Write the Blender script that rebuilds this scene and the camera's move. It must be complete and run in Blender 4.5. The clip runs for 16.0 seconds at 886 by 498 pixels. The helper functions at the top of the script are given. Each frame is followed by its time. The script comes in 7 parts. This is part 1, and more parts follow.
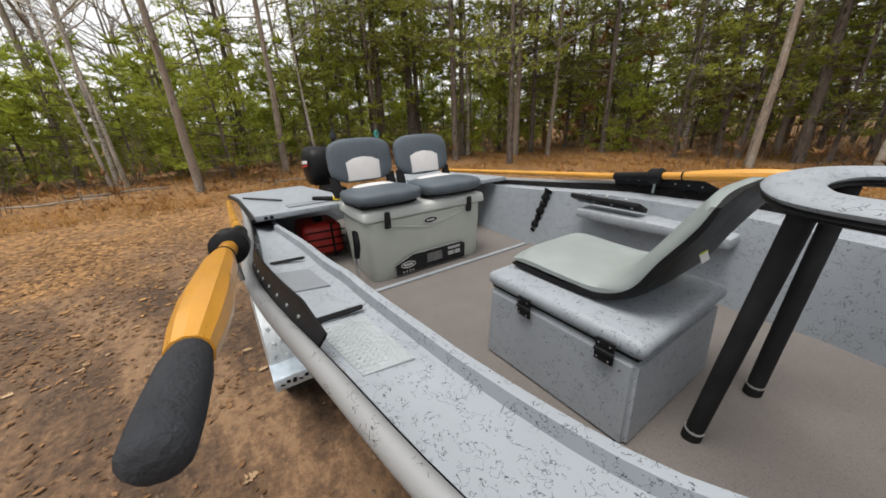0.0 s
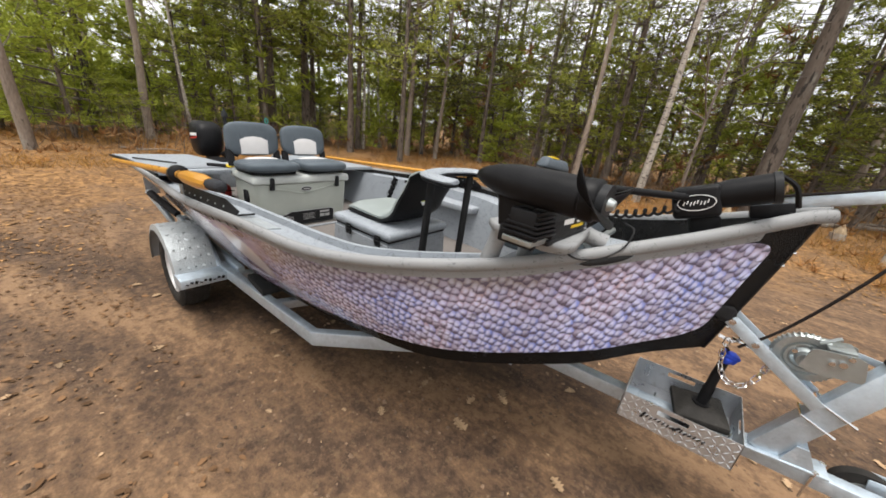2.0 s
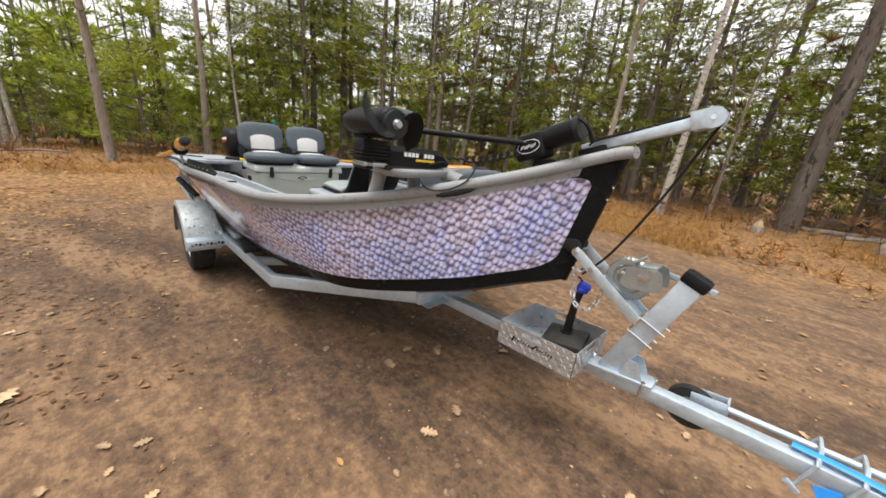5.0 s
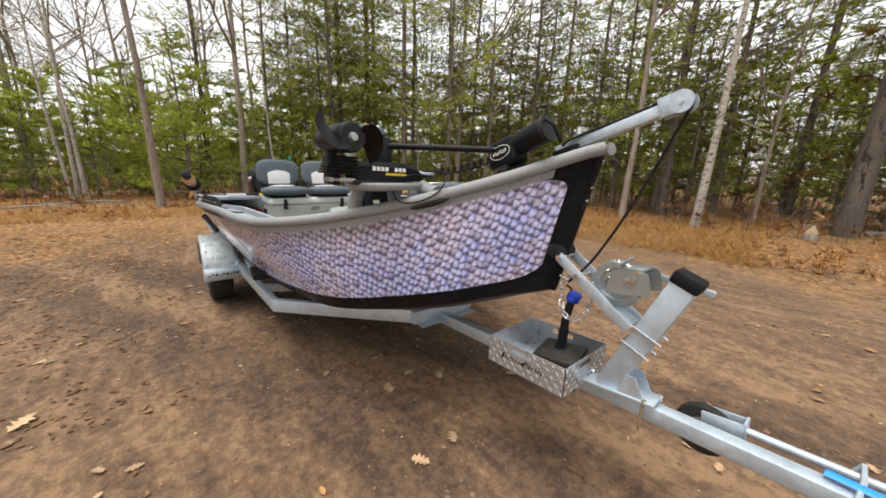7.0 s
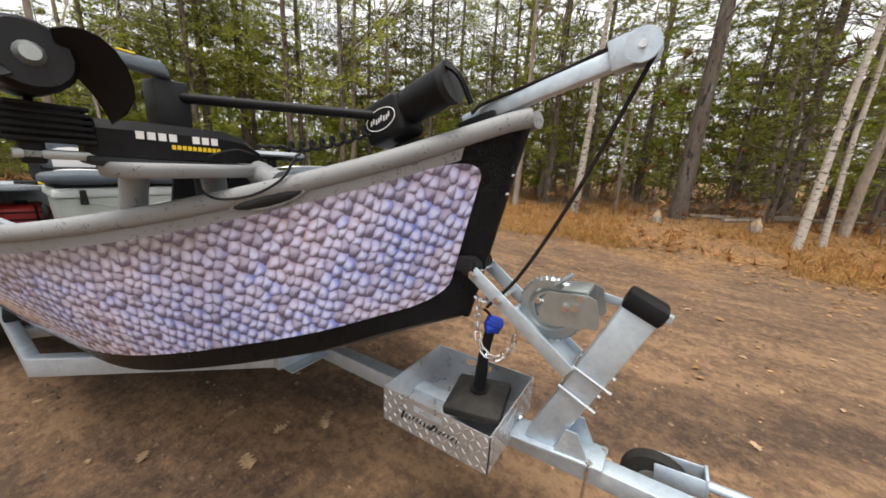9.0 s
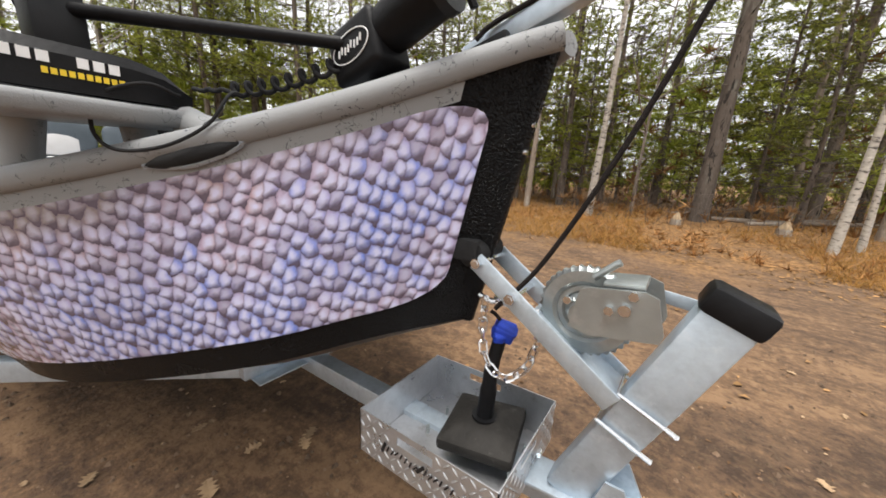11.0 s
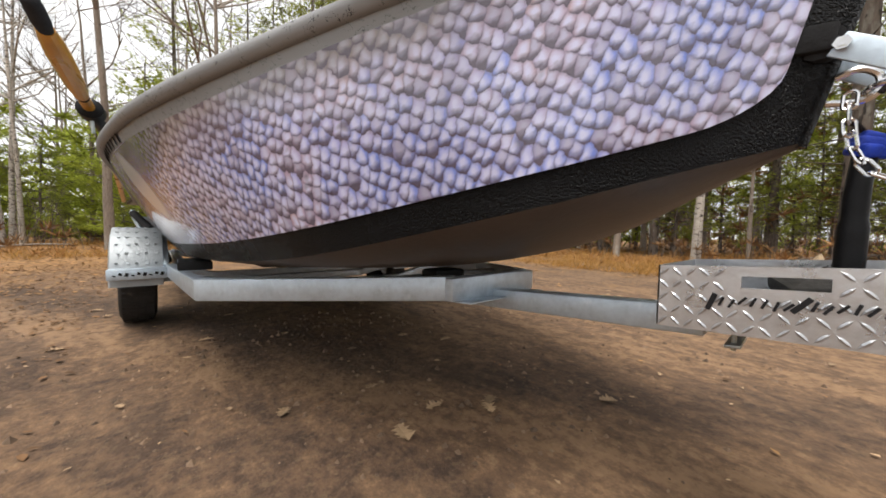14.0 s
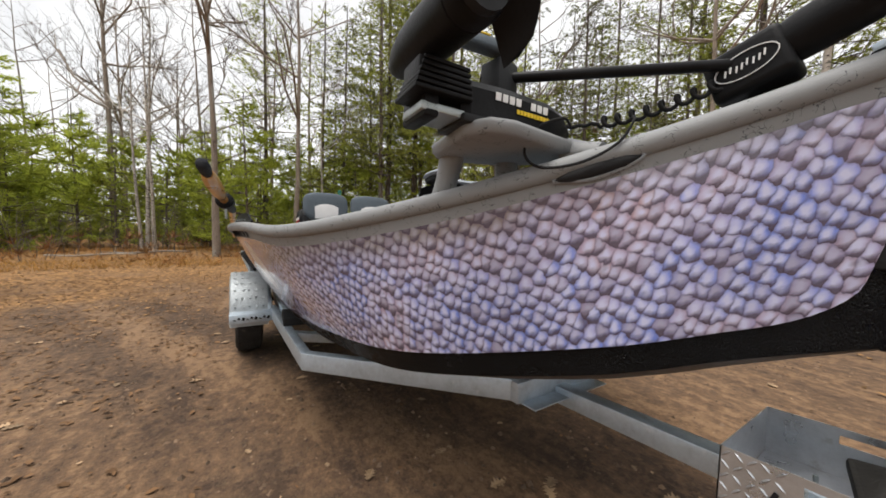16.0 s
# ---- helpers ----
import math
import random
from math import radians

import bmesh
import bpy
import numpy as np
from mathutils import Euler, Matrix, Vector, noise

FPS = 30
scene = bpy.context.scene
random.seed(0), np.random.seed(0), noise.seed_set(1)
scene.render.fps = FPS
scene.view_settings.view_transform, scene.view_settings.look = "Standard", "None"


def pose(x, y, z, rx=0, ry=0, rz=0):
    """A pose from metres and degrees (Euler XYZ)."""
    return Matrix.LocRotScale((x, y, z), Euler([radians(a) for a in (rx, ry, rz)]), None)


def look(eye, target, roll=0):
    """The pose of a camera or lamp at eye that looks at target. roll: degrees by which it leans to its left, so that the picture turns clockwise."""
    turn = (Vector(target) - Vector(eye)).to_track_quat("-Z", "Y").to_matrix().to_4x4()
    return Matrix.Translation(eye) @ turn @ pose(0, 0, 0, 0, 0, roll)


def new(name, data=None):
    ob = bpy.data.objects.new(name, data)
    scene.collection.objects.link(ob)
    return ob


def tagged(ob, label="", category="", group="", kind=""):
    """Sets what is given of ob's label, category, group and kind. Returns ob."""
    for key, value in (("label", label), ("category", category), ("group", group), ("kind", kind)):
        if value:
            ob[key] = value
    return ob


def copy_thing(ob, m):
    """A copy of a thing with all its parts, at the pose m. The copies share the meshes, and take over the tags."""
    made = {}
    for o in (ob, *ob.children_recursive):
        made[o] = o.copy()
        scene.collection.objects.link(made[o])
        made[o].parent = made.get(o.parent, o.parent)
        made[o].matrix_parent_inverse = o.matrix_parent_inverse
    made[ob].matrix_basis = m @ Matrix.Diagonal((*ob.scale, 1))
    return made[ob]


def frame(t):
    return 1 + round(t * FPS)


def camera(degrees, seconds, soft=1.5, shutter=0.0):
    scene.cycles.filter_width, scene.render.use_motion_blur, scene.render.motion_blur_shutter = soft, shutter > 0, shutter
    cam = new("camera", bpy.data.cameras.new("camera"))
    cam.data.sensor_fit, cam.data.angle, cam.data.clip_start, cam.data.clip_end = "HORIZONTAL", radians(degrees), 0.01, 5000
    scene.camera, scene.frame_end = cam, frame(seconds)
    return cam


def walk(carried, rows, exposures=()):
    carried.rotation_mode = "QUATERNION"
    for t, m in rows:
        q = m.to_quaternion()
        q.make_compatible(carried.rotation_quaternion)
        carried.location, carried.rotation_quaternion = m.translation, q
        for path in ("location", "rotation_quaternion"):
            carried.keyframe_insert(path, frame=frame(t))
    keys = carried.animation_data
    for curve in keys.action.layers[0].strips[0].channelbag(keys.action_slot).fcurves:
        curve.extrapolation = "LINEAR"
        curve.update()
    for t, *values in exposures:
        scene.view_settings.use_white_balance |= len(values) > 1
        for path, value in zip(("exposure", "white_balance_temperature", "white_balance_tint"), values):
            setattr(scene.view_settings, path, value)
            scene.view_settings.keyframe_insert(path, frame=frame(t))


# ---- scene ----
cam = camera(107, 16.0, soft=1.7)
PATH = [
    (0, (2.109, -1.222, 1.592), (0.543, -0.202, 0.880), -2.64),
    (0.5, (2.271, -1.366, 1.648), (0.817, -0.174, 0.967), 2.54),
    (1, (2.557, -1.532, 1.740), (1.243, -0.167, 1.099), 7.75),
    (1.5, (2.947, -1.686, 1.731), (1.739, -0.231, 1.082), 9.74),
    (2, (3.277, -1.720, 1.697), (2.125, -0.243, 0.995), 6.68),
    (2.5, (3.432, -2.011, 1.614), (2.304, -0.570, 0.807), 4.79),
    (3, (3.653, -2.159, 1.611), (2.474, -0.756, 0.811), 6.76),
    (3.5, (3.953, -2.107, 1.628), (2.689, -0.754, 0.871), 6.37),
    (4, (4.022, -1.956, 1.600), (2.685, -0.638, 0.911), 4.72),
    (4.2, (4.018, -1.862, 1.580), (2.685, -0.532, 0.905), 5.66),
    (6.3, (4.288, -1.363, 1.453), (2.768, -0.145, 0.998), 1.60),
    (6.5, (4.281, -1.417, 1.450), (2.691, -0.296, 0.983), 0.89),
    (7, (4.259, -1.351, 1.449), (2.747, -0.126, 0.987), 1.75),
    (7.5, (4.211, -1.238, 1.436), (2.856, 0.162, 0.984), 2.58),
    (8, (4.127, -1.174, 1.464), (2.969, 0.396, 1.025), 3.50),
    (8.5, (4.043, -1.115, 1.439), (2.950, 0.500, 0.992), 3.37),
    (8.7, (4.005, -1.040, 1.424), (2.920, 0.575, 0.960), 3.12),
    (10.8, (3.823, -0.658, 1.422), (2.748, 0.887, 0.744), 4.16),
    (11, (3.852, -0.705, 1.305), (2.717, 0.869, 0.821), 3.12),
    (11.5, (3.733, -0.785, 1.129), (2.571, 0.798, 0.752), 2.61),
    (12, (3.582, -0.819, 0.881), (2.385, 0.774, 0.705), 1.34),
    (12.5, (3.534, -0.844, 0.754), (2.311, 0.739, 0.727), 0.45),
    (13, (3.514, -0.887, 0.695), (2.248, 0.660, 0.638), -0.10),
    (13.5, (3.496, -0.958, 0.712), (2.122, 0.493, 0.638), 0.64),
    (14, (3.458, -1.058, 0.715), (1.981, 0.286, 0.620), 1.13),
    (14.5, (3.449, -1.159, 0.770), (1.850, 0.040, 0.695), 0.94),
    (15, (3.467, -1.194, 0.870), (1.795, -0.099, 0.817), 0.98),
    (15.5, (3.488, -1.240, 0.969), (1.786, -0.191, 0.945), 1.15),
    (16, (3.525, -1.179, 1.148), (1.833, -0.119, 1.033), 1.55),
]
walk(cam, [(t, look(eye, target, roll)) for t, eye, target, roll in PATH],
     exposures=[(0, 0.52), (1.0, 0.55), (1.8, 0.75), (3.0, 0.92), (4.2, 0.92), (6.3, 0.74), (8.5, 0.76), (11, 0.86), (15, 0.72), (16, 0.46)])

# ---- light: bright overcast day ----
world = bpy.data.worlds.new("overcast_sky")
scene.world = world
world.use_nodes = True
wn, wl = world.node_tree.nodes, world.node_tree.links
sky = wn.new("ShaderNodeTexSky")
sky.sky_type, sky.sun_disc = "NISHITA", False
sky.sun_elevation, sky.sun_rotation = radians(76), radians(166)
geo = wn.new("ShaderNodeTexCoord")
cl = wn.new("ShaderNodeTexNoise")
cl.inputs["Scale"].default_value, cl.inputs["Detail"].default_value, cl.inputs["Roughness"].default_value = 2.2, 6, 0.6
ramp = wn.new("ShaderNodeValToRGB")
ramp.color_ramp.elements[0].position, ramp.color_ramp.elements[0].color = 0.3, (6.6, 6.6, 6.7, 1)
ramp.color_ramp.elements[1].position, ramp.color_ramp.elements[1].color = 0.7, (11.0, 10.9, 10.7, 1)
mixs = wn.new("ShaderNodeMixRGB")
mixs.inputs[0].default_value = 0.9
wl.new(geo.outputs["Generated"], cl.inputs["Vector"])
wl.new(cl.outputs["Fac"], ramp.inputs["Fac"])
wl.new(sky.outputs["Color"], mixs.inputs[1])
wl.new(ramp.outputs["Color"], mixs.inputs[2])
wl.new(mixs.outputs["Color"], wn["Background"].inputs["Color"])
wn["Background"].inputs["Strength"].default_value = 0.092
sun_data = bpy.data.lights.new("sun", "SUN")
sun_data.energy, sun_data.angle, sun_data.color = 2.4, radians(28), (1.0, 0.96, 0.90)
sun = new("sun", sun_data)
sun.matrix_world = look((0.8, -3.2, 13), (0, 0, 0))

# ---- materials ----
def mat(name, base, rough=0.6, metal=0.0, spots=(), scale=8.0, amount=0.25, fine=0.0, fine_scale=200.0, bump=0.0, bump_scale=60.0,
        coat=0.0, island=0.0, obj_random=0.0, stretch=None, rough_var=0.12):
    """A node material: a base colour varied at two scales, with relief. spots: (colour, noise scale, threshold, softness)."""
    m = bpy.data.materials.new(name)
    m.use_nodes = True
    n, l = m.node_tree.nodes, m.node_tree.links
    b = n["Principled BSDF"]
    b.inputs["Roughness"].default_value, b.inputs["Metallic"].default_value = rough, metal
    if coat:
        b.inputs["Coat Weight"].default_value = coat
        b.inputs["Coat Roughness"].default_value = 0.15
    tc = n.new("ShaderNodeTexCoord")
    vec = tc.outputs["Object"]
    if stretch:
        mp = n.new("ShaderNodeMapping")
        mp.inputs["Scale"].default_value = stretch
        l.new(vec, mp.inputs["Vector"])
        vec = mp.outputs["Vector"]

    def noise_node(sc, det=5.0, ro=0.6):
        t = n.new("ShaderNodeTexNoise")
        t.inputs["Scale"].default_value, t.inputs["Detail"].default_value, t.inputs["Roughness"].default_value = sc, det, ro
        l.new(vec, t.inputs["Vector"])
        return t.outputs["Fac"]

    def mix(fac, a, c, kind="MIX"):
        x = n.new("ShaderNodeMixRGB")
        x.blend_type = kind
        for sock, v in ((0, fac), (1, a), (2, c)):
            if hasattr(v, "is_linked"):
                l.new(v, x.inputs[sock])
            else:
                x.inputs[sock].default_value = v if sock == 0 else (*v, 1)
        return x.outputs[0]

    def band(v, lo, hi):
        r = n.new("ShaderNodeMapRange")
        r.inputs["From Min"].default_value, r.inputs["From Max"].default_value = lo, hi
        l.new(v, r.inputs["Value"])
        return r.outputs["Result"]

    big = noise_node(scale)
    dark, light = [c * (1 - amount) for c in base], [min(1, c * (1 + amount)) for c in base]
    col = mix(band(big, 0.3, 0.7), dark, light)
    if fine:
        f = noise_node(fine_scale, 3)
        col = mix(band(f, 0.35, 0.65), col, mix(fine, col, [min(1, c * 1.8) for c in base]))
        f2 = noise_node(fine_scale * 0.6, 2)
        col = mix(band(f2, 0.58, 0.7), col, mix(fine, col, [c * 0.35 for c in base]))
    for colour, sc, at, soft in spots:
        col = mix(band(noise_node(sc, 6, 0.65), at, at + soft), col, colour)
    for on, src in ((island, "Random Per Island"), (obj_random, "Random")):
        if on:
            g = n.new("ShaderNodeNewGeometry" if src == "Random Per Island" else "ShaderNodeObjectInfo")
            h = n.new("ShaderNodeHueSaturation")
            l.new(band(g.outputs[src], 0, 1), h.inputs["Value"])
            mr = n.new("ShaderNodeMapRange")
            mr.inputs["To Min"].default_value, mr.inputs["To Max"].default_value = 1 - on, 1 + on
            l.new(g.outputs[src], mr.inputs["Value"])
            l.new(mr.outputs["Result"], h.inputs["Value"])
            l.new(col, h.inputs["Color"])
            col = h.outputs["Color"]
    l.new(col, b.inputs["Base Color"])
    if rough_var:
        rr = n.new("ShaderNodeMapRange")
        rr.inputs["To Min"].default_value, rr.inputs["To Max"].default_value = max(0.02, rough - rough_var), min(1, rough + rough_var)
        l.new(big, rr.inputs["Value"])
        l.new(rr.outputs["Result"], b.inputs["Roughness"])
    if bump:
        bp = n.new("ShaderNodeBump")
        bp.inputs["Strength"].default_value, bp.inputs["Distance"].default_value = bump, 0.01
        l.new(noise_node(bump_scale, 6), bp.inputs["Height"])
        l.new(bp.outputs["Normal"], b.inputs["Normal"])
    return m


def flecked(name, base, rough=0.45, dense=0.55):
    """Pale boat paint with short curled black flecks."""
    m = mat(name, base, rough, scale=3, amount=0.07, bump=0.15, bump_scale=220)
    n, l = m.node_tree.nodes, m.node_tree.links
    b = n["Principled BSDF"]
    old = b.inputs["Base Color"].links[0].from_socket
    tc = n.new("ShaderNodeTexCoord")
    a = n.new("ShaderNodeTexNoise")
    a.inputs["Scale"].default_value, a.inputs["Detail"].default_value = 60, 2.5
    k = n.new("ShaderNodeTexNoise")
    k.inputs["Scale"].default_value, k.inputs["Detail"].default_value = 27, 1
    off = n.new("ShaderNodeMath")
    off.operation = "SUBTRACT"
    off.inputs[1].default_value = 0.5
    ab = n.new("ShaderNodeMath")
    ab.operation = "ABSOLUTE"
    lt = n.new("ShaderNodeMath")
    lt.operation = "LESS_THAN"
    lt.inputs[1].default_value = 0.010
    gt = n.new("ShaderNodeMath")
    gt.operation = "GREATER_THAN"
    gt.inputs[1].default_value = dense
    mu = n.new("ShaderNodeMath")
    mu.operation = "MULTIPLY"
    mx = n.new("ShaderNodeMixRGB")
    mx.inputs[2].default_value = (0.045, 0.048, 0.055, 1)
    for t in (a, k):
        l.new(tc.outputs["Object"], t.inputs["Vector"])
    l.new(a.outputs["Fac"], off.inputs[0])
    l.new(off.outputs[0], ab.inputs[0])
    l.new(ab.outputs[0], lt.inputs[0])
    l.new(k.outputs["Fac"], gt.inputs[0])
    l.new(lt.outputs[0], mu.inputs[0])
    l.new(gt.outputs[0], mu.inputs[1])
    l.new(mu.outputs[0], mx.inputs[0])
    l.new(old, mx.inputs[1])
    l.new(mx.outputs[0], b.inputs["Base Color"])
    return m


def scale_print(name):
    """Printed wrap: rows of overlapping fish scales in lilac, blue and pink, browner along the top; UV in metres."""
    m = bpy.data.materials.new(name)
    m.use_nodes = True
    n, l = m.node_tree.nodes, m.node_tree.links
    b = n["Principled BSDF"]
    b.inputs["Roughness"].default_value = 0.22
    b.inputs["Coat Weight"].default_value, b.inputs["Coat Roughness"].default_value = 0.7, 0.04
    uv = n.new("ShaderNodeUVMap")
    uv.uv_map = "UVMap"

    def vmath(op, a, c):
        x = n.new("ShaderNodeVectorMath")
        x.operation = op
        for i, v in enumerate((a, c)):
            if isinstance(v, tuple):
                x.inputs[i].default_value = v
            else:
                l.new(v, x.inputs[i])
        return x.outputs[0]

    def fmath(op, a, c=0.0, clamp=False):
        x = n.new("ShaderNodeMath")
        x.operation, x.use_clamp = op, clamp
        for i, v in enumerate((a, c)):
            if hasattr(v, "is_linked"):
                l.new(v, x.inputs[i])
            else:
                x.inputs[i].default_value = v
        return x.outputs[0]

    def noise_fac(vec, sc, det=3.0):
        t = n.new("ShaderNodeTexNoise")
        t.inputs["Scale"].default_value, t.inputs["Detail"].default_value = sc, det
        l.new(vec, t.inputs["Vector"])
        return t.outputs["Fac"]

    sepuv = n.new("ShaderNodeSeparateXYZ")
    l.new(uv.outputs[0], sepuv.inputs[0])
    # sheared lattice: columns 32 mm apart, the rows falling towards the bow, 37 mm apart
    wob = fmath("MULTIPLY", fmath("SUBTRACT", noise_fac(uv.outputs[0], 5, 2), 0.5), 0.9)
    gu = fmath("ADD", fmath("MULTIPLY", sepuv.outputs["X"], 1 / 0.032), fmath("MULTIPLY", sepuv.outputs["Y"], -3.0))
    gv_ = fmath("ADD", fmath("MULTIPLY", sepuv.outputs["Y"], 1 / 0.037), fmath("MULTIPLY", gu, 0.48))
    comb = n.new("ShaderNodeCombineXYZ")
    l.new(fmath("ADD", gu, wob), comb.inputs[0])
    l.new(fmath("SUBTRACT", gv_, wob), comb.inputs[1])
    ruffle = n.new("ShaderNodeTexNoise")
    ruffle.inputs["Scale"].default_value, ruffle.inputs["Detail"].default_value = 34, 3
    l.new(uv.outputs[0], ruffle.inputs["Vector"])
    spot = vmath("ADD", comb.outputs[0], vmath("MULTIPLY", vmath("SUBTRACT", ruffle.outputs["Color"], (0.5, 0.5, 0.5)), (0.7, 0.7, 0.0)))
    near_ = n.new("ShaderNodeTexVoronoi")
    near_.voronoi_dimensions, near_.feature = "2D", "F1"
    near_.inputs["Scale"].default_value, near_.inputs["Randomness"].default_value = 1.0, 0.50
    l.new(spot, near_.inputs["Vector"])
    edge_ = n.new("ShaderNodeTexVoronoi")
    edge_.voronoi_dimensions, edge_.feature = "2D", "DISTANCE_TO_EDGE"
    edge_.inputs["Scale"].default_value, edge_.inputs["Randomness"].default_value = 1.0, 0.50
    l.new(spot, edge_.inputs["Vector"])
    off = n.new("ShaderNodeSeparateXYZ")
    l.new(vmath("SUBTRACT", spot, near_.outputs["Position"]), off.inputs[0])
    ox, oy = off.outputs["X"], off.outputs["Y"]
    rs_ = n.new("ShaderNodeSeparateColor")
    l.new(near_.outputs["Color"], rs_.inputs[0])
    rnd, rnd2 = rs_.outputs[0], rs_.outputs[1]
    hue = n.new("ShaderNodeValToRGB")
    cr = hue.color_ramp
    cr.elements[0].position, cr.elements[0].color = 0.0, (0.20, 0.29, 0.80, 1)
    cr.elements[1].position, cr.elements[1].color = 1.0, (0.52, 0.36, 0.42, 1)
    for pos, c in ((0.28, (0.32, 0.38, 0.82)), (0.46, (0.44, 0.43, 0.77)), (0.62, (0.50, 0.43, 0.63)), (0.80, (0.50, 0.38, 0.52))):
        e = cr.elements.new(pos)
        e.color = (*c, 1)
    patch = noise_fac(uv.outputs[0], 3.2, 3)
    l.new(fmath("ADD", fmath("MULTIPLY", rnd, 0.45), fmath("MULTIPLY", fmath("SUBTRACT", patch, 0.44), 2.6)), hue.inputs["Fac"])

    def ranged(v, a, b_, c=0.0, d=1.0):
        r = n.new("ShaderNodeMapRange")
        for nm, x in (("From Min", a), ("From Max", b_), ("To Min", c), ("To Max", d)):
            r.inputs[nm].default_value = x
        l.new(v, r.inputs["Value"])
        return r.outputs["Result"]

    def blend(fac, a, b_):
        x = n.new("ShaderNodeMixRGB")
        for sock, v in ((0, fac), (1, a), (2, b_)):
            if hasattr(v, "is_linked"):
                l.new(v, x.inputs[sock])
            else:
                x.inputs[sock].default_value = (*v, 1)
        return x.outputs[0]

    # browner along the top and towards the stern
    height = fmath("ADD", sepuv.outputs["Y"], fmath("MULTIPLY", fmath("SUBTRACT", noise_fac(uv.outputs[0], 5), 0.5), 0.16))
    height = fmath("ADD", height, ranged(sepuv.outputs["X"], 2.7, 1.6, 0.0, 0.06))
    height = fmath("SUBTRACT", height, ranged(sepuv.outputs["X"], 2.7, 3.5, 0.0, 0.09))
    high = ranged(height, 0.395, 0.50, 0.0, 0.92)
    brown = blend(high, hue.outputs["Color"], (0.235, 0.205, 0.185))
    # a pale belly on every scale, towards its upper inner corner
    bx, by = fmath("ADD", ox, 0.08), fmath("SUBTRACT", oy, 0.06)
    belly = fmath("SQRT", fmath("ADD", fmath("MULTIPLY", bx, bx), fmath("MULTIPLY", by, by)))
    pale = blend(fmath("MULTIPLY", ranged(belly, 0.56, 0.14, 0.0, 0.92), fmath("SUBTRACT", 1.0, fmath("MULTIPLY", high, 0.70))), brown, (0.72, 0.74, 0.98))
    dull = blend(fmath("MULTIPLY", ranged(rnd2, 0.64, 0.98), 0.6), pale, (0.30, 0.26, 0.38))
    # the overlap below and on the free side lies in soft shade, with a dark seam under it
    low = fmath("SUBTRACT", fmath("MULTIPLY", ox, 0.55), oy)
    soft = blend(ranged(low, 0.04, 0.48, 0.0, 0.94), dull, (0.105, 0.088, 0.125))
    rim = blend(ranged(edge_.outputs["Distance"], 0.14, 0.01, 0.0, 0.45), soft, (0.15, 0.125, 0.19))
    come = ranged(noise_fac(uv.outputs[0], 13, 4), 0.34, 0.62, 0.2, 1.0)
    seam = fmath("MULTIPLY", ranged(edge_.outputs["Distance"], 0.13, 0.01, 0.0, 1.0), ranged(low, 0.0, 0.40, 0.0, 0.9))
    gap = blend(fmath("MULTIPLY", seam, come), rim, (0.065, 0.045, 0.07))
    blot = blend(ranged(noise_fac(uv.outputs[0], 11, 2), 0.66, 0.74, 0.0, 0.7), gap, (0.085, 0.06, 0.085))
    # the tail of the print: blurred violet, slate and tan, and one slanting white shape
    stray = fmath("MULTIPLY", fmath("SUBTRACT", noise_fac(uv.outputs[0], 4, 3), 0.5), 0.45)
    along = fmath("ADD", sepuv.outputs["X"], stray)
    cloud = noise_fac(vmath("MULTIPLY", uv.outputs[0], (1.0, 2.5, 1.0)), 4.5, 3)
    violet = blend(ranged(cloud, 0.35, 0.65), (0.13, 0.10, 0.17), (0.36, 0.30, 0.46))
    tail = blend(ranged(along, 1.68, 1.48), blot, violet)
    slate = blend(ranged(along, 0.95, 0.55, 0.0, 0.95), tail, (0.055, 0.05, 0.06))
    tan = blend(ranged(along, 0.10, -0.25, 0.0, 0.95), slate, (0.21, 0.155, 0.125))
    keel = blend(ranged(fmath("ADD", sepuv.outputs["Y"], fmath("MULTIPLY", along, 0.10)), 0.22, 0.12), tan, (0.035, 0.03, 0.035))
    tail_all = blend(ranged(along, 1.30, 1.05), tail, keel)
    px = fmath("SUBTRACT", sepuv.outputs["X"], 1.35)
    py = fmath("SUBTRACT", sepuv.outputs["Y"], 0.36)
    qx = fmath("MULTIPLY", fmath("ADD", px, fmath("MULTIPLY", py, 0.7)), 1 / 0.13)
    qy = fmath("MULTIPLY", py, 1 / 0.16)
    ring = fmath("ADD", fmath("SQRT", fmath("ADD", fmath("MULTIPLY", qx, qx), fmath("MULTIPLY", qy, qy))), fmath("MULTIPLY", stray, 1.5))
    white = blend(ranged(ring, 1.12, 0.82), tail_all, (0.62, 0.60, 0.63))
    l.new(white, b.inputs["Base Color"])
    return m


M = {}
M["hull_grey"] = flecked("flecked_grey_paint", (0.27, 0.29, 0.315), 0.5, 0.52)
M["hull_grey_dense"] = flecked("flecked_grey_deck", (0.27, 0.295, 0.325), 0.55, 0.49)
M["gunwale"] = flecked("gunwale_grey", (0.24, 0.245, 0.25), 0.6, 0.55)
M["liner"] = mat("black_bed_liner", (0.004, 0.004, 0.0045), 0.26, scale=5, amount=0.2, bump=1.0, bump_scale=190)
M["bottom"] = mat("bare_hull_bottom", (0.075, 0.06, 0.05), 0.5, scale=6, amount=0.25, bump=0.2)
M["scales"] = scale_print("fish_scale_wrap")
M["carpet"] = mat("taupe_marine_carpet", (0.145, 0.13, 0.12), 0.95, scale=5, amount=0.1, fine=0.5, fine_scale=330, bump=0.7, bump_scale=380, rough_var=0)
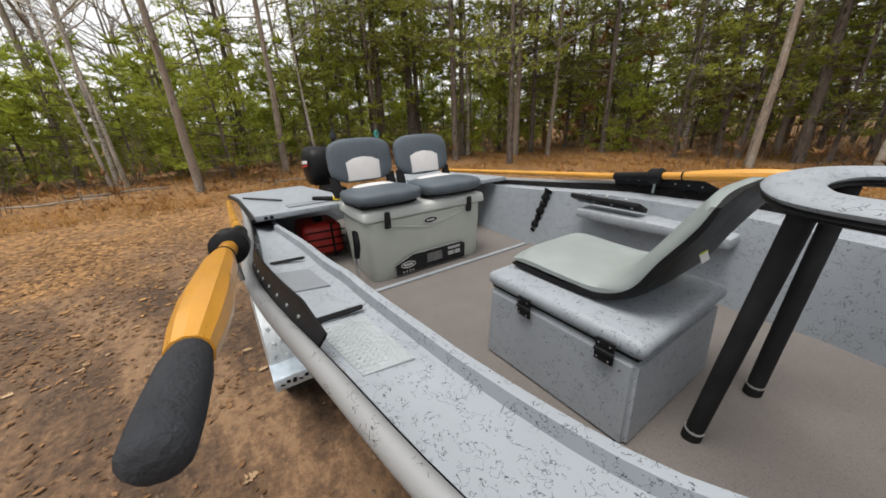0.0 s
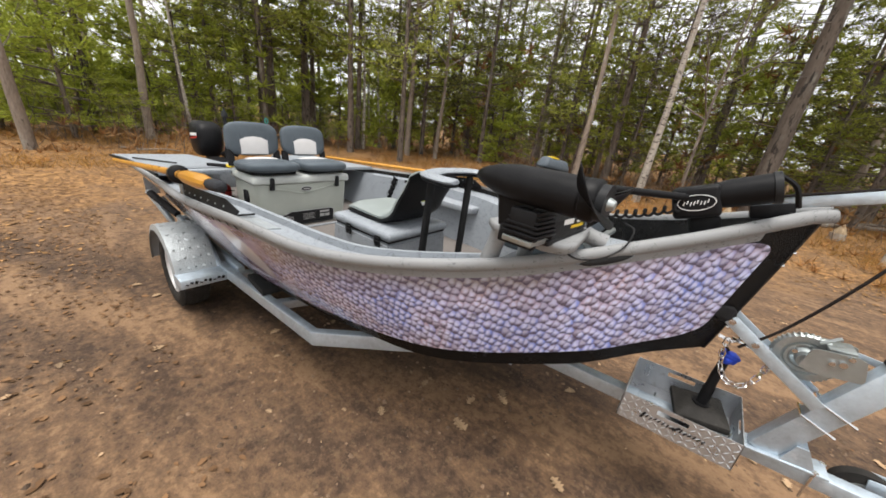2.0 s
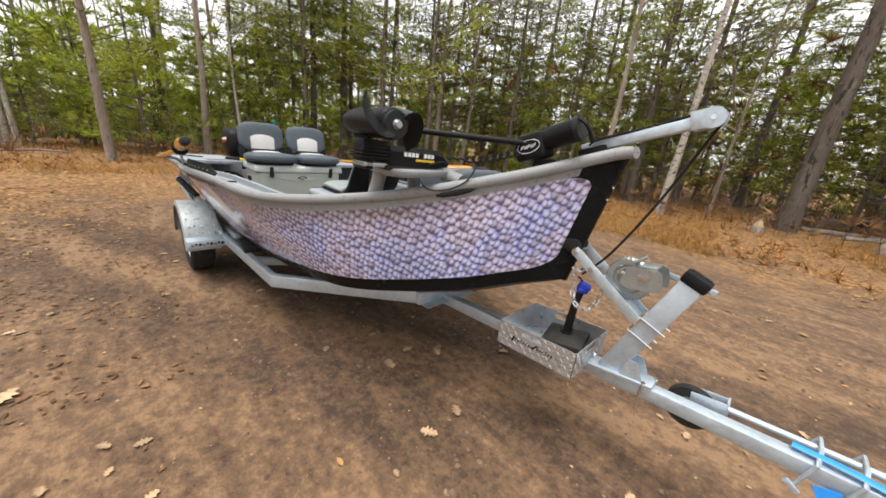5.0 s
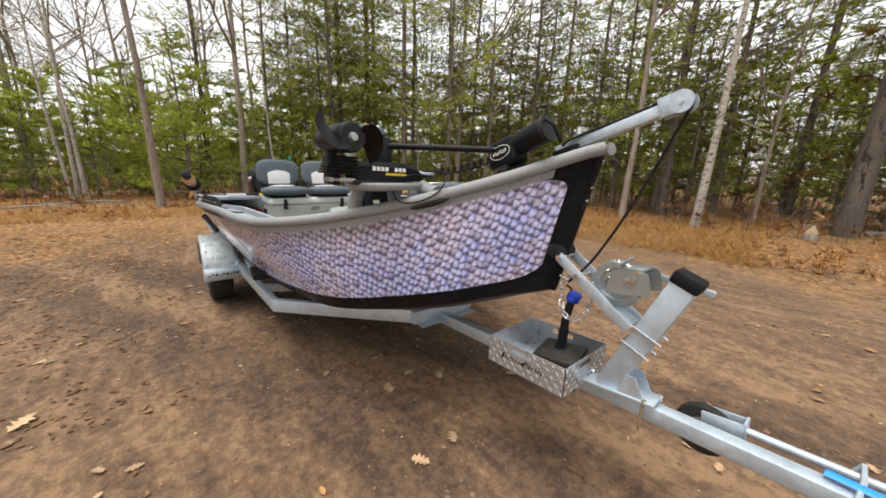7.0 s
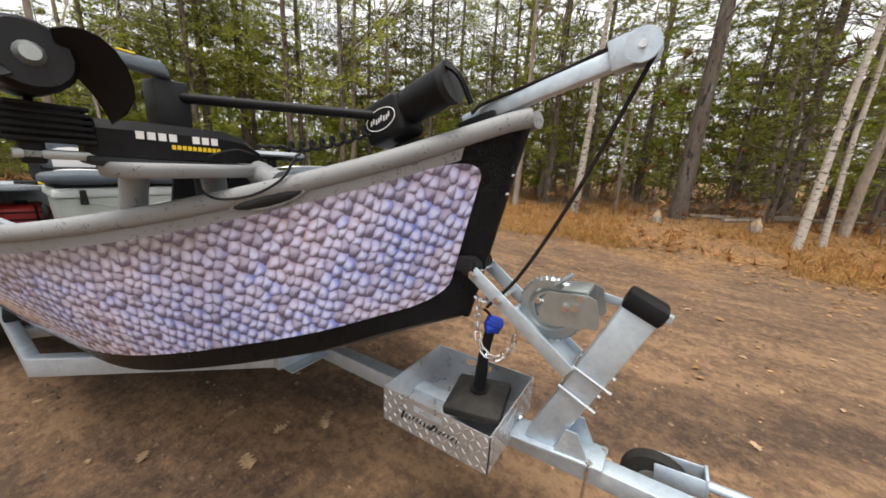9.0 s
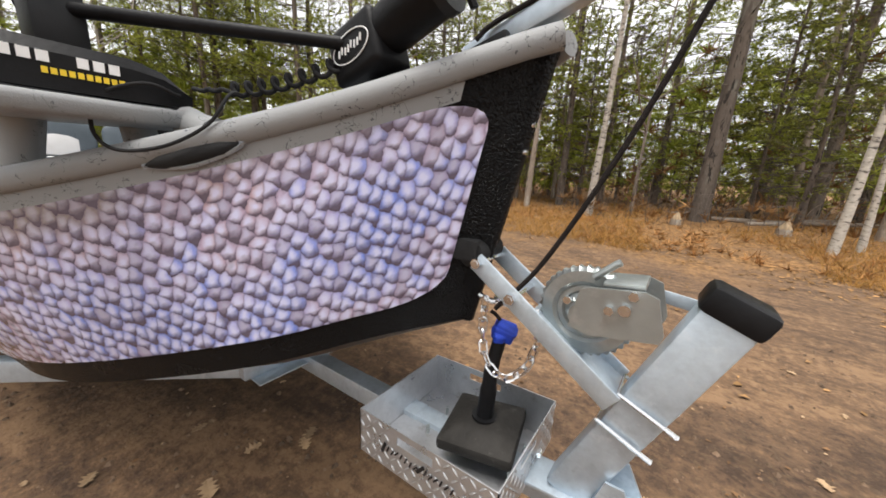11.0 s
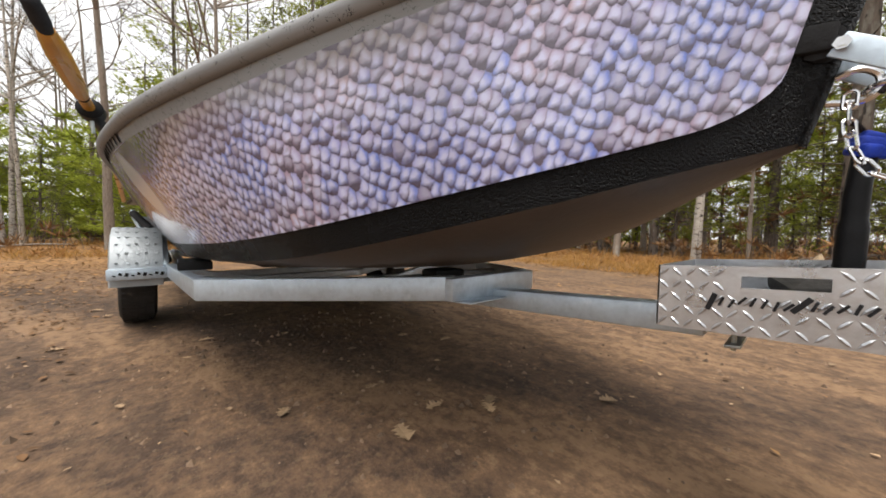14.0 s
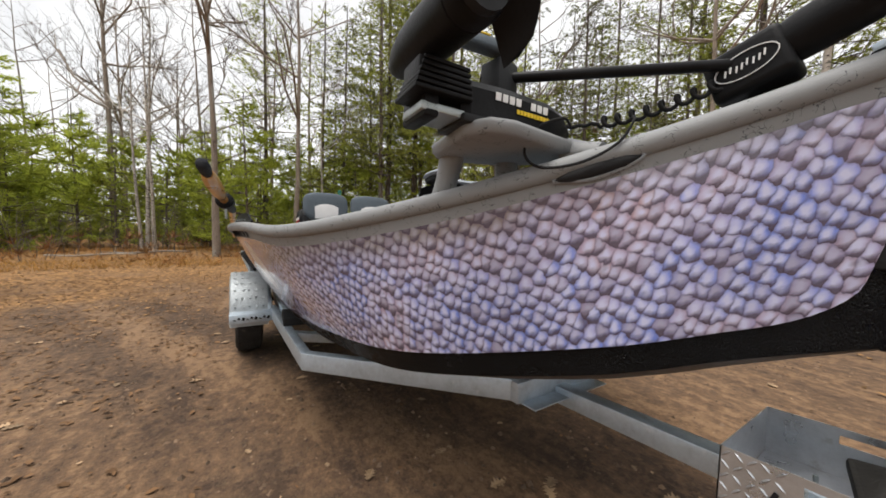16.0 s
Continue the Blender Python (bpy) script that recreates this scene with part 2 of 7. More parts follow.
M["galv"] = mat("galvanised_steel", (0.46, 0.53, 0.60), 0.42, 0.55, scale=16, amount=0.14, fine=0.12, fine_scale=60, bump=0.08,
                spots=[((0.56, 0.62, 0.68), 22, 0.58, 0.1), ((0.37, 0.43, 0.49), 9, 0.64, 0.12)])
M["zinc"] = mat("zinc_plate", (0.36, 0.39, 0.39), 0.38, 0.75, scale=14, amount=0.12, bump=0.06, spots=[((0.44, 0.46, 0.46), 20, 0.55, 0.15)])
M["chrome"] = mat("bright_steel", (0.72, 0.72, 0.73), 0.18, 1.0, scale=30, amount=0.06)
M["tread"] = mat("tread_plate_aluminium", (0.50, 0.51, 0.53), 0.3, 0.75, scale=9, amount=0.16, fine=0.1, fine_scale=90, bump=0.1,
                 spots=[((0.35, 0.33, 0.31), 14, 0.62, 0.12)])
M["fender"] = mat("fender_plate", (0.40, 0.43, 0.45), 0.45, 0.4, scale=11, amount=0.1, bump=0.5, bump_scale=75)
M["black"] = mat("satin_black_plastic", (0.010, 0.010, 0.011), 0.42, scale=12, amount=0.25, bump=0.1, bump_scale=120)
M["black_matte"] = mat("matte_black_rubber", (0.022, 0.022, 0.023), 0.8, scale=9, amount=0.3, bump=0.3, bump_scale=90)
M["charcoal"] = mat("charcoal_plastic", (0.026, 0.027, 0.029), 0.42, scale=10, amount=0.15, bump=0.1)
M["tyre"] = mat("tyre_rubber", (0.03, 0.028, 0.026), 0.85, scale=12, amount=0.3, bump=0.3, spots=[((0.12, 0.09, 0.065), 6, 0.6, 0.15)])
M["rim"] = mat("white_rim", (0.6, 0.6, 0.6), 0.4, scale=8, amount=0.08, spots=[((0.3, 0.24, 0.18), 9, 0.68, 0.1)])
M["foam"] = mat("black_foam_grip", (0.035, 0.037, 0.042), 0.75, scale=20, amount=0.2, bump=0.5, bump_scale=160)
M["oar"] = mat("varnished_oar", (0.56, 0.26, 0.03), 0.3, scale=4, amount=0.2, stretch=(1, 1, 12), coat=0.4, bump=0.1)
M["vinyl"] = mat("slate_vinyl", (0.088, 0.105, 0.122), 0.42, scale=7, amount=0.12, bump=0.25, bump_scale=150)
M["vinyl_dark"] = mat("dark_slate_vinyl", (0.05, 0.062, 0.07), 0.4, scale=7, amount=0.12, bump=0.25, bump_scale=150)
M["vinyl_white"] = mat("pale_grey_vinyl", (0.56, 0.55, 0.55), 0.45, scale=8, amount=0.06, bump=0.2, bump_scale=150)
M["seat_pad"] = mat("silver_grey_vinyl", (0.24, 0.27, 0.265), 0.48, scale=6, amount=0.1, bump=0.25, bump_scale=140)
M["cooler"] = mat("sage_white_rotomould", (0.43, 0.455, 0.41), 0.55, scale=5, amount=0.06, bump=0.25, bump_scale=170)
M["lid"] = mat("pale_grey_lid", (0.48, 0.50, 0.48), 0.5, scale=5, amount=0.06, bump=0.2, bump_scale=170)
M["label"] = mat("black_label", (0.02, 0.02, 0.022), 0.35, scale=12, amount=0.2)
M["silver"] = mat("silver_print", (0.5, 0.5, 0.5), 0.35, 0.5, scale=20, amount=0.1)
M["white"] = mat("white_print", (0.78, 0.78, 0.78), 0.45, scale=20, amount=0.05)
M["yellow"] = mat("yellow_print", (0.78, 0.55, 0.02), 0.45, scale=20, amount=0.06)
M["lime"] = mat("lime_label", (0.62, 0.68, 0.06), 0.45, scale=20, amount=0.06)
M["red"] = mat("red_plastic", (0.42, 0.025, 0.02), 0.42, scale=10, amount=0.2)
M["blue"] = mat("blue_fabric", (0.01, 0.045, 0.42), 0.6, scale=30, amount=0.3, bump=0.4)
M["tape"] = mat("blue_tape", (0.02, 0.25, 0.72), 0.5, scale=25, amount=0.12)
M["teal"] = mat("teal_ribbon", (0.02, 0.32, 0.28), 0.6, scale=25, amount=0.15)
M["rope"] = mat("black_rope", (0.022, 0.018, 0.017), 0.85, scale=60, amount=0.4, bump=0.6, bump_scale=400)
M["pad"] = mat("grey_grip_pad", (0.20, 0.215, 0.235), 0.8, scale=9, amount=0.08, bump=0.4, bump_scale=260)
M["lead"] = mat("painted_lead", (0.028, 0.026, 0.024), 0.6, scale=14, amount=0.4, bump=0.5, bump_scale=50, spots=[((0.09, 0.085, 0.08), 18, 0.62, 0.1)])
ln_ = M["liner"].node_tree.nodes
ln_["Principled BSDF"].inputs["Specular IOR Level"].default_value = 0.36
for nd in ln_:
    if nd.type == "TEX_NOISE" and nd.inputs["Scale"].default_value > 100:
        nd.inputs["Detail"].default_value = 1.0
for key in ("black", "black_matte", "charcoal", "tyre", "foam", "lead", "vinyl", "vinyl_dark", "rope", "label"):
    M[key].node_tree.nodes["Principled BSDF"].inputs["Specular IOR Level"].default_value = 0.13
M["liner"].node_tree.nodes["Principled BSDF"].inputs["Specular IOR Level"].default_value = 0.16

# ---- building helpers ----
def thing(name, at, label, category, group="", kind=""):
    return_ob = new(name)
    return_ob.location = at
    return_ob.empty_display_size = 0.1
    return tagged(return_ob, label, category, group, kind)


def part(name, bm, material, parent, label=""):
    """Links a bmesh, given in world metres, as one mesh under a thing or part."""
    me = bpy.data.meshes.new(name)
    bmesh.ops.recalc_face_normals(bm, faces=bm.faces)
    bm.to_mesh(me)
    bm.free()
    me.materials.append(material)
    ob = new(name, me)
    if parent is not None:
        root = Vector((0, 0, 0))
        p = parent
        while p is not None:
            root += p.location
            p = p.parent
        me.transform(Matrix.Translation(-root))
        ob.parent = parent
    if label:
        tagged(ob, label)
    return ob


def raw(name, verts, faces, material, parent=None, smooth=False):
    me = bpy.data.meshes.new(name)
    me.from_pydata(verts, [], faces)
    me.materials.append(material)
    if smooth:
        me.polygons.foreach_set("use_smooth", [True] * len(me.polygons))
    ob = new(name, me)
    ob.parent = parent
    return ob


def smooth(bm, angle=40):
    bmesh.ops.recalc_face_normals(bm, faces=bm.faces)
    bm.normal_update()
    for f in bm.faces:
        f.smooth = True
    for e in bm.edges:
        if len(e.link_faces) == 2 and e.calc_face_angle(0) > radians(angle):
            e.smooth = False
    return bm


def block(bm, centre, size, turn=(0, 0, 0), bevel=0.0, seg=2, taper=(1, 1), m=None):
    """A bevelled box. taper: how far the top shrinks in x and y."""
    ret = bmesh.ops.create_cube(bm, size=1)
    vs = ret["verts"]
    for v in vs:
        k = taper if v.co.z > 0 else (1, 1)
        v.co = Vector((v.co.x * size[0] * k[0], v.co.y * size[1] * k[1], v.co.z * size[2]))
    if bevel:
        es = {e for v in vs for e in v.link_edges}
        got = bmesh.ops.bevel(bm, geom=list(es), offset=bevel, segments=seg, profile=0.5, affect="EDGES")
        vs = list({v for f in got["faces"] for v in f.verts} | {v for v in vs if v.is_valid})
    t = (m @ Matrix.Translation(centre) if m else Matrix.Translation(centre)) @ Euler([radians(a) for a in turn]).to_matrix().to_4x4()
    for v in vs:
        v.co = t @ v.co
    return bm


def bases_along(pts):
    pts = [Vector(p) for p in pts]
    out, up = [], Vector((0, 0, 1))
    for i, p in enumerate(pts):
        d = (pts[min(i + 1, len(pts) - 1)] - pts[max(i - 1, 0)]).normalized()
        if abs(d.dot(up)) > 0.97:
            up = Vector((1, 0, 0)) if abs(d.x) < 0.9 else Vector((0, 1, 0))
        s = d.cross(up).normalized()
        u = s.cross(d).normalized()
        out.append((p, s, u))
        up = u
    return out


def tube(bm, pts, r, seg=10, caps=True, flat=1.0, closed=False):
    """A round bar along points; r: one radius or one for each point; flat squeezes it."""
    rs = r if isinstance(r, (list, tuple)) else [r] * len(pts)
    rings = []
    for (p, s, u), q in zip(bases_along(pts), rs):
        rings.append([bm.verts.new(p + s * math.cos(a) * q + u * math.sin(a) * q * flat) for a in (2 * math.pi * k / seg for k in range(seg))])
    for a, b in zip(rings, rings[1:] + (rings[:1] if closed else [])):
        for k in range(seg):
            bm.faces.new((a[k], a[(k + 1) % seg], b[(k + 1) % seg], b[k]))
    if caps and not closed:
        bm.faces.new(rings[0][::-1])
        bm.faces.new(rings[-1])
    return bm


def beam(bm, a, b, w, h, bevel=0.006, up=(0, 0, 1)):
    """A square tube from a to b, w wide and h high, with rounded edges."""
    a, b = Vector(a), Vector(b)
    d = b - a
    y = Vector(up).cross(d).normalized()
    z = d.normalized().cross(y)
    m = Matrix((d.normalized(), y, z)).transposed().to_4x4()
    m.translation = (a + b) / 2
    return block(bm, (0, 0, 0), (d.length, w, h), bevel=bevel, m=m)


def spline(pts, n=8):
    """Catmull-Rom through points."""
    P = [Vector(p) for p in pts]
    P = [P[0] * 2 - P[1]] + P + [P[-1] * 2 - P[-2]]
    out = []
    for i in range(1, len(P) - 2):
        for k in range(n):
            t = k / n
            a, b, c, d = P[i - 1 : i + 3]
            out.append(0.5 * ((2 * b) + (c - a) * t + (2 * a - 5 * b + 4 * c - d) * t * t + (3 * b - a - 3 * c + d) * t**3))
    return out + [P[-2]]


def curve_at(xs, vs, x):
    return float(np.interp(x, xs, vs))


def loft(bm, rings, close=True, caps=True):
    vs = [[bm.verts.new(p) for p in r] for r in rings]
    n = len(vs[0])
    for a, b in zip(vs, vs[1:]):
        for k in range(n if close else n - 1):
            bm.faces.new((a[k], a[(k + 1) % n], b[(k + 1) % n], b[k]))
    if caps:
        bm.faces.new(vs[0][::-1])
        bm.faces.new(vs[-1])
    return bm


def cushion(bm, centre, size, turn=(0, 0, 0), crown=0.3, n=8, power=3.2, m=None):
    """A soft pad in an empty bmesh: a rounded slab, thickest in the middle."""
    t = (m or Matrix.Identity(4)) @ Matrix.Translation(centre) @ Euler([radians(a) for a in turn]).to_matrix().to_4x4()
    bmesh.ops.create_cube(bm, size=2)
    bmesh.ops.subdivide_edges(bm, edges=bm.edges[:], cuts=n, use_grid_fill=True)
    for v in bm.verts:
        c = v.co
        k = (abs(c.x) ** power + abs(c.y) ** power + abs(c.z) ** power) ** (1 / power)
        q = c / k * max(abs(c.x), abs(c.y), abs(c.z)) if k else c
        z = q.z * (1 - crown * (q.x**2 + q.y**2) / 2)
        v.co = t @ Vector((q.x * size[0] / 2, q.y * size[1] / 2, z * size[2] / 2))
    return bm


def B():
    return bmesh.new()

# ---- the boat's lines: x towards the bow, y to port, z up ----
def dense(xs, vs):
    pts = spline([(x, v, 0) for x, v in zip(xs, vs)], 10)
    return [p.x for p in pts], [p.y for p in pts]


SHEER_X = [-1.4, -0.6, 0.2, 0.9, 1.5, 2.1, 2.7, 3.2, 3.59]
SHEER_Y = dense(SHEER_X, [1.115, 1.137, 1.172, 1.215, 1.14, 1.01, 0.708, 0.318, 0.018])
SHEER_Z = dense(SHEER_X, [0.985, 1.026, 1.077, 1.13, 1.141, 1.133, 1.228, 1.391, 1.56])
CHINE_X = [-1.4, -0.5, 0.3, 1.0, 1.5, 2.0, 2.5, 3.0, 3.25, 3.44]
CHINE_Y = dense(CHINE_X, [0.88, 0.893, 0.89, 0.875, 0.838, 0.772, 0.676, 0.404, 0.175, 0.022])
CHINE_Z = dense(CHINE_X, [0.66, 0.60, 0.57, 0.556, 0.566, 0.591, 0.647, 0.769, 0.858, 0.921])
KEEL_Z = dense([-1.4, -0.5, 0.3, 1.0, 1.5, 2.0, 2.5, 3.0, 3.44], [0.63, 0.56, 0.525, 0.508, 0.515, 0.535, 0.588, 0.72, 0.914])


def sheer(x):
    return Vector((x, curve_at(*SHEER_Y, x), curve_at(*SHEER_Z, x)))


def chine(x):
    return Vector((x, curve_at(*CHINE_Y, x), curve_at(*CHINE_Z, x)))


def floor_z(x):
    return float(np.interp(x, [-1.4, 0.04, 1.9, 2.6, 3.5], [0.68, 0.592, 0.648, 0.74, 0.98]))


def hull_y(x, z):
    """Half width of the hull at a height."""
    c, h = chine(x), sheer(x)
    return c.y + (h.y - c.y) * min(1.0, max(0.0, (z - c.z) / (h.z - c.z)))


def floor_y(x):
    """Half width of the cockpit floor, inside the hull."""
    return min(inner_y(x) - 0.02 - 0.05 * (sheer(x).z - floor_z(x)), hull_y(x, floor_z(x) - 0.03) - 0.045)


def inner_y(x):
    """Half width between the inner edges of the side decks."""
    return sheer(x).y - float(np.interp(x, [-1.4, -0.25, 0.5, 1.0, 1.6, 2.0, 2.4, 2.6], [0.13, 0.16, 0.25, 0.29, 0.25, 0.26, 0.33, 0.33]))


def side_at(u, v, out=0.0, side=-1):
    """A point of the boat's side: u from stern to bow, v from chine to sheer, set off outwards."""
    def at(a, b):
        c, s = chine(-1.4 + 4.84 * a), sheer(-1.4 + 4.99 * a)
        p = c.lerp(s, b)
        p.y += 0.02 * math.sin(math.pi * b) * min(1, (1 - a) * 6)
        return p
    p = at(u, v)
    if out:
        a = at(min(u + 0.01, 1), v) - at(max(u - 0.01, 0), v)
        b = at(u, min(v + 0.02, 1)) - at(u, max(v - 0.02, 0))
        nrm = b.cross(a).normalized()
        if nrm.y < 0:
            nrm = -nrm
        p = p + nrm * out
    return Vector((p.x, p.y * -side if side > 0 else -p.y, p.z)) if side < 0 else Vector((p.x, p.y, p.z))


boat = thing("drift_boat", (0, 0, 0.35), "grey drift boat with a printed fish-scale wrap, resting on its trailer", "boat")
NU = 64
walk_x, run = [0.0], 0.0
for k in range(100):
    run += (side_at((k + 1) / 100, 0.6) - side_at(k / 100, 0.6)).length
    walk_x.append(run)
for side, word in ((-1, "starboard"), (1, "port")):
    bm = B()
    rows = [[side_at(k / NU, v, 0, side) for v in (0, 0.1, 0.25, 0.4, 0.55, 0.7, 0.85, 1)] for k in range(NU + 1)]
    inner = [[Vector((p.x, p.y - 0.022 * (1 if p.y > 0 else -1) if abs(p.y) > 0.03 else p.y * 0.3, p.z)) for p in r] for r in rows]
    loft(bm, [r + q[::-1] for r, q in zip(rows, inner)])
    part("hull_side", smooth(bm), M["liner"], boat, "black bed-liner coated hull side")
    # wrap panel with rounded bow corners, and the bare grey strip above it
    bm = B()
    uvl = bm.loops.layers.uv.new("UVMap")
    NV, NP = 26, 100
    grid = []
    for k in range(NP + 1):
        col = []
        for j in range(NV + 1):
            w = 0.5 - 0.5 * math.cos(math.pi * j / NV)
            c = abs(w - 0.5) * 2
            e = 0.987 - 0.026 * (1 - math.sqrt(max(0, 1 - max(0, (c - 0.68) / 0.32) ** 2)))
            u = e * k / NP
            h = (sheer(-1.4 + 4.99 * u).z - chine(-1.4 + 4.84 * u).z)
            lo = float(np.interp(u, [0, 0.35, 0.5, 0.9, 1], [0.08, 0.10, 0.125, 0.135, 0.135])) / max(h, 0.4) * 0.62
            hi = 1 - 0.105 * 0.62 / max(h, 0.4)
            v = lo + (hi - lo) * w
            p = side_at(u, v, 0.005, side)
            q = bm.verts.new(p)
            col.append((q, (float(np.interp(u * 100, range(101), walk_x)) - 1.4, v * 0.60)))
        grid.append(col)
    for a, b in zip(grid, grid[1:]):
        for j in range(NV):
            f = bm.faces.new((a[j][0], b[j][0], b[j + 1][0], a[j + 1][0]))
            f.smooth = True
            for lp, uvv in zip(f.loops, (a[j][1], b[j][1], b[j + 1][1], a[j + 1][1])):
                lp[uvl].uv = uvv
    part("scale_wrap", bm, M["scales"], boat, "glossy lilac and blue fish-scale wrap panel")
    bm = B()
    strip = []
    for k in range(NP + 1):
        u = 0.975 * k / NP
        h = (sheer(-1.4 + 4.99 * u).z - chine(-1.4 + 4.84 * u).z)
        hi = 1 - 0.11 * 0.62 / max(h, 0.4)
        strip.append([side_at(u, hi + (1 - hi) * w, 0.0035, side) for w in (0, 0.35, 0.7, 1)])
    loft(bm, strip, close=False, caps=False)
    part("upper_strake", smooth(bm), M["gunwale"], boat, "bare flecked grey strip under the gunwale")
    # dark marks in a row on the strip amidships
    if side < 0:
        for k in range(9):
            bm = B()
            u = (2.22 + 0.075 * k) / 4.95
            a_, b_ = side_at(u, 0.90, 0.006, side), side_at(u, 0.975, 0.006, side)
            beam(bm, a_, b_, 0.030 + 0.012 * (k % 3), 0.003, 0.001, up=(0, 1, 0))
            part("strake_mark", bm, M["label"], boat, "worn dark mark")
    # gunwale rail
    bm = B()
    xs = [-1.42 + 5.03 * k / 90 for k in range(91)]
    tube(bm, [Vector((x, side * (sheer(min(x, 3.59)).y + 0.004), sheer(min(x, 3.59)).z - 0.004)) for x in xs], 0.0215, 12, flat=1.2)
    part("gunwale", smooth(bm, 60), M["gunwale"], boat, "rounded grey gunwale rail with dark scuffs")
    # side deck, its raised inner lip and the inner wall
    bm = B()
    sec = []
    for k in range(61):
        x = -1.36 + 3.9 * k / 60
        s, yi = sheer(x), inner_y(x)
        z = s.z
        sec.append([Vector((x, side * y, zz)) for y, zz in ((s.y - 0.02, z - 0.008), (s.y - 0.045, z - 0.05), (yi + 0.05, z - 0.075), (yi + 0.018, z - 0.07),
                    (yi + 0.012, z - 0.035), (yi - 0.014, z - 0.035), (yi - 0.02, z - 0.07), (min(yi - 0.02, floor_y(x) - 0.004), floor_z(x) - 0.02),
                    (min(yi, floor_y(x) + 0.016), floor_z(x) - 0.03), (min(yi + 0.01, hull_y(x, z - 0.12) - 0.03), z - 0.1), (s.y - 0.05, z - 0.08))])
    loft(bm, sec)
    part("side_deck", smooth(bm, 35), M["hull_grey_dense"], boat, "flecked pale grey side deck with a raised inner lip")
# bottom
bm = B()
sec = []
for k in range(49):
    x = -1.4 + 4.84 * k / 48
    c, kz = chine(x), curve_at(*KEEL_Z, x)
    sec.append([Vector((x, y, z)) for y, z in ((-c.y, c.z), (-c.y * 0.8, c.z * 0.45 + kz * 0.55), (-c.y * 0.35, kz + 0.006), (0, kz), (c.y * 0.35, kz + 0.006),
                (c.y * 0.8, c.z * 0.45 + kz * 0.55), (c.y, c.z), (0, c.z + 0.02))])
loft(bm, sec)
part("hull_bottom", smooth(bm), M["bottom"], boat, "scuffed brownish hull bottom")
# transom with the motor notch
bm = B()
block(bm, (-1.4, -0.68, 0.82), (0.04, 0.72, 0.33), bevel=0.008)
block(bm, (-1.4, 0.68, 0.82), (0.04, 0.72, 0.33), bevel=0.008)
block(bm, (-1.4, 0, 0.76), (0.04, 0.68, 0.22), bevel=0.008)
part("transom", smooth(bm), M["hull_grey"], boat)
# cockpit floor
bm = B()
sec = []
for k in range(41):
    x = -1.38 + 3.94 * k / 40
    y = floor_y(x)
    z = floor_z(x)
    sec.append([Vector((x, a * y, z + d)) for a, d in ((-1, 0), (-0.5, 0), (0, 0), (0.5, 0), (1, 0), (1, -0.03), (-1, -0.03))])
loft(bm, sec)
part("cockpit_floor", smooth(bm), M["carpet"], boat, "taupe carpeted cockpit floor")
bm = B()
block(bm, (0.29, 0, floor_z(0.29) + 0.006), (0.035, 1.62, 0.014), (0, -1.7, 0), 0.004)
part("floor_strip", smooth(bm), M["hull_grey"], boat)
# bow deck and its bulkhead
bm = B()
sec = []
for k in range(25):
    x = 2.5 + 1.0 * k / 24
    y, z = max(0.02, sheer(x).y - 0.03), float(np.interp(x, [2.5, 3.0, 3.5], [1.06, 1.18, 1.38]))
    z = min(z, sheer(x).z - 0.06)
    y = max(0.015, min(y, hull_y(x, z - 0.03) - 0.04))
    sec.append([Vector((x, a * y, z + d)) for a, d in ((-1, 0), (0, 0.004), (1, 0), (1, -0.03), (-1, -0.03))])
loft(bm, sec)
part("bow_deck", smooth(bm), M["hull_grey_dense"], boat, "flecked pale grey bow casting deck")
bm = B()
block(bm, (2.505, 0, 0.90), (0.03, 1.36, 0.30), bevel=0.006)
part("bow_bulkhead", smooth(bm), M["hull_grey"], boat)
bm = B()
block(bm, (2.485, 0.02, 0.90), (0.012, 0.9, 0.2), bevel=0.004)
part("bulkhead_hatch", smooth(bm), M["black"], boat, "black hatch in the bow bulkhead")
# stem strake and eyes at the bow
bm = B()
tube(bm, spline([(3.432, 0, 0.918), (3.466, 0, 1.06), (3.522, 0, 1.3), (3.58, 0, 1.55)], 6), 0.022, 10, flat=1.0)
part("stem", smooth(bm, 60), M["liner"], boat)
bm = B()
tube(bm, spline([(3.485, -0.012, 1.045), (3.515, -0.014, 1.053), (3.540, -0.012, 1.035), (3.540, -0.012, 1.005), (3.515, -0.014, 0.990), (3.475, -0.012, 0.997)], 5), 0.007, 8)
part("bow_eye", smooth(bm), M["chrome"], boat, "bright steel bow eye")
for k in range(12):
    bm = B()
    p = side_at(0.955 + 0.0035 * k, 0.965, 0.006, -1)
    bmesh.ops.create_uvsphere(bm, u_segments=6, v_segments=4, radius=0.004, matrix=Matrix.Translation(p))
    part("rivet", smooth(bm), M["zinc"], boat)
for z in (1.40, 1.345):
    bm = B()
    tube(bm, [(3.532 + (z - 1.345) * 0.235, -0.006, z), (3.558 + (z - 1.345) * 0.235, -0.006, z)], 0.006, 8)
    part("stem_bolt", smooth(bm), M["chrome"], boat)
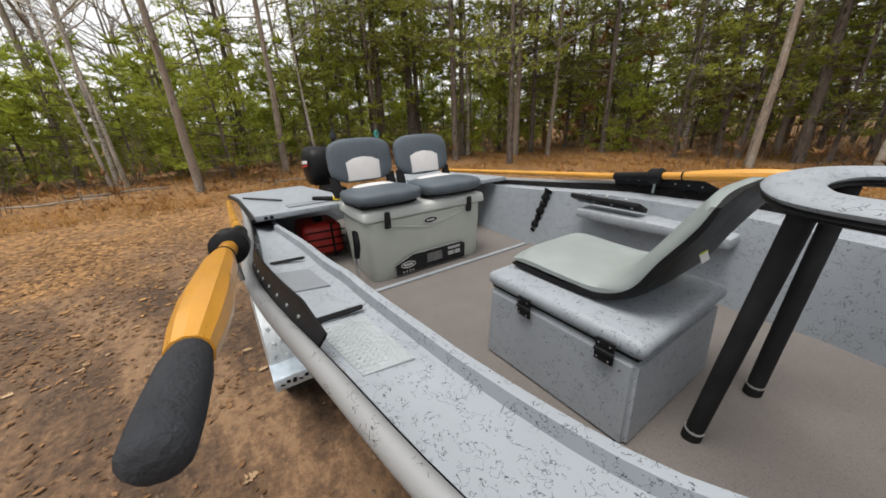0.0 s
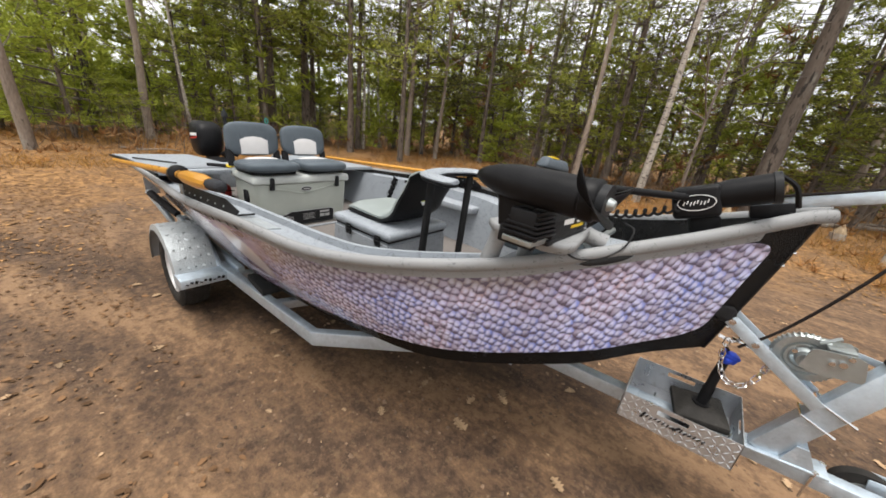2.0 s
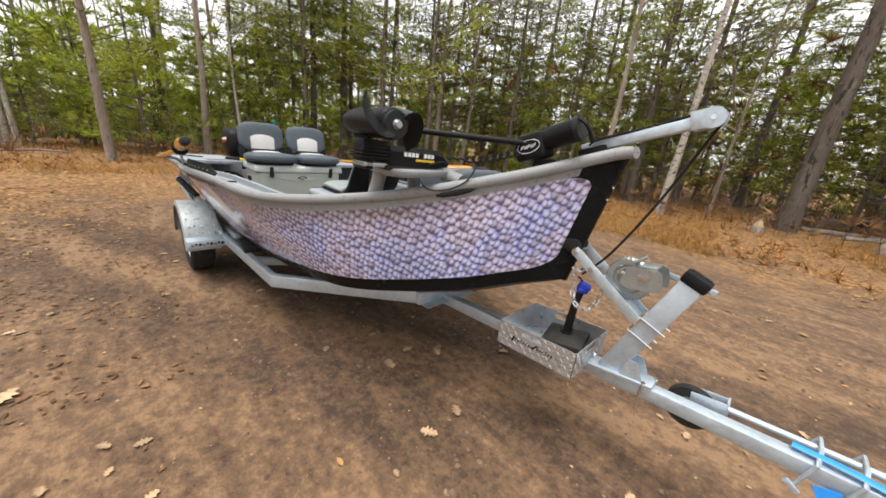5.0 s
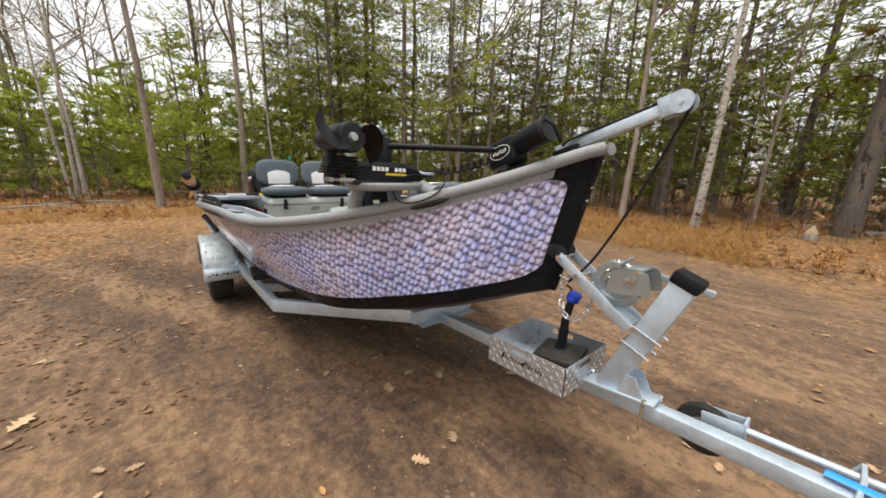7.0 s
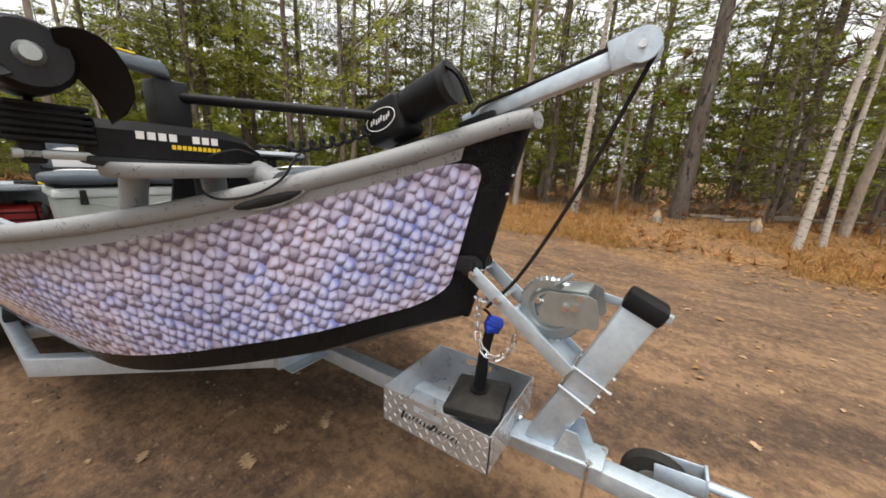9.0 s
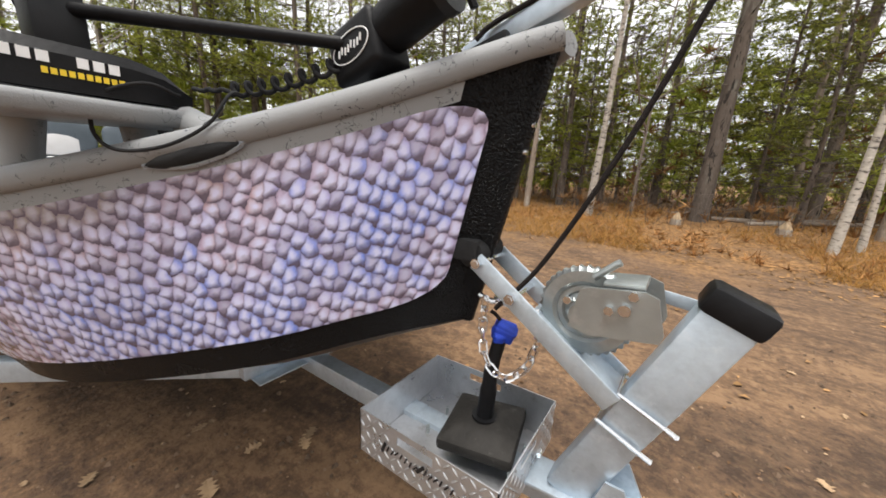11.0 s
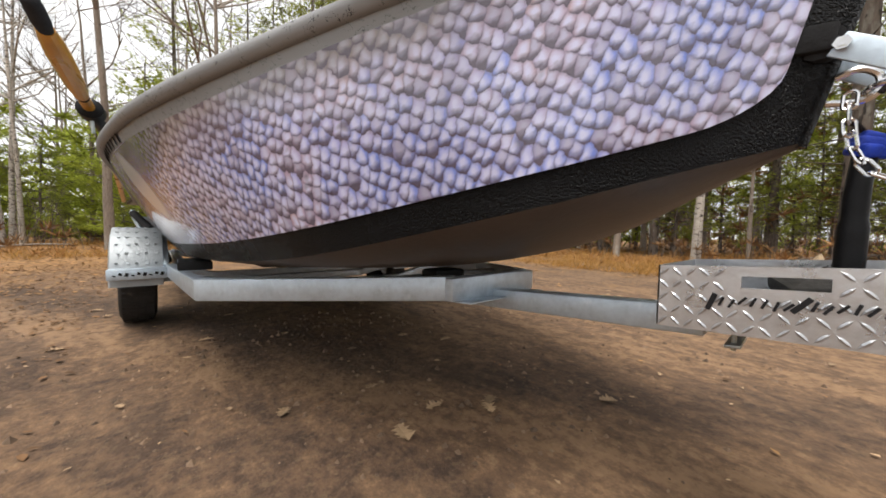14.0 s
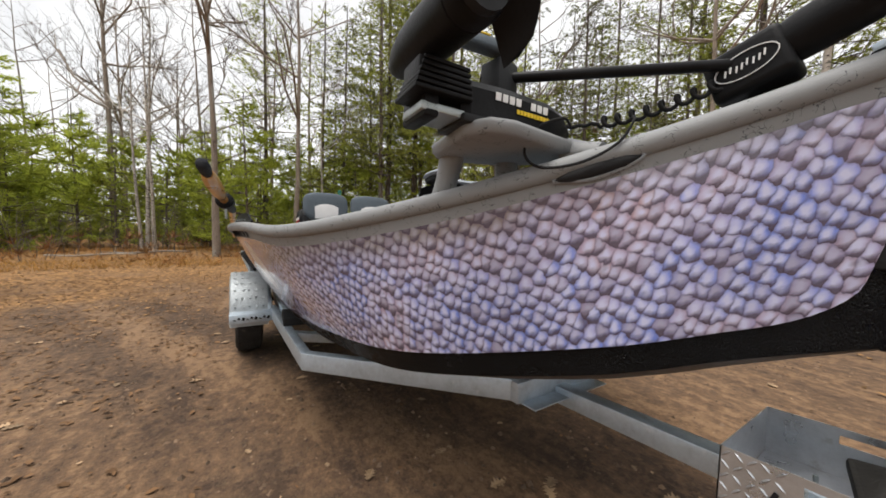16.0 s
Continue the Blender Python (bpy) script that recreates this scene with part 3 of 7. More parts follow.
# hawse slot on the starboard bow
bm = B()
a, b = side_at(0.876, 0.945, 0.012, -1), side_at(0.906, 0.95, 0.012, -1)
tube(bm, spline([a, a.lerp(b, 0.5) + Vector((0, 0, 0.024)), b, a.lerp(b, 0.5) - Vector((0, 0, 0.020)), a], 6), 0.006, 6)
part("hawse_rim", smooth(bm), M["hull_grey"], boat)
bm = B()
tube(bm, [a.lerp(b, t) for t in (0, 0.2, 0.5, 0.8, 1)], [0.004, 0.015, 0.018, 0.015, 0.004], 10)
part("hawse_slot", smooth(bm), M["black_matte"], boat)
# stern deck: two wings and a bridge, on one piece
bm = B()
out = [(-0.28, -1.10), (-0.26, 1.10), (-1.42, 1.12), (-1.86, 1.16), (-1.90, 0.52), (-1.4, 0.45), (-0.95, 0.42), (-0.95, -0.42), (-1.4, -0.45), (-1.90, -0.5), (-1.88, -1.19), (-1.42, -1.13)]
top = [bm.verts.new((x, y, 1.082 + 0.045 * (x + 0.28))) for x, y in out]
low = [bm.verts.new((x, y, 1.047 + 0.045 * (x + 0.28))) for x, y in out]
bm.faces.new(top)
bm.faces.new(low[::-1])
for k in range(len(out)):
    j = (k + 1) % len(out)
    bm.faces.new((top[k], top[j], low[j], low[k]))
bmesh.ops.bevel(bm, geom=[e for e in bm.edges if abs(e.verts[0].co.z - e.verts[1].co.z) < 0.02], offset=0.008, segments=2, affect="EDGES")
part("stern_deck", smooth(bm), M["hull_grey_dense"], boat, "flecked pale grey stern deck with swept corners")
bm = B()
tube(bm, [(-1.88, -1.20, 0.995), (-1.42, -1.15, 1.015), (-0.9, -1.13, 1.035), (-0.28, -1.115, 1.055)], 0.014, 8)
tube(bm, [(-1.3, -1.10, 1.05), (-0.8, -0.86, 1.072)], 0.008, 6)
part("deck_trim", smooth(bm), M["black"], boat)
bm = B()
block(bm, (-0.50, -0.72, 1.077), (0.13, 0.3, 0.008), (0, -2.6, 0), bevel=0.002)
part("deck_vent", smooth(bm), M["pad"], boat)
for x, y in ((-0.285, -1.04), (-0.285, -1.005)):
    bm = B()
    tube(bm, [(x, y, 1.064), (x + 0.012, y, 1.064)], 0.012, 12)
    part("deck_socket", smooth(bm), M["black"], boat)
# pads and straps on the starboard side deck
def deck_patch(name, x0, x1, wide, material, thick, label=""):
    bm = B()
    sec = []
    for k in range(9):
        x = x0 + (x1 - x0) * k / 8
        s, yi = sheer(x), inner_y(x)
        a, b = s.y - 0.065, yi + 0.055
        mid, hw = (a + b) / 2, (a - b) / 2 * wide
        sec.append([Vector((x, -(mid + hw), s.z - 0.055 + thick)), Vector((x, -(mid - hw), s.z - 0.0705 + thick)),
                    Vector((x, -(mid - hw), s.z - 0.0745)), Vector((x, -(mid + hw), s.z - 0.06))])
    loft(bm, sec)
    return part(name, bm, material, boat, label)


deck_patch("grip_pad", 0.75, 0.99, 0.9, M["pad"], 0.004, "plain grey grip pad")
tread_pad = deck_patch("tread_pad", 1.28, 1.53, 0.95, M["fender"], 0.004, "dimpled pale metal step pad")
bm = B()
for i in range(14):
    for j in range(8):
        x = 1.295 + i * 0.0170
        s, yi = sheer(x), inner_y(x)
        a, b = s.y - 0.075, yi + 0.065
        y = a + (b - a) * j / 7
        z = s.z - 0.051 - 0.0155 * (a - y) / (a - b)
        block(bm, (x, -y, z - 0.0005), (0.009, 0.009, 0.003), (0, 0, 45), 0)
tagged(part("tread_pattern", bm, M["fender"], tread_pad), kind="stuff")
for x in (0.60, 1.24):
    bm = B()
    s, yi = sheer(x), inner_y(x)
    tube(bm, [(x, -(s.y - 0.07), s.z - 0.048), (x - 0.01, -(yi + 0.045), s.z - 0.058)], 0.008, 8, flat=0.6)
    tube(bm, [(x + 0.018, -(s.y - 0.08), s.z - 0.048), (x - 0.002, -(yi + 0.05), s.z - 0.06)], 0.004, 6)
    part("tie_down", smooth(bm), M["black"], boat)
# casting bracket for the bow motor
bm = B()
shelf = [(2.655, -0.66), (2.71, -0.715), (2.92, -0.755), (2.98, -0.73), (2.995, -0.67), (2.96, -0.40), (2.91, -0.36), (2.83, -0.36), (2.71, -0.47)]
mid_s = Vector((2.84, -0.57, 0))
loft(bm, [[Vector((mid_s.x + (x - mid_s.x) * k, mid_s.y + (y - mid_s.y) * k, z)) for x, y in shelf] for z, k in ((1.357, 0.94), (1.362, 0.985), (1.380, 1.0), (1.388, 0.985), (1.391, 0.95))])
bracket = part("motor_bracket", smooth(bm, 60), M["gunwale"], boat, "grey moulded shelf bracket on the bow gunwale")
for p, q in (((2.71, -0.645, 1.365), (2.68, -0.66, 1.225)), ((2.75, -0.47, 1.365), (2.72, -0.44, 1.10)), ((2.93, -0.42, 1.37), (3.02, -0.40, 1.345))):
    bm = B()
    tube(bm, [p, Vector(p).lerp(Vector(q), 0.5), q], [0.036, 0.032, 0.036], 12)
    part("bracket_leg", smooth(bm, 60), M["gunwale"], bracket)
# oarlock plates
for side in (-1, 1):
    bm = B()
    sec = []
    for k in range(13):
        x = 0.78 + 0.056 * k
        e = sheer(x)
        top = 0.075 if k < 11 else 0.075 - 0.022 * (k - 10)
        sec.append([Vector((x, side * (e.y - 0.012 + dy), e.z + dz)) for dy, dz in ((0.004, -0.004), (-0.022, top), (-0.029, top - 0.002), (-0.004, -0.004))])
    loft(bm, sec)
    oarplate = part("oarlock_plate", smooth(bm), M["black"], boat, "black perforated oarlock plate")
    for k in range(8):
        bm = B()
        x = 0.80 + 0.078 * k
        s = sheer(x)
        tube(bm, [(x, side * (s.y - 0.033), s.z + 0.033), (x, side * (s.y - 0.018), s.z + 0.037)], 0.005, 8)
        part("bolt", smooth(bm), M["zinc"], oarplate)
# port bench, rod holder
bm = B()
block(bm, (1.22, 0.82, 0.99), (0.85, 0.2, 0.06), bevel=0.015)
part("port_shelf", smooth(bm), M["hull_grey"], boat)
bm = B()
tube(bm, [(0.30 + 0.10 * t, 0.885 + 0.04 * t + 0.012 * math.sin(t * 19), 0.70 + 0.36 * t + 0.0) for t in (k / 30 for k in range(31))], [0.022 + 0.018 * (1 + math.sin(k * 1.3)) / 2 for k in range(31)], 8)
part("rod_holder", smooth(bm, 60), M["black"], boat, "black twisted rod holder on the port wall")
bm = B()
block(bm, (0.96, 0.80, 1.075), (0.46, 0.13, 0.03), (-25, 0, 0), 0.008)
perf = part("port_cleat_plate", smooth(bm), M["black"], boat, "black plate with round holes")
for k in range(7):
    bm = B()
    tube(bm, [(0.77 + 0.062 * k, 0.765 + 0.045 * (k % 2), 1.074 + 0.021 * (k % 2)), (0.77 + 0.062 * k, 0.757 + 0.045 * (k % 2), 1.093 + 0.021 * (k % 2))], 0.009, 8)
    part("hole_rim", smooth(bm), M["silver"], perf)
# anchor arm and pulley at the bow
arm = thing("anchor_davit", (3.485, -0.02, 1.522), "galvanised square anchor davit with a pulley, bolted to the bow", "anchor davit")
bm = B()
beam(bm, (3.395, -0.015, 1.547), (3.835, -0.03, 1.684), 0.036, 0.042)
part("arm_tube", smooth(bm), M["galv"], arm)
for y in (-0.052, -0.006):
    bm = B()
    tube(bm, [(3.847, y - 0.004, 1.690), (3.847, y + 0.004, 1.690)], 0.036, 16)
    block(bm, (3.820, y, 1.684), (0.075, 0.007, 0.066), (0, -17, 0), 0.002)
    part("cheek_plate", smooth(bm), M["galv"], arm)
bm = B()
tube(bm, [(3.847, -0.046, 1.690), (3.847, -0.012, 1.690)], 0.026, 14)
part("pulley_wheel", smooth(bm), M["black"], arm)
bm = B()
tube(bm, [(3.847, -0.062, 1.690), (3.847, 0.002, 1.690)], 0.009, 6)
part("pulley_bolt", smooth(bm), M["chrome"], arm)
bm = B()
block(bm, (3.455, -0.02, 1.537), (0.12, 0.07, 0.05), (0, -17, 0), 0.006)
part("arm_foot", smooth(bm), M["black"], arm)
rope = thing("anchor_rope", (3.695, -0.03, 1.072), "thin black anchor rope running over the bow pulley", "rope")
bm = B()
tube(bm, spline([(3.54, -0.05, 0.99), (3.635, -0.04, 1.122), (3.755, -0.035, 1.372), (3.871, -0.03, 1.677)], 8), 0.0055, 7)
part("hanging_line", smooth(bm, 70), M["rope"], rope)
bm = B()
tube(bm, spline([(3.871, -0.03, 1.694), (3.847, -0.03, 1.720), (3.655, -0.035, 1.652), (3.475, -0.04, 1.597), (3.435, -0.05, 1.567)], 8), 0.0055, 7)
part("upper_line", smooth(bm, 70), M["rope"], rope)

# ---- trailer ----
trailer = thing("boat_trailer", (0, 0, 0.3), "galvanised steel boat trailer with tread-plate fenders", "trailer")


def tongue_z(x):
    """Height of the tongue's top; the trailer stands nose up."""
    return 0.502 + 0.070 * (x - 2.7)


for side in (-1, 1):
    bm = B()
    beam(bm, (-1.05, side * 0.86, 0.44), (0.62, side * 0.86, 0.44), 0.05, 0.085)
    part("rear_rail", smooth(bm), M["galv"], trailer)
    bm = B()
    beam(bm, (0.36, side * 0.93, 0.415), (1.765, side * 0.884, 0.455), 0.052, 0.085)
    part("outer_rail", smooth(bm), M["galv"], trailer)
    bm = B()
    beam(bm, (1.742, side * 0.893, 0.456), (2.60, side * 0.215, 0.515), 0.052, 0.09)
    part("angled_rail", smooth(bm), M["galv"], trailer)
    # bunk under the hull
    bm = B()
    sec = []
    for k in range(16):
        x = -0.9 + 2.1 * k / 15
        z = curve_at(*KEEL_Z, x) * 0.55 + chine(x).z * 0.45 - 0.012
        sec.append([Vector((x, side * y, zz)) for y, zz in ((0.40, z - 0.045), (0.52, z - 0.035), (0.52, z + 0.0), (0.40, z - 0.01))])
    loft(bm, sec)
    part("bunk", smooth(bm), M["black_matte"], trailer, "black carpeted bunk")
    bm = B()
    block(bm, (1.02, side * 0.84, 0.505), (0.30, 0.16, 0.05), (0, 0, side * 4), 0.01)
    part("side_pad", smooth(bm), M["black_matte"], trailer)
    # fender: arched shell, side lip, front step
    bm = B()
    R, cx, cz = 0.405, 0.02, 0.315
    sec = []
    for a in range(0, 181, 9):
        q = radians(a)
        x, z = cx + R * math.cos(q) * 1.02, cz + R * math.sin(q) * 0.98
        x2, z2 = cx + (R - 0.012) * math.cos(q) * 1.02, cz + (R - 0.012) * math.sin(q) * 0.98
        sec.append([Vector((x, side * 0.965, z)), Vector((x, side * 1.235, z)), Vector((x2 - 0.03 * math.cos(q), side * 1.245, z2 - 0.03 * math.sin(q))), Vector((x2, side * 1.225, z2)), Vector((x2, side * 0.965, z2))])
    loft(bm, sec)
    fender = part("fender", smooth(bm, 30), M["fender"], trailer, "pale tread-plate fender")
    bm = B()
    block(bm, (0.47, side * 1.09, 0.435), (0.18, 0.30, 0.012), (0, -2, 0), 0.003)
    block(bm, (0.47, side * 1.239, 0.408), (0.18, 0.008, 0.062), (0, -2, 0), 0.002)
    block(bm, (0.558, side * 1.09, 0.408), (0.008, 0.30, 0.062), (0, -2, 0), 0.002)
    step = part("fender_step", smooth(bm), M["galv"], trailer)
    bm = B()
    for k in range(9):
        block(bm, (0.564, side * (0.975 + 0.029 * k), 0.410 + 0.006 * math.sin(k * 2.1)), (0.004, 0.018, 0.024 - 0.008 * (k % 3)), (18 * side, 0, 0), 0)
    part("step_mark", bm, M["black"], step, "cut-out marking, too small to read")
    bm = B()
    for a in range(12, 170, 11):
        for j in range(5):
            q = radians(a)
            block(bm, (cx + (R + 0.001) * math.cos(q) * 1.02, side * (1.0 + 0.05 * j), cz + (R + 0.001) * math.sin(q) * 0.98), (0.004, 0.03, 0.012), (0, -a, 40 if (j + a) % 2 else -40), 0)
    tagged(part("tread_pattern", bm, M["fender"], fender), kind="stuff")
    # guide post with black sleeve, and struts
    for p, q, w in (((-0.42, 1.04, 0.60), (-0.62, 1.14, 0.86), 0.04), ((0.02, 0.95, 0.72), (0.42, 0.95, 0.44), 0.035), ((0.1, 0.93, 0.46), (-0.55, 1.06, 0.80), 0.035)):
        bm = B()
        beam(bm, (p[0], side * p[1], p[2]), (q[0], side * q[1], q[2]), w, w)
        part("guide_strut", smooth(bm), M["galv"], trailer)
    for p, q, w in (((-0.60, 1.13, 0.84), (-0.30, 1.02, 0.70), 0.03), ((-0.18, 0.98, 0.64), (0.20, 0.93, 0.47), 0.026)):
        bm = B()
        tube(bm, [(p[0], side * p[1], p[2]), (q[0], side * q[1], q[2])], w, 10)
        part("guide_sleeve", smooth(bm), M["black_matte"], trailer)
    # wheel
    wheel = part("wheel", tube(B(), [(0.02, side * 1.01, 0.315), (0.02, side * 1.18, 0.315)], 0.06, 16), M["rim"], trailer)
    bm = B()
    prof = [(0.185, 0.075), (0.21, 0.098), (0.27, 0.105), (0.300, 0.09), (0.314, 0.06), (0.317, 0.0), (0.314, -0.06), (0.300, -0.09), (0.27, -0.105), (0.21, -0.098), (0.185, -0.075)]
    rings = []
    for k in range(40):
        a = 2 * math.pi * k / 40
        rings.append([Vector((0.02 + r * math.cos(a), side * 1.10 + w, 0.317 + r * math.sin(a))) for r, w in prof])
    loft(bm, rings + rings[:1], caps=False)
    bmesh.ops.remove_doubles(bm, verts=bm.verts, dist=0.0005)
    tyre = part("tyre", smooth(bm, 50), M["tyre"], wheel, "dusty black trailer tyre")
    bm = B()
    for k in range(54):
        a = 360 * k / 54
        q = radians(a)
        for w in (-0.068, -0.024, 0.024, 0.068):
            rr = 0.312 if abs(w) > 0.05 else 0.317
            block(bm, (0.02 + rr * math.cos(q), side * 1.10 + w, 0.317 + rr * math.sin(q)), (0.008, 0.034, 0.024), (0, -a, 0), 0)
    part("tread_block", bm, M["tyre"], tyre)
    bm = B()
    rp = [(0.19, 0.085), (0.175, 0.085), (0.165, 0.05), (0.12, 0.02), (0.10, 0.05), (0.06, 0.062), (0.0, 0.064)]
    rings = []
    for k in range(32):
        a = 2 * math.pi * k / 32
        rings.append([Vector((0.02 + max(r, 0.002) * math.cos(a), side * (1.10 + w), 0.317 + max(r, 0.002) * math.sin(a))) for r, w in rp])
    loft(bm, rings + rings[:1], close=False, caps=False)
    part("rim", smooth(bm), M["rim"], wheel, "white painted steel rim")
    for k in range(5):
        bm = B()
        a = radians(72 * k)
        tube(bm, [(0.02 + 0.085 * math.cos(a), side * 1.145, 0.317 + 0.085 * math.sin(a)), (0.02 + 0.085 * math.cos(a), side * 1.17, 0.317 + 0.085 * math.sin(a))], 0.011, 6)
        part("lug_nut", smooth(bm), M["chrome"], wheel)
bm = B()
beam(bm, (0.02, -1.03, 0.317), (0.02, 1.03, 0.317), 0.06, 0.06)
part("axle", smooth(bm), M["galv"], trailer)
for x, y, z in ((-0.95, 0.86, 0.40), (1.25, 0.89, 0.37), (0.6, 0.90, 0.35)):
    bm = B()
    beam(bm, (x, -y, z + 0.07), (x, -y * 0.5, z - 0.02), 0.06, 0.06)
    beam(bm, (x, -y * 0.52, z - 0.02), (x, y * 0.52, z - 0.02), 0.06, 0.06)
    beam(bm, (x, y, z + 0.07), (x, y * 0.5, z - 0.02), 0.06, 0.06)
    part("cross_member", smooth(bm), M["galv"], trailer)
bm = B()
beam(bm, (2.18, -0.54, 0.488), (2.18, 0.54, 0.488), 0.05, 0.04)
part("cross_member", smooth(bm), M["galv"], trailer)
bm = B()
beam(bm, (2.605, -0.255, 0.513), (2.605, 0.255, 0.513), 0.052, 0.086)
part("nose_rail", smooth(bm), M["galv"], trailer)
bm = B()
block(bm, (2.30, 0, 0.525), (0.12, 0.18, 0.045), bevel=0.015)
part("keel_roller", smooth(bm), M["black_matte"], trailer)
bm = B()
block(bm, (2.60, 0, 0.467), (0.20, 0.46, 0.006), (0, -4, 0), bevel=0.002)
part("gusset_plate", smooth(bm), M["galv"], trailer)
bm = B()
beam(bm, (2.0, 0, tongue_z(2.0) - 0.036), (3.3, 0, tongue_z(3.3) - 0.036), 0.066, 0.074)
beam(bm, (3.28, 0, tongue_z(3.28) - 0.030), (5.6, 0, tongue_z(5.6) - 0.030), 0.060, 0.062)
part("tongue", smooth(bm), M["galv"], trailer, "galvanised square tongue")
# winch post, brace arms, winch
p0, p1 = Vector((3.745, 0, tongue_z(3.74))), Vector((3.955, 0, 1.105))
bm = B()
beam(bm, p0, p1, 0.064, 0.086)
part("winch_post", smooth(bm), M["galv"], trailer)
bm = B()
beam(bm, p1 - (p1 - p0).normalized() * 0.03, p1 + (p1 - p0).normalized() * 0.022, 0.077, 0.10, 0.012)
part("post_cap", smooth(bm), M["black"], trailer, "black plastic post cap")
bm = B()
block(bm, (3.78, 0, tongue_z(3.78) + 0.006), (0.32, 0.10, 0.012), (0, -8, 0), 0.003)
for y in (-0.04, 0.04):
    vs = [bm.verts.new((x, y + d, z)) for d in (-0.003, 0.003) for x, z in ((3.80, tongue_z(3.80) + 0.01), (3.905, tongue_z(3.9) + 0.01), (3.86, tongue_z(3.86) + 0.10), (3.825, tongue_z(3.83) + 0.10))]
    for f in ((0, 1, 2, 3), (7, 6, 5, 4), (0, 4, 5, 1), (1, 5, 6, 2), (2, 6, 7, 3), (3, 7, 4, 0)):
        bm.faces.new([vs[i] for i in f])
part("post_foot", smooth(bm), M["galv"], trailer)
for x in (3.64, 3.66, 3.90, 3.93):
    y = -0.04 if x in (3.64, 3.90) else 0.04
    bm = B()
    tube(bm, [(x, y, tongue_z(x) + 0.008), (x + 0.002, y, tongue_z(x) + 0.024)], 0.011, 6)
    tube(bm, [(x, y, tongue_z(x) - 0.115), (x, y, tongue_z(x))], 0.005, 6)
    part("foot_bolt", smooth(bm), M["chrome"], trailer)
q0, q1 = Vector((3.482, 0, 1.097)), Vector((3.81, 0, 0.875))
for y in (-0.058, 0.058):
    bm = B()
    beam(bm, q0 + Vector((0, y, 0)), q1 + Vector((0, y, 0)), 0.008, 0.046, 0.003)
    part("brace_arm", smooth(bm), M["galv"], trailer)
bm = B()
beam(bm, q0.lerp(q1, 0.42), q1, 0.108, 0.008, 0.002)
part("winch_plate", smooth(bm), M["galv"], trailer)
for t in (0.02, 0.30):
    p = q0.lerp(q1, t)
    bm = B()
    tube(bm, [p + Vector((0, -0.075, 0)), p + Vector((0, 0.075, 0))], 0.008, 6)
    tube(bm, [p + Vector((0, -0.073, 0)), p + Vector((0, -0.063, 0))], 0.013, 6)
    part("brace_bolt", smooth(bm), M["chrome"], trailer)
bm = B()
tube(bm, [(3.462, -0.055, 1.11), (3.462, 0.055, 1.11)], 0.034, 14)
part("bow_stop", smooth(bm), M["black_matte"], trailer, "black rubber bow stop")
bm = B()
block(bm, (3.440, -0.045, 1.118), (0.085, 0.05, 0.055), (0, 4, 8), 0.008)
part("stop_block", smooth(bm), M["black_matte"], trailer)
axis = (p1 - p0).normalized()
side_v = axis.cross(Vector((0, 1, 0))).normalized()
for t in (0.42, 0.56):
    c = p0.lerp(p1, t)
    a, b = side_v * 0.05, Vector((0, 0.039, 0))
    bm = B()
    tube(bm, [c - a * 1.25 - b, c + a - b, c + a + b, c - a * 1.25 + b], 0.005, 6)
    part("u_bolt", smooth(bm), M["chrome"], trailer)
winch = thing("boat_winch", (3.695, 0, 0.980), "zinc-plated hand winch with a toothed drum gear on the trailer post", "winch")
wc = Vector((3.725, 0.0, 1.028))
bm = B()
rings = []
for k in range(72):
    a = 2 * math.pi * k / 72
    r = 0.098 if k % 2 else 0.092
    rings.append([wc + Vector((q * math.cos(a), y, q * math.sin(a))) for q, y in ((0.014, -0.016), (0.030, -0.018), (0.036, -0.013), (0.042, -0.009), (0.046, -0.014), (0.055, -0.014), (0.058, -0.009), (0.066, -0.016), (0.088, -0.016), (r, -0.008), (r, 0.008), (0.088, 0.012), (0.014, 0.012))])
loft(bm, rings + rings[:1], caps=False)
part("drum_gear", smooth(bm, 35), M["zinc"], winch)
bm = B()
tube(bm, [wc + Vector((0, 0.008, 0)), wc + Vector((0, 0.05, 0))], 0.052, 24)
part("strap_drum", smooth(bm), M["black_matte"], winch)
bm = B()
tube(bm, [wc + Vector((0, -0.012, 0)), wc + Vector((0, -0.04, 0))], [0.030, 0.026], 20)
part("drum_hub", smooth(bm), M["zinc"], winch)
for y in (-0.058, 0.055):
    bm = B()
    pts = [(3.707, 1.010), (3.719, 1.090), (3.735, 1.098), (3.825, 1.112), (3.847, 1.105), (3.865, 1.040), (3.861, 1.025), (3.745, 1.002)]
    vs = [[bm.verts.new((x, y + d, z)) for x, z in pts] for d in (-0.0025, 0.0025)]
    bm.faces.new(vs[0][::-1])
    bm.faces.new(vs[1])
    for k in range(len(pts)):
        j = (k + 1) % len(pts)
        bm.faces.new((vs[0][k], vs[0][j], vs[1][j], vs[1][k]))
    part("side_plate", smooth(bm), M["zinc"], winch)
bm = B()
tube(bm, [(3.800, -0.07, 1.072), (3.800, 0.08, 1.072)], 0.011, 12)
tube(bm, [(3.800, -0.060, 1.072), (3.800, -0.054, 1.072)], 0.019, 16)
part("crank_shaft", smooth(bm), M["chrome"], winch)
for p, y in (((3.775, 1.065), -0.06), ((3.810, 1.102), -0.06), ((3.690, 1.048), -0.016)):
    bm = B()
    tube(bm, [(p[0], y - 0.012, p[1]), (p[0], y, p[1])], 0.009, 6)
    part("plate_bolt", smooth(bm), M["chrome"], winch)
bm = B()
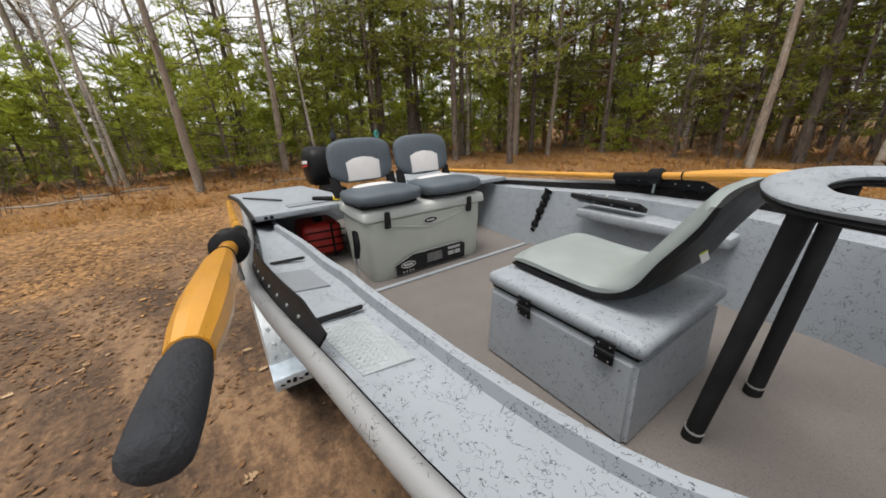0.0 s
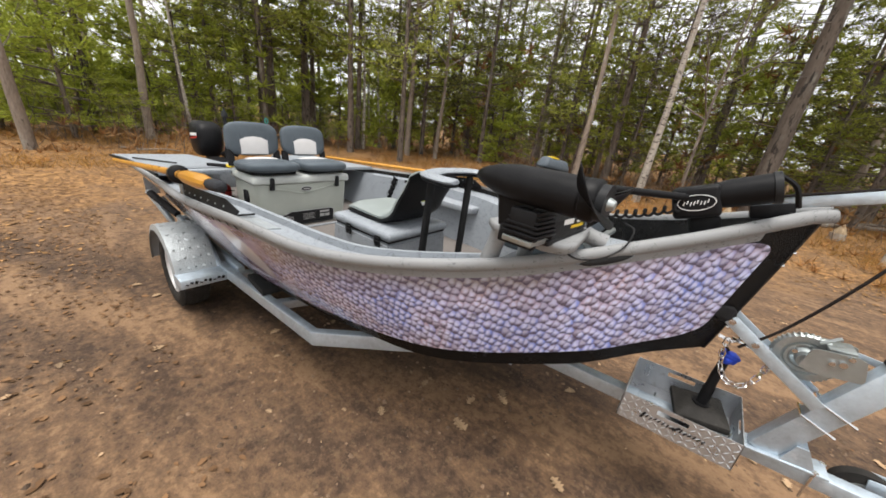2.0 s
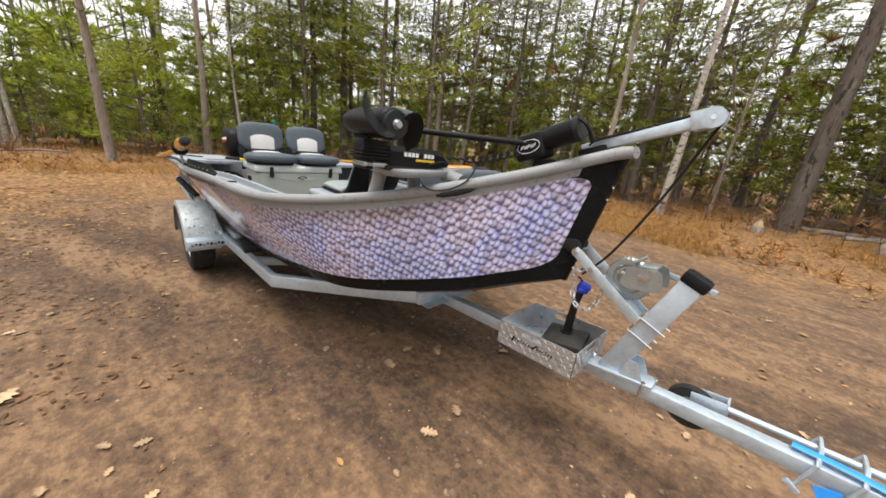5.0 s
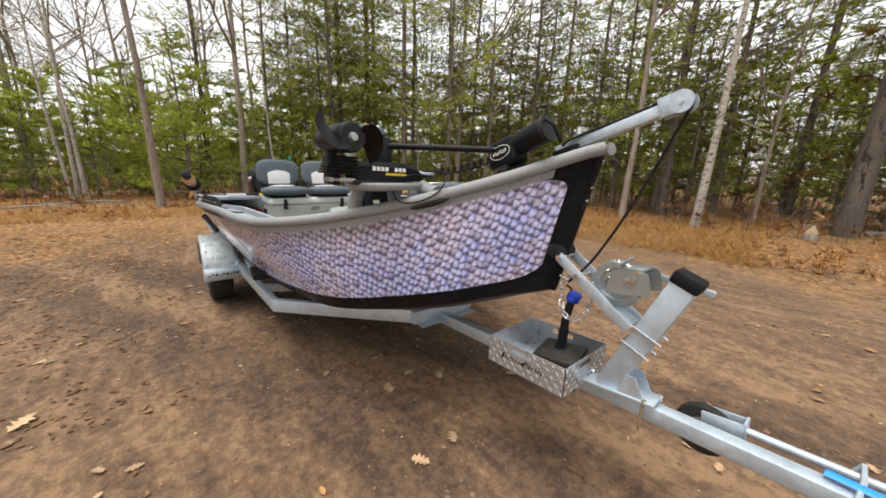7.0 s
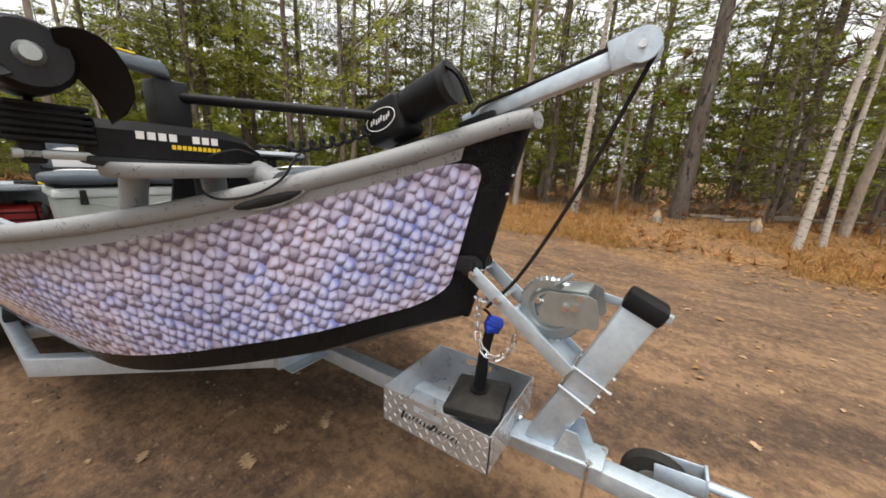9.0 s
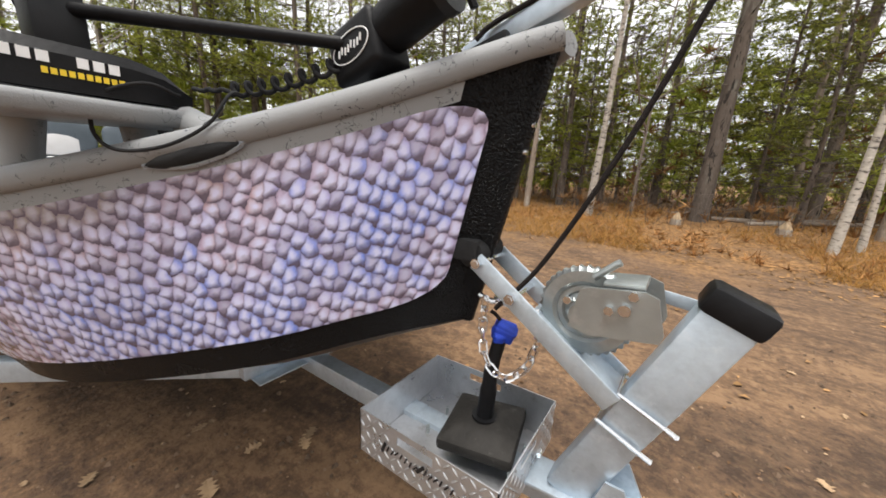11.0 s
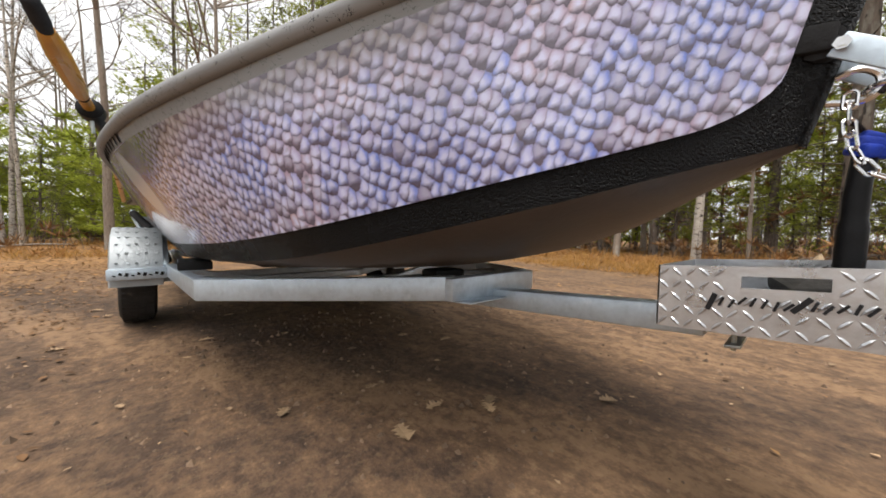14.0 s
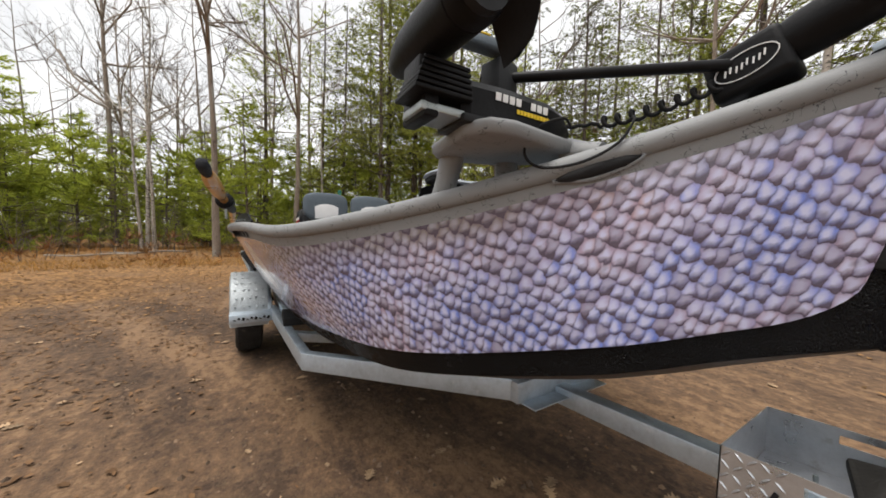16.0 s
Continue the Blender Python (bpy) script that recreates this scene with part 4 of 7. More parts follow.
beam(bm, (3.755, 0.07, 1.085), (4.020, 0.075, 1.055), 0.006, 0.026, 0.002)
tube(bm, [(4.010, 0.085, 1.057), (4.010, 0.066, 1.057)], 0.01, 10)
part("crank_handle", smooth(bm), M["galv"], winch)
bm = B()
tube(bm, [(3.735, -0.03, 1.110), (3.770, -0.03, 1.145), (3.777, -0.03, 1.150)], 0.007, 8)
block(bm, (3.790, 0.0, 1.108), (0.07, 0.09, 0.012), (0, -8, 0), 0.003)
part("ratchet_pawl", smooth(bm), M["zinc"], winch)
# safety chain
chain = thing("safety_chain", (3.540, -0.030, 0.920), "bright steel safety chain hanging from the bow eye", "chain")
link_bm = B()
lp = [Vector((0.0100 * math.cos(a), 0, 0.0100 * math.sin(a) + (0.0085 if math.sin(a) > 0 else -0.0085))) for a in (2 * math.pi * k / 12 for k in range(12))]
tube(link_bm, lp, 0.0030, 6, closed=True)
path = spline([(3.505, -0.035, 1.000), (3.507, -0.042, 0.935), (3.520, -0.050, 0.875), (3.550, -0.055, 0.835), (3.590, -0.055, 0.830), (3.625, -0.045, 0.865), (3.640, -0.035, 0.915), (3.650, -0.030, 0.970)], 12)
first, acc, n = None, 0.0, 0
for a, b in zip(path, path[1:]):
    acc += (b - a).length
    if acc > 0.0275 * (n + 0.5):
        d = (b - a).normalized()
        rot = d.to_track_quat("Z", "Y").to_matrix().to_4x4() @ Matrix.Rotation(radians(90 * (n % 2) + 20), 4, "Z")
        m = Matrix.Translation(a - chain.location) @ rot
        if first is None:
            first = part("link", link_bm, M["chrome"], chain)
            first.data.transform(Matrix.Translation(chain.location))
            ob = first
        else:
            ob = new("link", first.data)
            ob.parent = chain
        ob.matrix_local = m
        n += 1
bm = B()
tube(bm, spline([(3.520, -0.010, 1.005), (3.540, -0.040, 1.010), (3.595, -0.050, 1.005), (3.640, -0.040, 1.010)], 5), 0.0055, 7)
part("hook", smooth(bm), M["chrome"], chain)
# tread-plate tray on the tongue, with the anchor in it
tray = thing("tread_plate_tray", (3.5, -0.1, 0.64), "open tread-plate aluminium tray bolted on the trailer tongue", "tray")
TX0, TX1, TY0, TY1, TH = 3.242, 3.662, -0.205, 0.145, 0.135


def tray_m(x, y, z):
    return Vector((x, y, z + 0.654 + 0.062 * (x - TX0)))


def tray_panel(name, a, b, c, d, thick, slot=True, label=""):
    """A panel from corner a along b and up along c, with an optional hand slot in it, d points outwards."""
    bm = B()
    la, lc = (b - a).length, (c - a).length
    ex, ez = (b - a).normalized(), (c - a).normalized()
    cells = [(0, 0, la, lc)]
    if slot:
        s0, s1, t0, t1 = la * 0.33, la * 0.6, lc * 0.69, lc * 0.86
        cells = [(0, 0, la, t0), (0, t1, la, lc), (0, t0, s0, t1), (s1, t0, la, t1)]
    for x0, z0, x1, z1 in cells:
        vs = [a + ex * x + ez * z for x, z in ((x0, z0), (x1, z0), (x1, z1), (x0, z1))]
        lo, hi = [bm.verts.new(v) for v in vs], [bm.verts.new(v - d * thick) for v in vs]
        for f in ((lo[0], lo[1], lo[2], lo[3]), (hi[3], hi[2], hi[1], hi[0]), *[(lo[i], hi[i], hi[(i + 1) % 4], lo[(i + 1) % 4]) for i in range(4)]):
            bm.faces.new(f)
    p = part(name, bm, M["tread"], tray, label)
    bm = B()
    pitch = 0.0225
    turn = Matrix((ex, d, ez)).transposed().to_4x4()
    for i in range(int(la / pitch)):
        for j in range(int(lc / pitch)):
            x, z = (i + 0.5) * la / int(la / pitch), (j + 0.5) * lc / int(lc / pitch)
            if slot and s0 - 0.012 < x < s1 + 0.012 and t0 - 0.012 < z < t1 + 0.012:
                continue
            m = Matrix.Translation(a + ex * x + ez * z + d * 0.0006) @ turn @ Matrix.Rotation(radians(45 if (i + j) % 2 else -45), 4, "Y")
            vs = [bm.verts.new(m @ Vector(q)) for q in ((-0.0130, 0, 0), (-0.004, 0, -0.0034), (0.006, 0, -0.0032), (0.0130, 0, 0), (0.006, 0, 0.0032), (-0.004, 0, 0.0034), (-0.005, 0.0024, 0), (0.006, 0.0024, 0))]
            for f in ((0, 1, 6), (1, 2, 7, 6), (2, 3, 7), (3, 4, 7), (4, 5, 6, 7), (5, 0, 6)):
                bm.faces.new([vs[k] for k in f])
    tagged(part("tread_pattern", bm, M["tread"], p), kind="stuff")
    return p


V = tray_m
t_front = tray_panel("front_panel", V(TX0, TY0, -TH), V(TX1, TY0, -TH), V(TX0, TY0, 0), Vector((0, -1, 0)), 0.003)
tray_panel("back_panel", V(TX0, TY1, -TH), V(TX1, TY1, -TH), V(TX0, TY1, 0), Vector((0, 1, 0)), 0.003)
tray_panel("end_panel", V(TX0, TY1, -TH), V(TX0, TY0, -TH), V(TX0, TY1, 0), Vector((-1, 0, 0)), 0.003, False)
tray_panel("end_panel", V(TX1, TY0, -TH), V(TX1, TY1, -TH), V(TX1, TY0, 0), Vector((1, 0, 0)), 0.003)
bm = B()
block(bm, V((TX0 + TX1) / 2, (TY0 + TY1) / 2, -TH + 0.004), (TX1 - TX0 - 0.008, TY1 - TY0 - 0.008, 0.005), (0, -3.6, 0), 0)
part("tray_floor", bm, M["tread"], tray)
# cut-out script mark, drawn as a row of slanted strokes
bm = B()
rnd = random.Random(4)
for k in range(15):
    big = k in (0, 8)
    block(bm, V(TX0 + 0.095 + 0.0155 * k, TY0 - 0.0026, -0.070 + rnd.uniform(-0.004, 0.004)), (0.0045 if not big else 0.009, 0.0016, 0.019 if not big else 0.036), (0, 30 + rnd.uniform(-14, 14), 0), 0)
tagged(part("script_mark", bm, M["label"], tray), "dark cut-out maker's mark as plain strokes", kind="stuff")
for x in (3.36, 3.62):
    bm = B()
    block(bm, (x, -0.02, tongue_z(x) - 0.078), (0.03, 0.11, 0.008), (0, -8, 0), 0.002)
    for y in (-0.05, 0.05):
        tube(bm, [(x, y, tongue_z(x) - 0.092), (x, y, tongue_z(x) + 0.01)], 0.005, 8)
    part("tray_clamp", smooth(bm), M["zinc"], tray)
anchor = thing("boat_anchor", (3.525, -0.015, 0.602), "black pyramid anchor with a thick stem, standing in the tray", "anchor")
bm = B()
am = Matrix.Translation((3.520, -0.010, 0.618)) @ Euler((radians(2), radians(-5), radians(12))).to_matrix().to_4x4()
block(bm, (0, 0, 0), (0.20, 0.20, 0.035), bevel=0.01, m=am)
block(bm, (0, 0, 0.026), (0.19, 0.19, 0.022), bevel=0.008, taper=(0.45, 0.45), m=am)
part("anchor_base", smooth(bm), M["lead"], anchor)
bm = B()
tube(bm, spline([(3.520, -0.010, 0.640), (3.523, -0.007, 0.742), (3.525, -0.003, 0.812), (3.533, 0.015, 0.892)], 5), [0.022] * 6 + [0.019] * 5 + [0.018] * 5, 12)
tube(bm, [(3.520, -0.010, 0.650), (3.520, -0.010, 0.661)], 0.034, 14)
part("anchor_stem", smooth(bm), M["black"], anchor)
bm = B()
block(bm, (3.538, 0.019, 0.904), (0.056, 0.050, 0.040), (12, 14, 20), 0.008, 3)
block(bm, (3.548, 0.012, 0.917), (0.056, 0.030, 0.020), (12, 24, 20), 0.006, 3)
block(bm, (3.530, 0.004, 0.898), (0.030, 0.046, 0.026), (22, 4, 40), 0.007, 3)
wrap = part("blue_wrap", smooth(bm), M["blue"], anchor, "bright blue fabric wrap")
bm = B()
tube(bm, spline([(3.535, 0.015, 0.922), (3.520, 0.005, 0.947), (3.505, 0.000, 0.957)], 4), 0.005, 6)
part("cord_end", smooth(bm), M["rope"], wrap)
# jack, straps and tape on the tongue
jack = thing("tongue_jack", (4.05, 0.08, 0.6), "swivelled tongue jack with a black rubber wheel, folded along the tongue", "jack")
bm = B()
tube(bm, [(4.07, 0.075, tongue_z(4.0) - 0.06), (4.07, 0.115, tongue_z(4.0) - 0.06)], 0.092, 28)
part("jack_wheel", smooth(bm, 30), M["tyre"], jack)
bm = B()
tube(bm, [(4.07, 0.07, tongue_z(4.0) - 0.06), (4.07, 0.12, tongue_z(4.0) - 0.06)], 0.05, 20)
part("wheel_hub", smooth(bm), M["zinc"], jack)
bm = B()
for y in (0.068, 0.122):
    block(bm, (4.12, y, tongue_z(4.05) + 0.0), (0.12, 0.006, 0.06), (0, -8, 0), 0.004)
block(bm, (4.18, 0.095, tongue_z(4.1) + 0.01), (0.008, 0.06, 0.06), (0, -8, 0), 0.002)
part("wheel_fork", smooth(bm), M["galv"], jack)
bm = B()
tube(bm, [(4.18, 0.095, tongue_z(4.1) + 0.0), (4.75, 0.09, tongue_z(4.75) + 0.0)], 0.014, 14)
part("jack_leg", smooth(bm), M["galv"], jack)
bm = B()
for x in (4.42, 4.52):
    z = tongue_z(x)
    tube(bm, [(x - 0.03, -0.046, z - 0.11), (x + 0.0, -0.046, z + 0.01), (x + 0.01, 0.05, z + 0.02), (x + 0.01, 0.13, z + 0.02), (x - 0.02, 0.13, z - 0.05)], 0.007, 6)
    block(bm, (x - 0.03, -0.05, z - 0.1), (0.05, 0.012, 0.02), (0, 35, 0), 0.003)
part("jack_clamp", smooth(bm), M["galv"], jack)
bm = B()
tube(bm, spline([(4.36, 0.02, tongue_z(4.4) + 0.012), (4.5, 0.0, tongue_z(4.5) + 0.018), (4.62, -0.02, tongue_z(4.6) + 0.012)], 6), 0.018, 8, flat=0.35)
part("blue_strap", smooth(bm), M["tape"], jack)
tape = thing("tape_strip", (4.50, -0.05, 0.66), "strip of blue tape hanging from the tongue", "tape")
bm = B()
sec = [[Vector((4.46 + 0.05 * t - 0.02 * t * t, -0.041 - 0.012 * t + d, tongue_z(4.48) - 0.055 - 0.075 * t)) + Vector((w, 0, w * 0.4)) for w, d in ((-0.03, 0), (0.03, 0), (0.03, 0.002), (-0.03, 0.002))] for t in (0, 0.35, 0.7, 1)]
loft(bm, sec)
part("tape", bm, M["tape"], tape)

# ---- things aboard ----
cooler = thing("cooler", (-0.06, -0.065, 0.59), "large sage-white rotomoulded cooler with black latches", "cooler")
cm = Matrix.Translation((-0.06, -0.068, 0.592))
bm = B()
sec = []
for z, k in ((0, 0.90), (0.03, 0.93), (0.30, 0.985), (0.425, 1.0)):
    hx, hy, r = 0.245 * k, 0.47 * (0.5 + 0.5 * k), 0.05
    ring = []
    for cx, cy, a0 in ((hx - r, hy - r, 0), (-hx + r, hy - r, 90), (-hx + r, -hy + r, 180), (hx - r, -hy + r, 270)):
        ring += [cm @ Vector((cx + r * math.cos(radians(a0 + 22.5 * q)), cy + r * math.sin(radians(a0 + 22.5 * q)), z)) for q in range(5)]
    sec.append(ring)
loft(bm, sec)
body = part("cooler_body", smooth(bm, 50), M["cooler"], cooler)
bm = B()
block(bm, (0.0, 0, 0.466), (0.53, 0.985, 0.075), bevel=0.022, seg=3, taper=(0.97, 0.985), m=cm)
part("cooler_lid", smooth(bm), M["lid"], cooler)
bm = B()
fx = 0.248
for a, b in (((-0.30, 0.385), (-0.02, 0.325)), ((-0.02, 0.325), (0.27, 0.385)), ((-0.36, 0.385), (-0.30, 0.385)), ((0.27, 0.385), (0.36, 0.385))):
    beam(bm, cm @ Vector((fx - 0.004, a[0], a[1])), cm @ Vector((fx - 0.004, b[0], b[1])), 0.014, 0.012, 0.003, up=(1, 0, 0))
part("front_rib", smooth(bm), M["cooler"], body)
for y in (-0.33, 0.335):
    bm = B()
    block(bm, (fx + 0.018, y, 0.435), (0.022, 0.048, 0.115), (0, 6, 0), 0.010, 3, taper=(1, 0.75), m=cm)
    latch = part("latch", smooth(bm), M["black_matte"], cooler, "black rubber latch")
    bm = B()
    tube(bm, [cm @ Vector((fx + 0.026, y, 0.395)), cm @ Vector((fx + 0.032, y, 0.395))], 0.011, 12)
    part("latch_hole", smooth(bm), M["charcoal"], latch)
bm = B()
ell = [cm @ Vector((fx + 0.002, 0.055 * math.cos(a), 0.375 + 0.022 * math.sin(a))) for a in (2 * math.pi * k / 24 for k in range(24))]
loft(bm, [ell, [p + Vector((0.006, 0, 0)) for p in ell]])
badge = part("oval_badge", smooth(bm), M["charcoal"], cooler)
bm = B()
tube(bm, [p + Vector((0.006, 0, 0)) for p in ell], 0.003, 6, closed=True)
block(bm, (fx + 0.009, 0, 0.375), (0.002, 0.06, 0.012), m=cm)
part("badge_rim", smooth(bm), M["silver"], badge)
bm = B()
hexa = [(-0.30, 0.02), (-0.30, 0.10), (-0.16, 0.155), (0.26, 0.155), (0.30, 0.135), (0.30, 0.02)]
lo = [cm @ Vector((0.236 + 0.055 * z, y, z)) for y, z in hexa]
loft(bm, [lo, [p + Vector((0.010, 0, 0)) for p in lo]])
plate = part("label_plate", bm, M["label"], cooler, "black label plate with unreadable print")
bm = B()
tube(bm, [p + Vector((0.010, 0, 0)) for p in lo], 0.003, 5, closed=True)
for k in range(5):
    block(bm, (0.2525, 0.02, 0.065 + 0.014 * k), (0.0015, 0.13 - 0.012 * (k % 2), 0.004), m=cm)
for y, z, wy, wz in ((0.165, 0.085, 0.05, 0.03), (0.225, 0.085, 0.05, 0.03), (0.195, 0.125, 0.11, 0.02)):
    block(bm, (0.2535, y, z), (0.0015, wy, wz), m=cm)
for k in range(4):
    block(bm, (0.2495, -0.24 + 0.025 * k, 0.035), (0.0015, 0.014, 0.014), m=cm)
el = [cm @ Vector((0.252, -0.20 + 0.055 * math.cos(a), 0.085 + 0.022 * math.sin(a))) for a in (2 * math.pi * k / 20 for k in range(20))]
tube(bm, el, 0.004, 5, closed=True)
block(bm, (0.252, -0.20, 0.085), (0.0015, 0.07, 0.018), m=cm)
part("label_print", bm, M["silver"], plate, "silver bars where the print cannot be read")


def folding_seat(y, lean, label):
    s = thing("folding_seat", (0.0, y, 1.10), label, "boat seat", "seats on the cooler")
    m = Matrix.Translation((0.11, y, 0.0))
    bm = B()
    cushion(bm, (-0.10, 0, 1.165), (0.48, 0.49, 0.12), (0, -3, 0), 0.35, 7, 4.0, m=m)
    cush = part("seat_cushion", smooth(bm, 70), M["vinyl"], s)
    bm = B()
    block(bm, (-0.13, 0, 1.112), (0.36, 0.40, 0.03), (0, -3, 0), 0.01, m=m)
    part("seat_pan", smooth(bm), M["black"], s)
    bm = B()
    cushion(bm, (-0.20, 0, 1.205), (0.16, 0.30, 0.05), (0, -3, 0), 0.5, 5, m=m)
    part("seat_insert", smooth(bm, 70), M["vinyl_white"], cush, "pale grey insert")
    bm = B()
    cushion(bm, (-0.40, 0, 1.372), (0.085, 0.48, 0.31), (0, -lean, 0), 0.1, 7, 4.0, m=m)
    back = part("backrest", smooth(bm, 70), M["vinyl"], s)
    bm = B()
    arch = [(-0.125, -0.13), (0.125, -0.13), (0.13, 0.0), (0.075, 0.026), (0, 0.036), (-0.075, 0.026), (-0.13, 0.0)]
    rm = m @ Matrix.Translation((-0.40, 0, 1.36)) @ Euler((0, radians(-lean), 0)).to_matrix().to_4x4()
    loft(bm, [[rm @ Vector((0.030, yy, zz)) for yy, zz in arch], [rm @ Vector((0.045, yy * 0.97, zz * 0.97)) for yy, zz in arch], [rm @ Vector((0.049, yy * 0.8, zz * 0.8 - 0.006)) for yy, zz in arch]])
    part("back_insert", smooth(bm, 60), M["vinyl_white"], back, "pale grey arched insert")
    for yy in (-0.11, 0.11):
        bm = B()
        beam(bm, rm @ Vector((0.043, yy, 0.02)), rm @ Vector((0.036, yy * 1.25, 0.12)), 0.004, 0.004, 0)
        part("seam", bm, M["vinyl_dark"], back)
    for yy in (-0.215, 0.215):
        bm = B()
        tube(bm, [m @ Vector(p) for p in ((-0.385, yy, 1.27), (-0.37, yy, 1.20), (-0.34, yy, 1.13))], [0.034, 0.038, 0.03], 8, flat=0.6)
        part("hinge_arm", smooth(bm), M["black"], s)
    return s


folding_seat(-0.345, 7, "folding slate-grey boat seat with pale inserts on the cooler lid")
folding_seat(0.17, 10, "folding slate-grey boat seat with pale inserts on the cooler lid")
ribbon = thing("ribbon_loop", (-0.33, -0.19, 1.53), "small teal ribbon loop on a seat back", "ribbon")
bm = B()
tube(bm, [(-0.31, -0.19 + 0.014 * math.cos(a), 1.545 + 0.022 * math.sin(a)) for a in (2 * math.pi * k / 14 for k in range(14))], 0.005, 6, closed=True)
part("loop", smooth(bm), M["teal"], ribbon)
pliers = thing("pliers", (0.14, -0.62, 0.62), "fishing pliers with dark green handles, hung beside the cooler", "pliers")
for k, dx in ((0, 0.0), (1, 0.035)):
    bm = B()
    tube(bm, spline([(0.12 + dx, -0.60, 0.98), (0.135 + dx * 1.4, -0.605, 0.90), (0.13 + dx * 0.6, -0.61, 0.80)], 5), 0.014, 8, flat=0.6)
    part("handle", smooth(bm), M["black"], pliers)
    bm = B()
    tube(bm, [(0.13 + dx * 0.6, -0.61, 0.80), (0.125 + dx * 0.5, -0.615, 0.66)], [0.01, 0.005], 8)
    part("jaw", smooth(bm), M["chrome"], pliers)
tank = thing("fuel_tank", (-0.62, -0.66, 0.64), "red plastic fuel tank under the stern deck", "fuel tank")
bm = B()
block(bm, (-0.62, -0.66, 0.775), (0.36, 0.30, 0.27), bevel=0.05, seg=4)
part("tank_body", smooth(bm), M["red"], tank)
bm = B()
tube(bm, [(-0.57, -0.66, 0.90), (-0.57, -0.66, 0.94)], 0.035, 14)
part("tank_cap", smooth(bm), M["black"], tank)
bm = B()
for k in range(4):
    tube(bm, [(-0.43, -0.80, 0.68 + 0.06 * k), (-0.43, -0.50, 0.67 + 0.06 * k)], 0.006, 6)
tube(bm, [(-0.425, -0.60, 0.64), (-0.425, -0.60, 0.92)], 0.008, 6)
part("tank_strap", smooth(bm), M["black"], tank)
tool = thing("yellow_tool", (-0.46, -0.56, 1.075), "small black and yellow tool lying on the stern deck", "tool")
bm = B()
tube(bm, [(-0.58, -0.66, 1.09), (-0.46, -0.58, 1.094), (-0.40, -0.50, 1.098)], [0.016, 0.02, 0.014], 8)
part("tool_body", smooth(bm), M["black"], tool)
bm = B()
block(bm, (-0.41, -0.52, 1.10), (0.06, 0.05, 0.03), (0, 0, 30), 0.008)
part("tool_grip", smooth(bm), M["yellow"], tool)
# outboard motor on the transom
ob = thing("outboard_motor", (-1.80, -0.2, 0.85), "black outboard motor with a red and white side decal", "outboard")
bm = B()
sec = []
for z, sx, sy, ox in ((1.00, 0.16, 0.12, 0), (1.05, 0.20, 0.145, 0), (1.16, 0.225, 0.155, 0.0), (1.29, 0.225, 0.155, -0.005), (1.37, 0.20, 0.14, -0.02), (1.41, 0.13, 0.10, -0.03)):
    sec.append([Vector((-1.97 + ox + sx * (abs(math.cos(a)) ** 0.6) * (1 if math.cos(a) > 0 else -1), -0.25 + sy * (abs(math.sin(a)) ** 0.6) * (1 if math.sin(a) > 0 else -1), z)) for a in (2 * math.pi * k / 24 for k in range(24))])
loft(bm, sec)
cowl = part("cowling", smooth(bm, 50), M["black"], ob)
bm = B()
block(bm, (-1.91, -0.407, 1.255), (0.24, 0.006, 0.034), (0, -5, 0), 0)
part("decal_white", bm, M["white"], cowl, "white lettering as a plain bar")
bm = B()
block(bm, (-1.91, -0.407, 1.215), (0.25, 0.006, 0.02), (0, -8, 0), 0)
part("decal_red", bm, M["red"], cowl, "red decal stripe")
bm = B()
block(bm, (-1.90, -0.23, 0.80), (0.16, 0.12, 0.44), bevel=0.03)
block(bm, (-1.55, -0.23, 0.94), (0.34, 0.2, 0.14), bevel=0.02)
part("leg", smooth(bm), M["black"], ob)
bm = B()
tube(bm, [(-1.69, -0.14, 0.96), (-1.65, -0.12, 1.25), (-1.65, -0.12, 1.50)], 0.022, 10)
tube(bm, [(-1.65, -0.12, 1.50), (-1.65, -0.12, 1.54), (-1.65, -0.12, 1.58), (-1.65, -0.12, 1.60)], [0.04, 0.034, 0.012, 0.01], 14)
part("stern_light", smooth(bm), M["charcoal"], ob, "dark pole light with a pointed cap")
bm = B()
tube(bm, [(-1.75, -0.12, 1.1), (-1.60, -0.09, 1.22), (-1.61, -0.09, 1.38)], 0.012, 8)
part("red_handle", smooth(bm), M["red"], ob)
bm = B()
tube(bm, [(-1.72, -0.16, 1.04), (-1.4, -0.18, 1.10), (-1.15, -0.2, 1.11)], [0.03, 0.022, 0.026], 10)
part("tiller", smooth(bm), M["black"], ob)
# rowing seat on its storage box
box_thing = thing("pedestal_box", (1.5, -0.11, 0.64), "flecked grey storage box with a hinged lid on the cockpit floor", "storage box")
bm = B()
bot = [(1.17, -0.40), (1.80, -0.40), (1.80, 0.20), (1.17, 0.20)]
sec = []
for t, k in ((0, 1.0), (1, 0.965)):
    ring = []
    for x, y in bot:
        xx, yy = 1.485 + (x - 1.485) * k, -0.10 + (y + 0.10) * k
        z0 = floor_z(xx)
        ring.append(Vector((xx, yy, z0 - 0.004 + (0.945 - z0) * t)))
    sec.append(ring)
loft(bm, sec)
bmesh.ops.bevel(bm, geom=list(bm.edges), offset=0.014, segments=3, affect="EDGES")
part("box_body", smooth(bm), M["hull_grey"], box_thing)
bm = B()
block(bm, (1.485, -0.10, 0.950), (0.60, 0.555, 0.014), bevel=0.003)
part("seal", smooth(bm), M["black_matte"], box_thing)
bm = B()
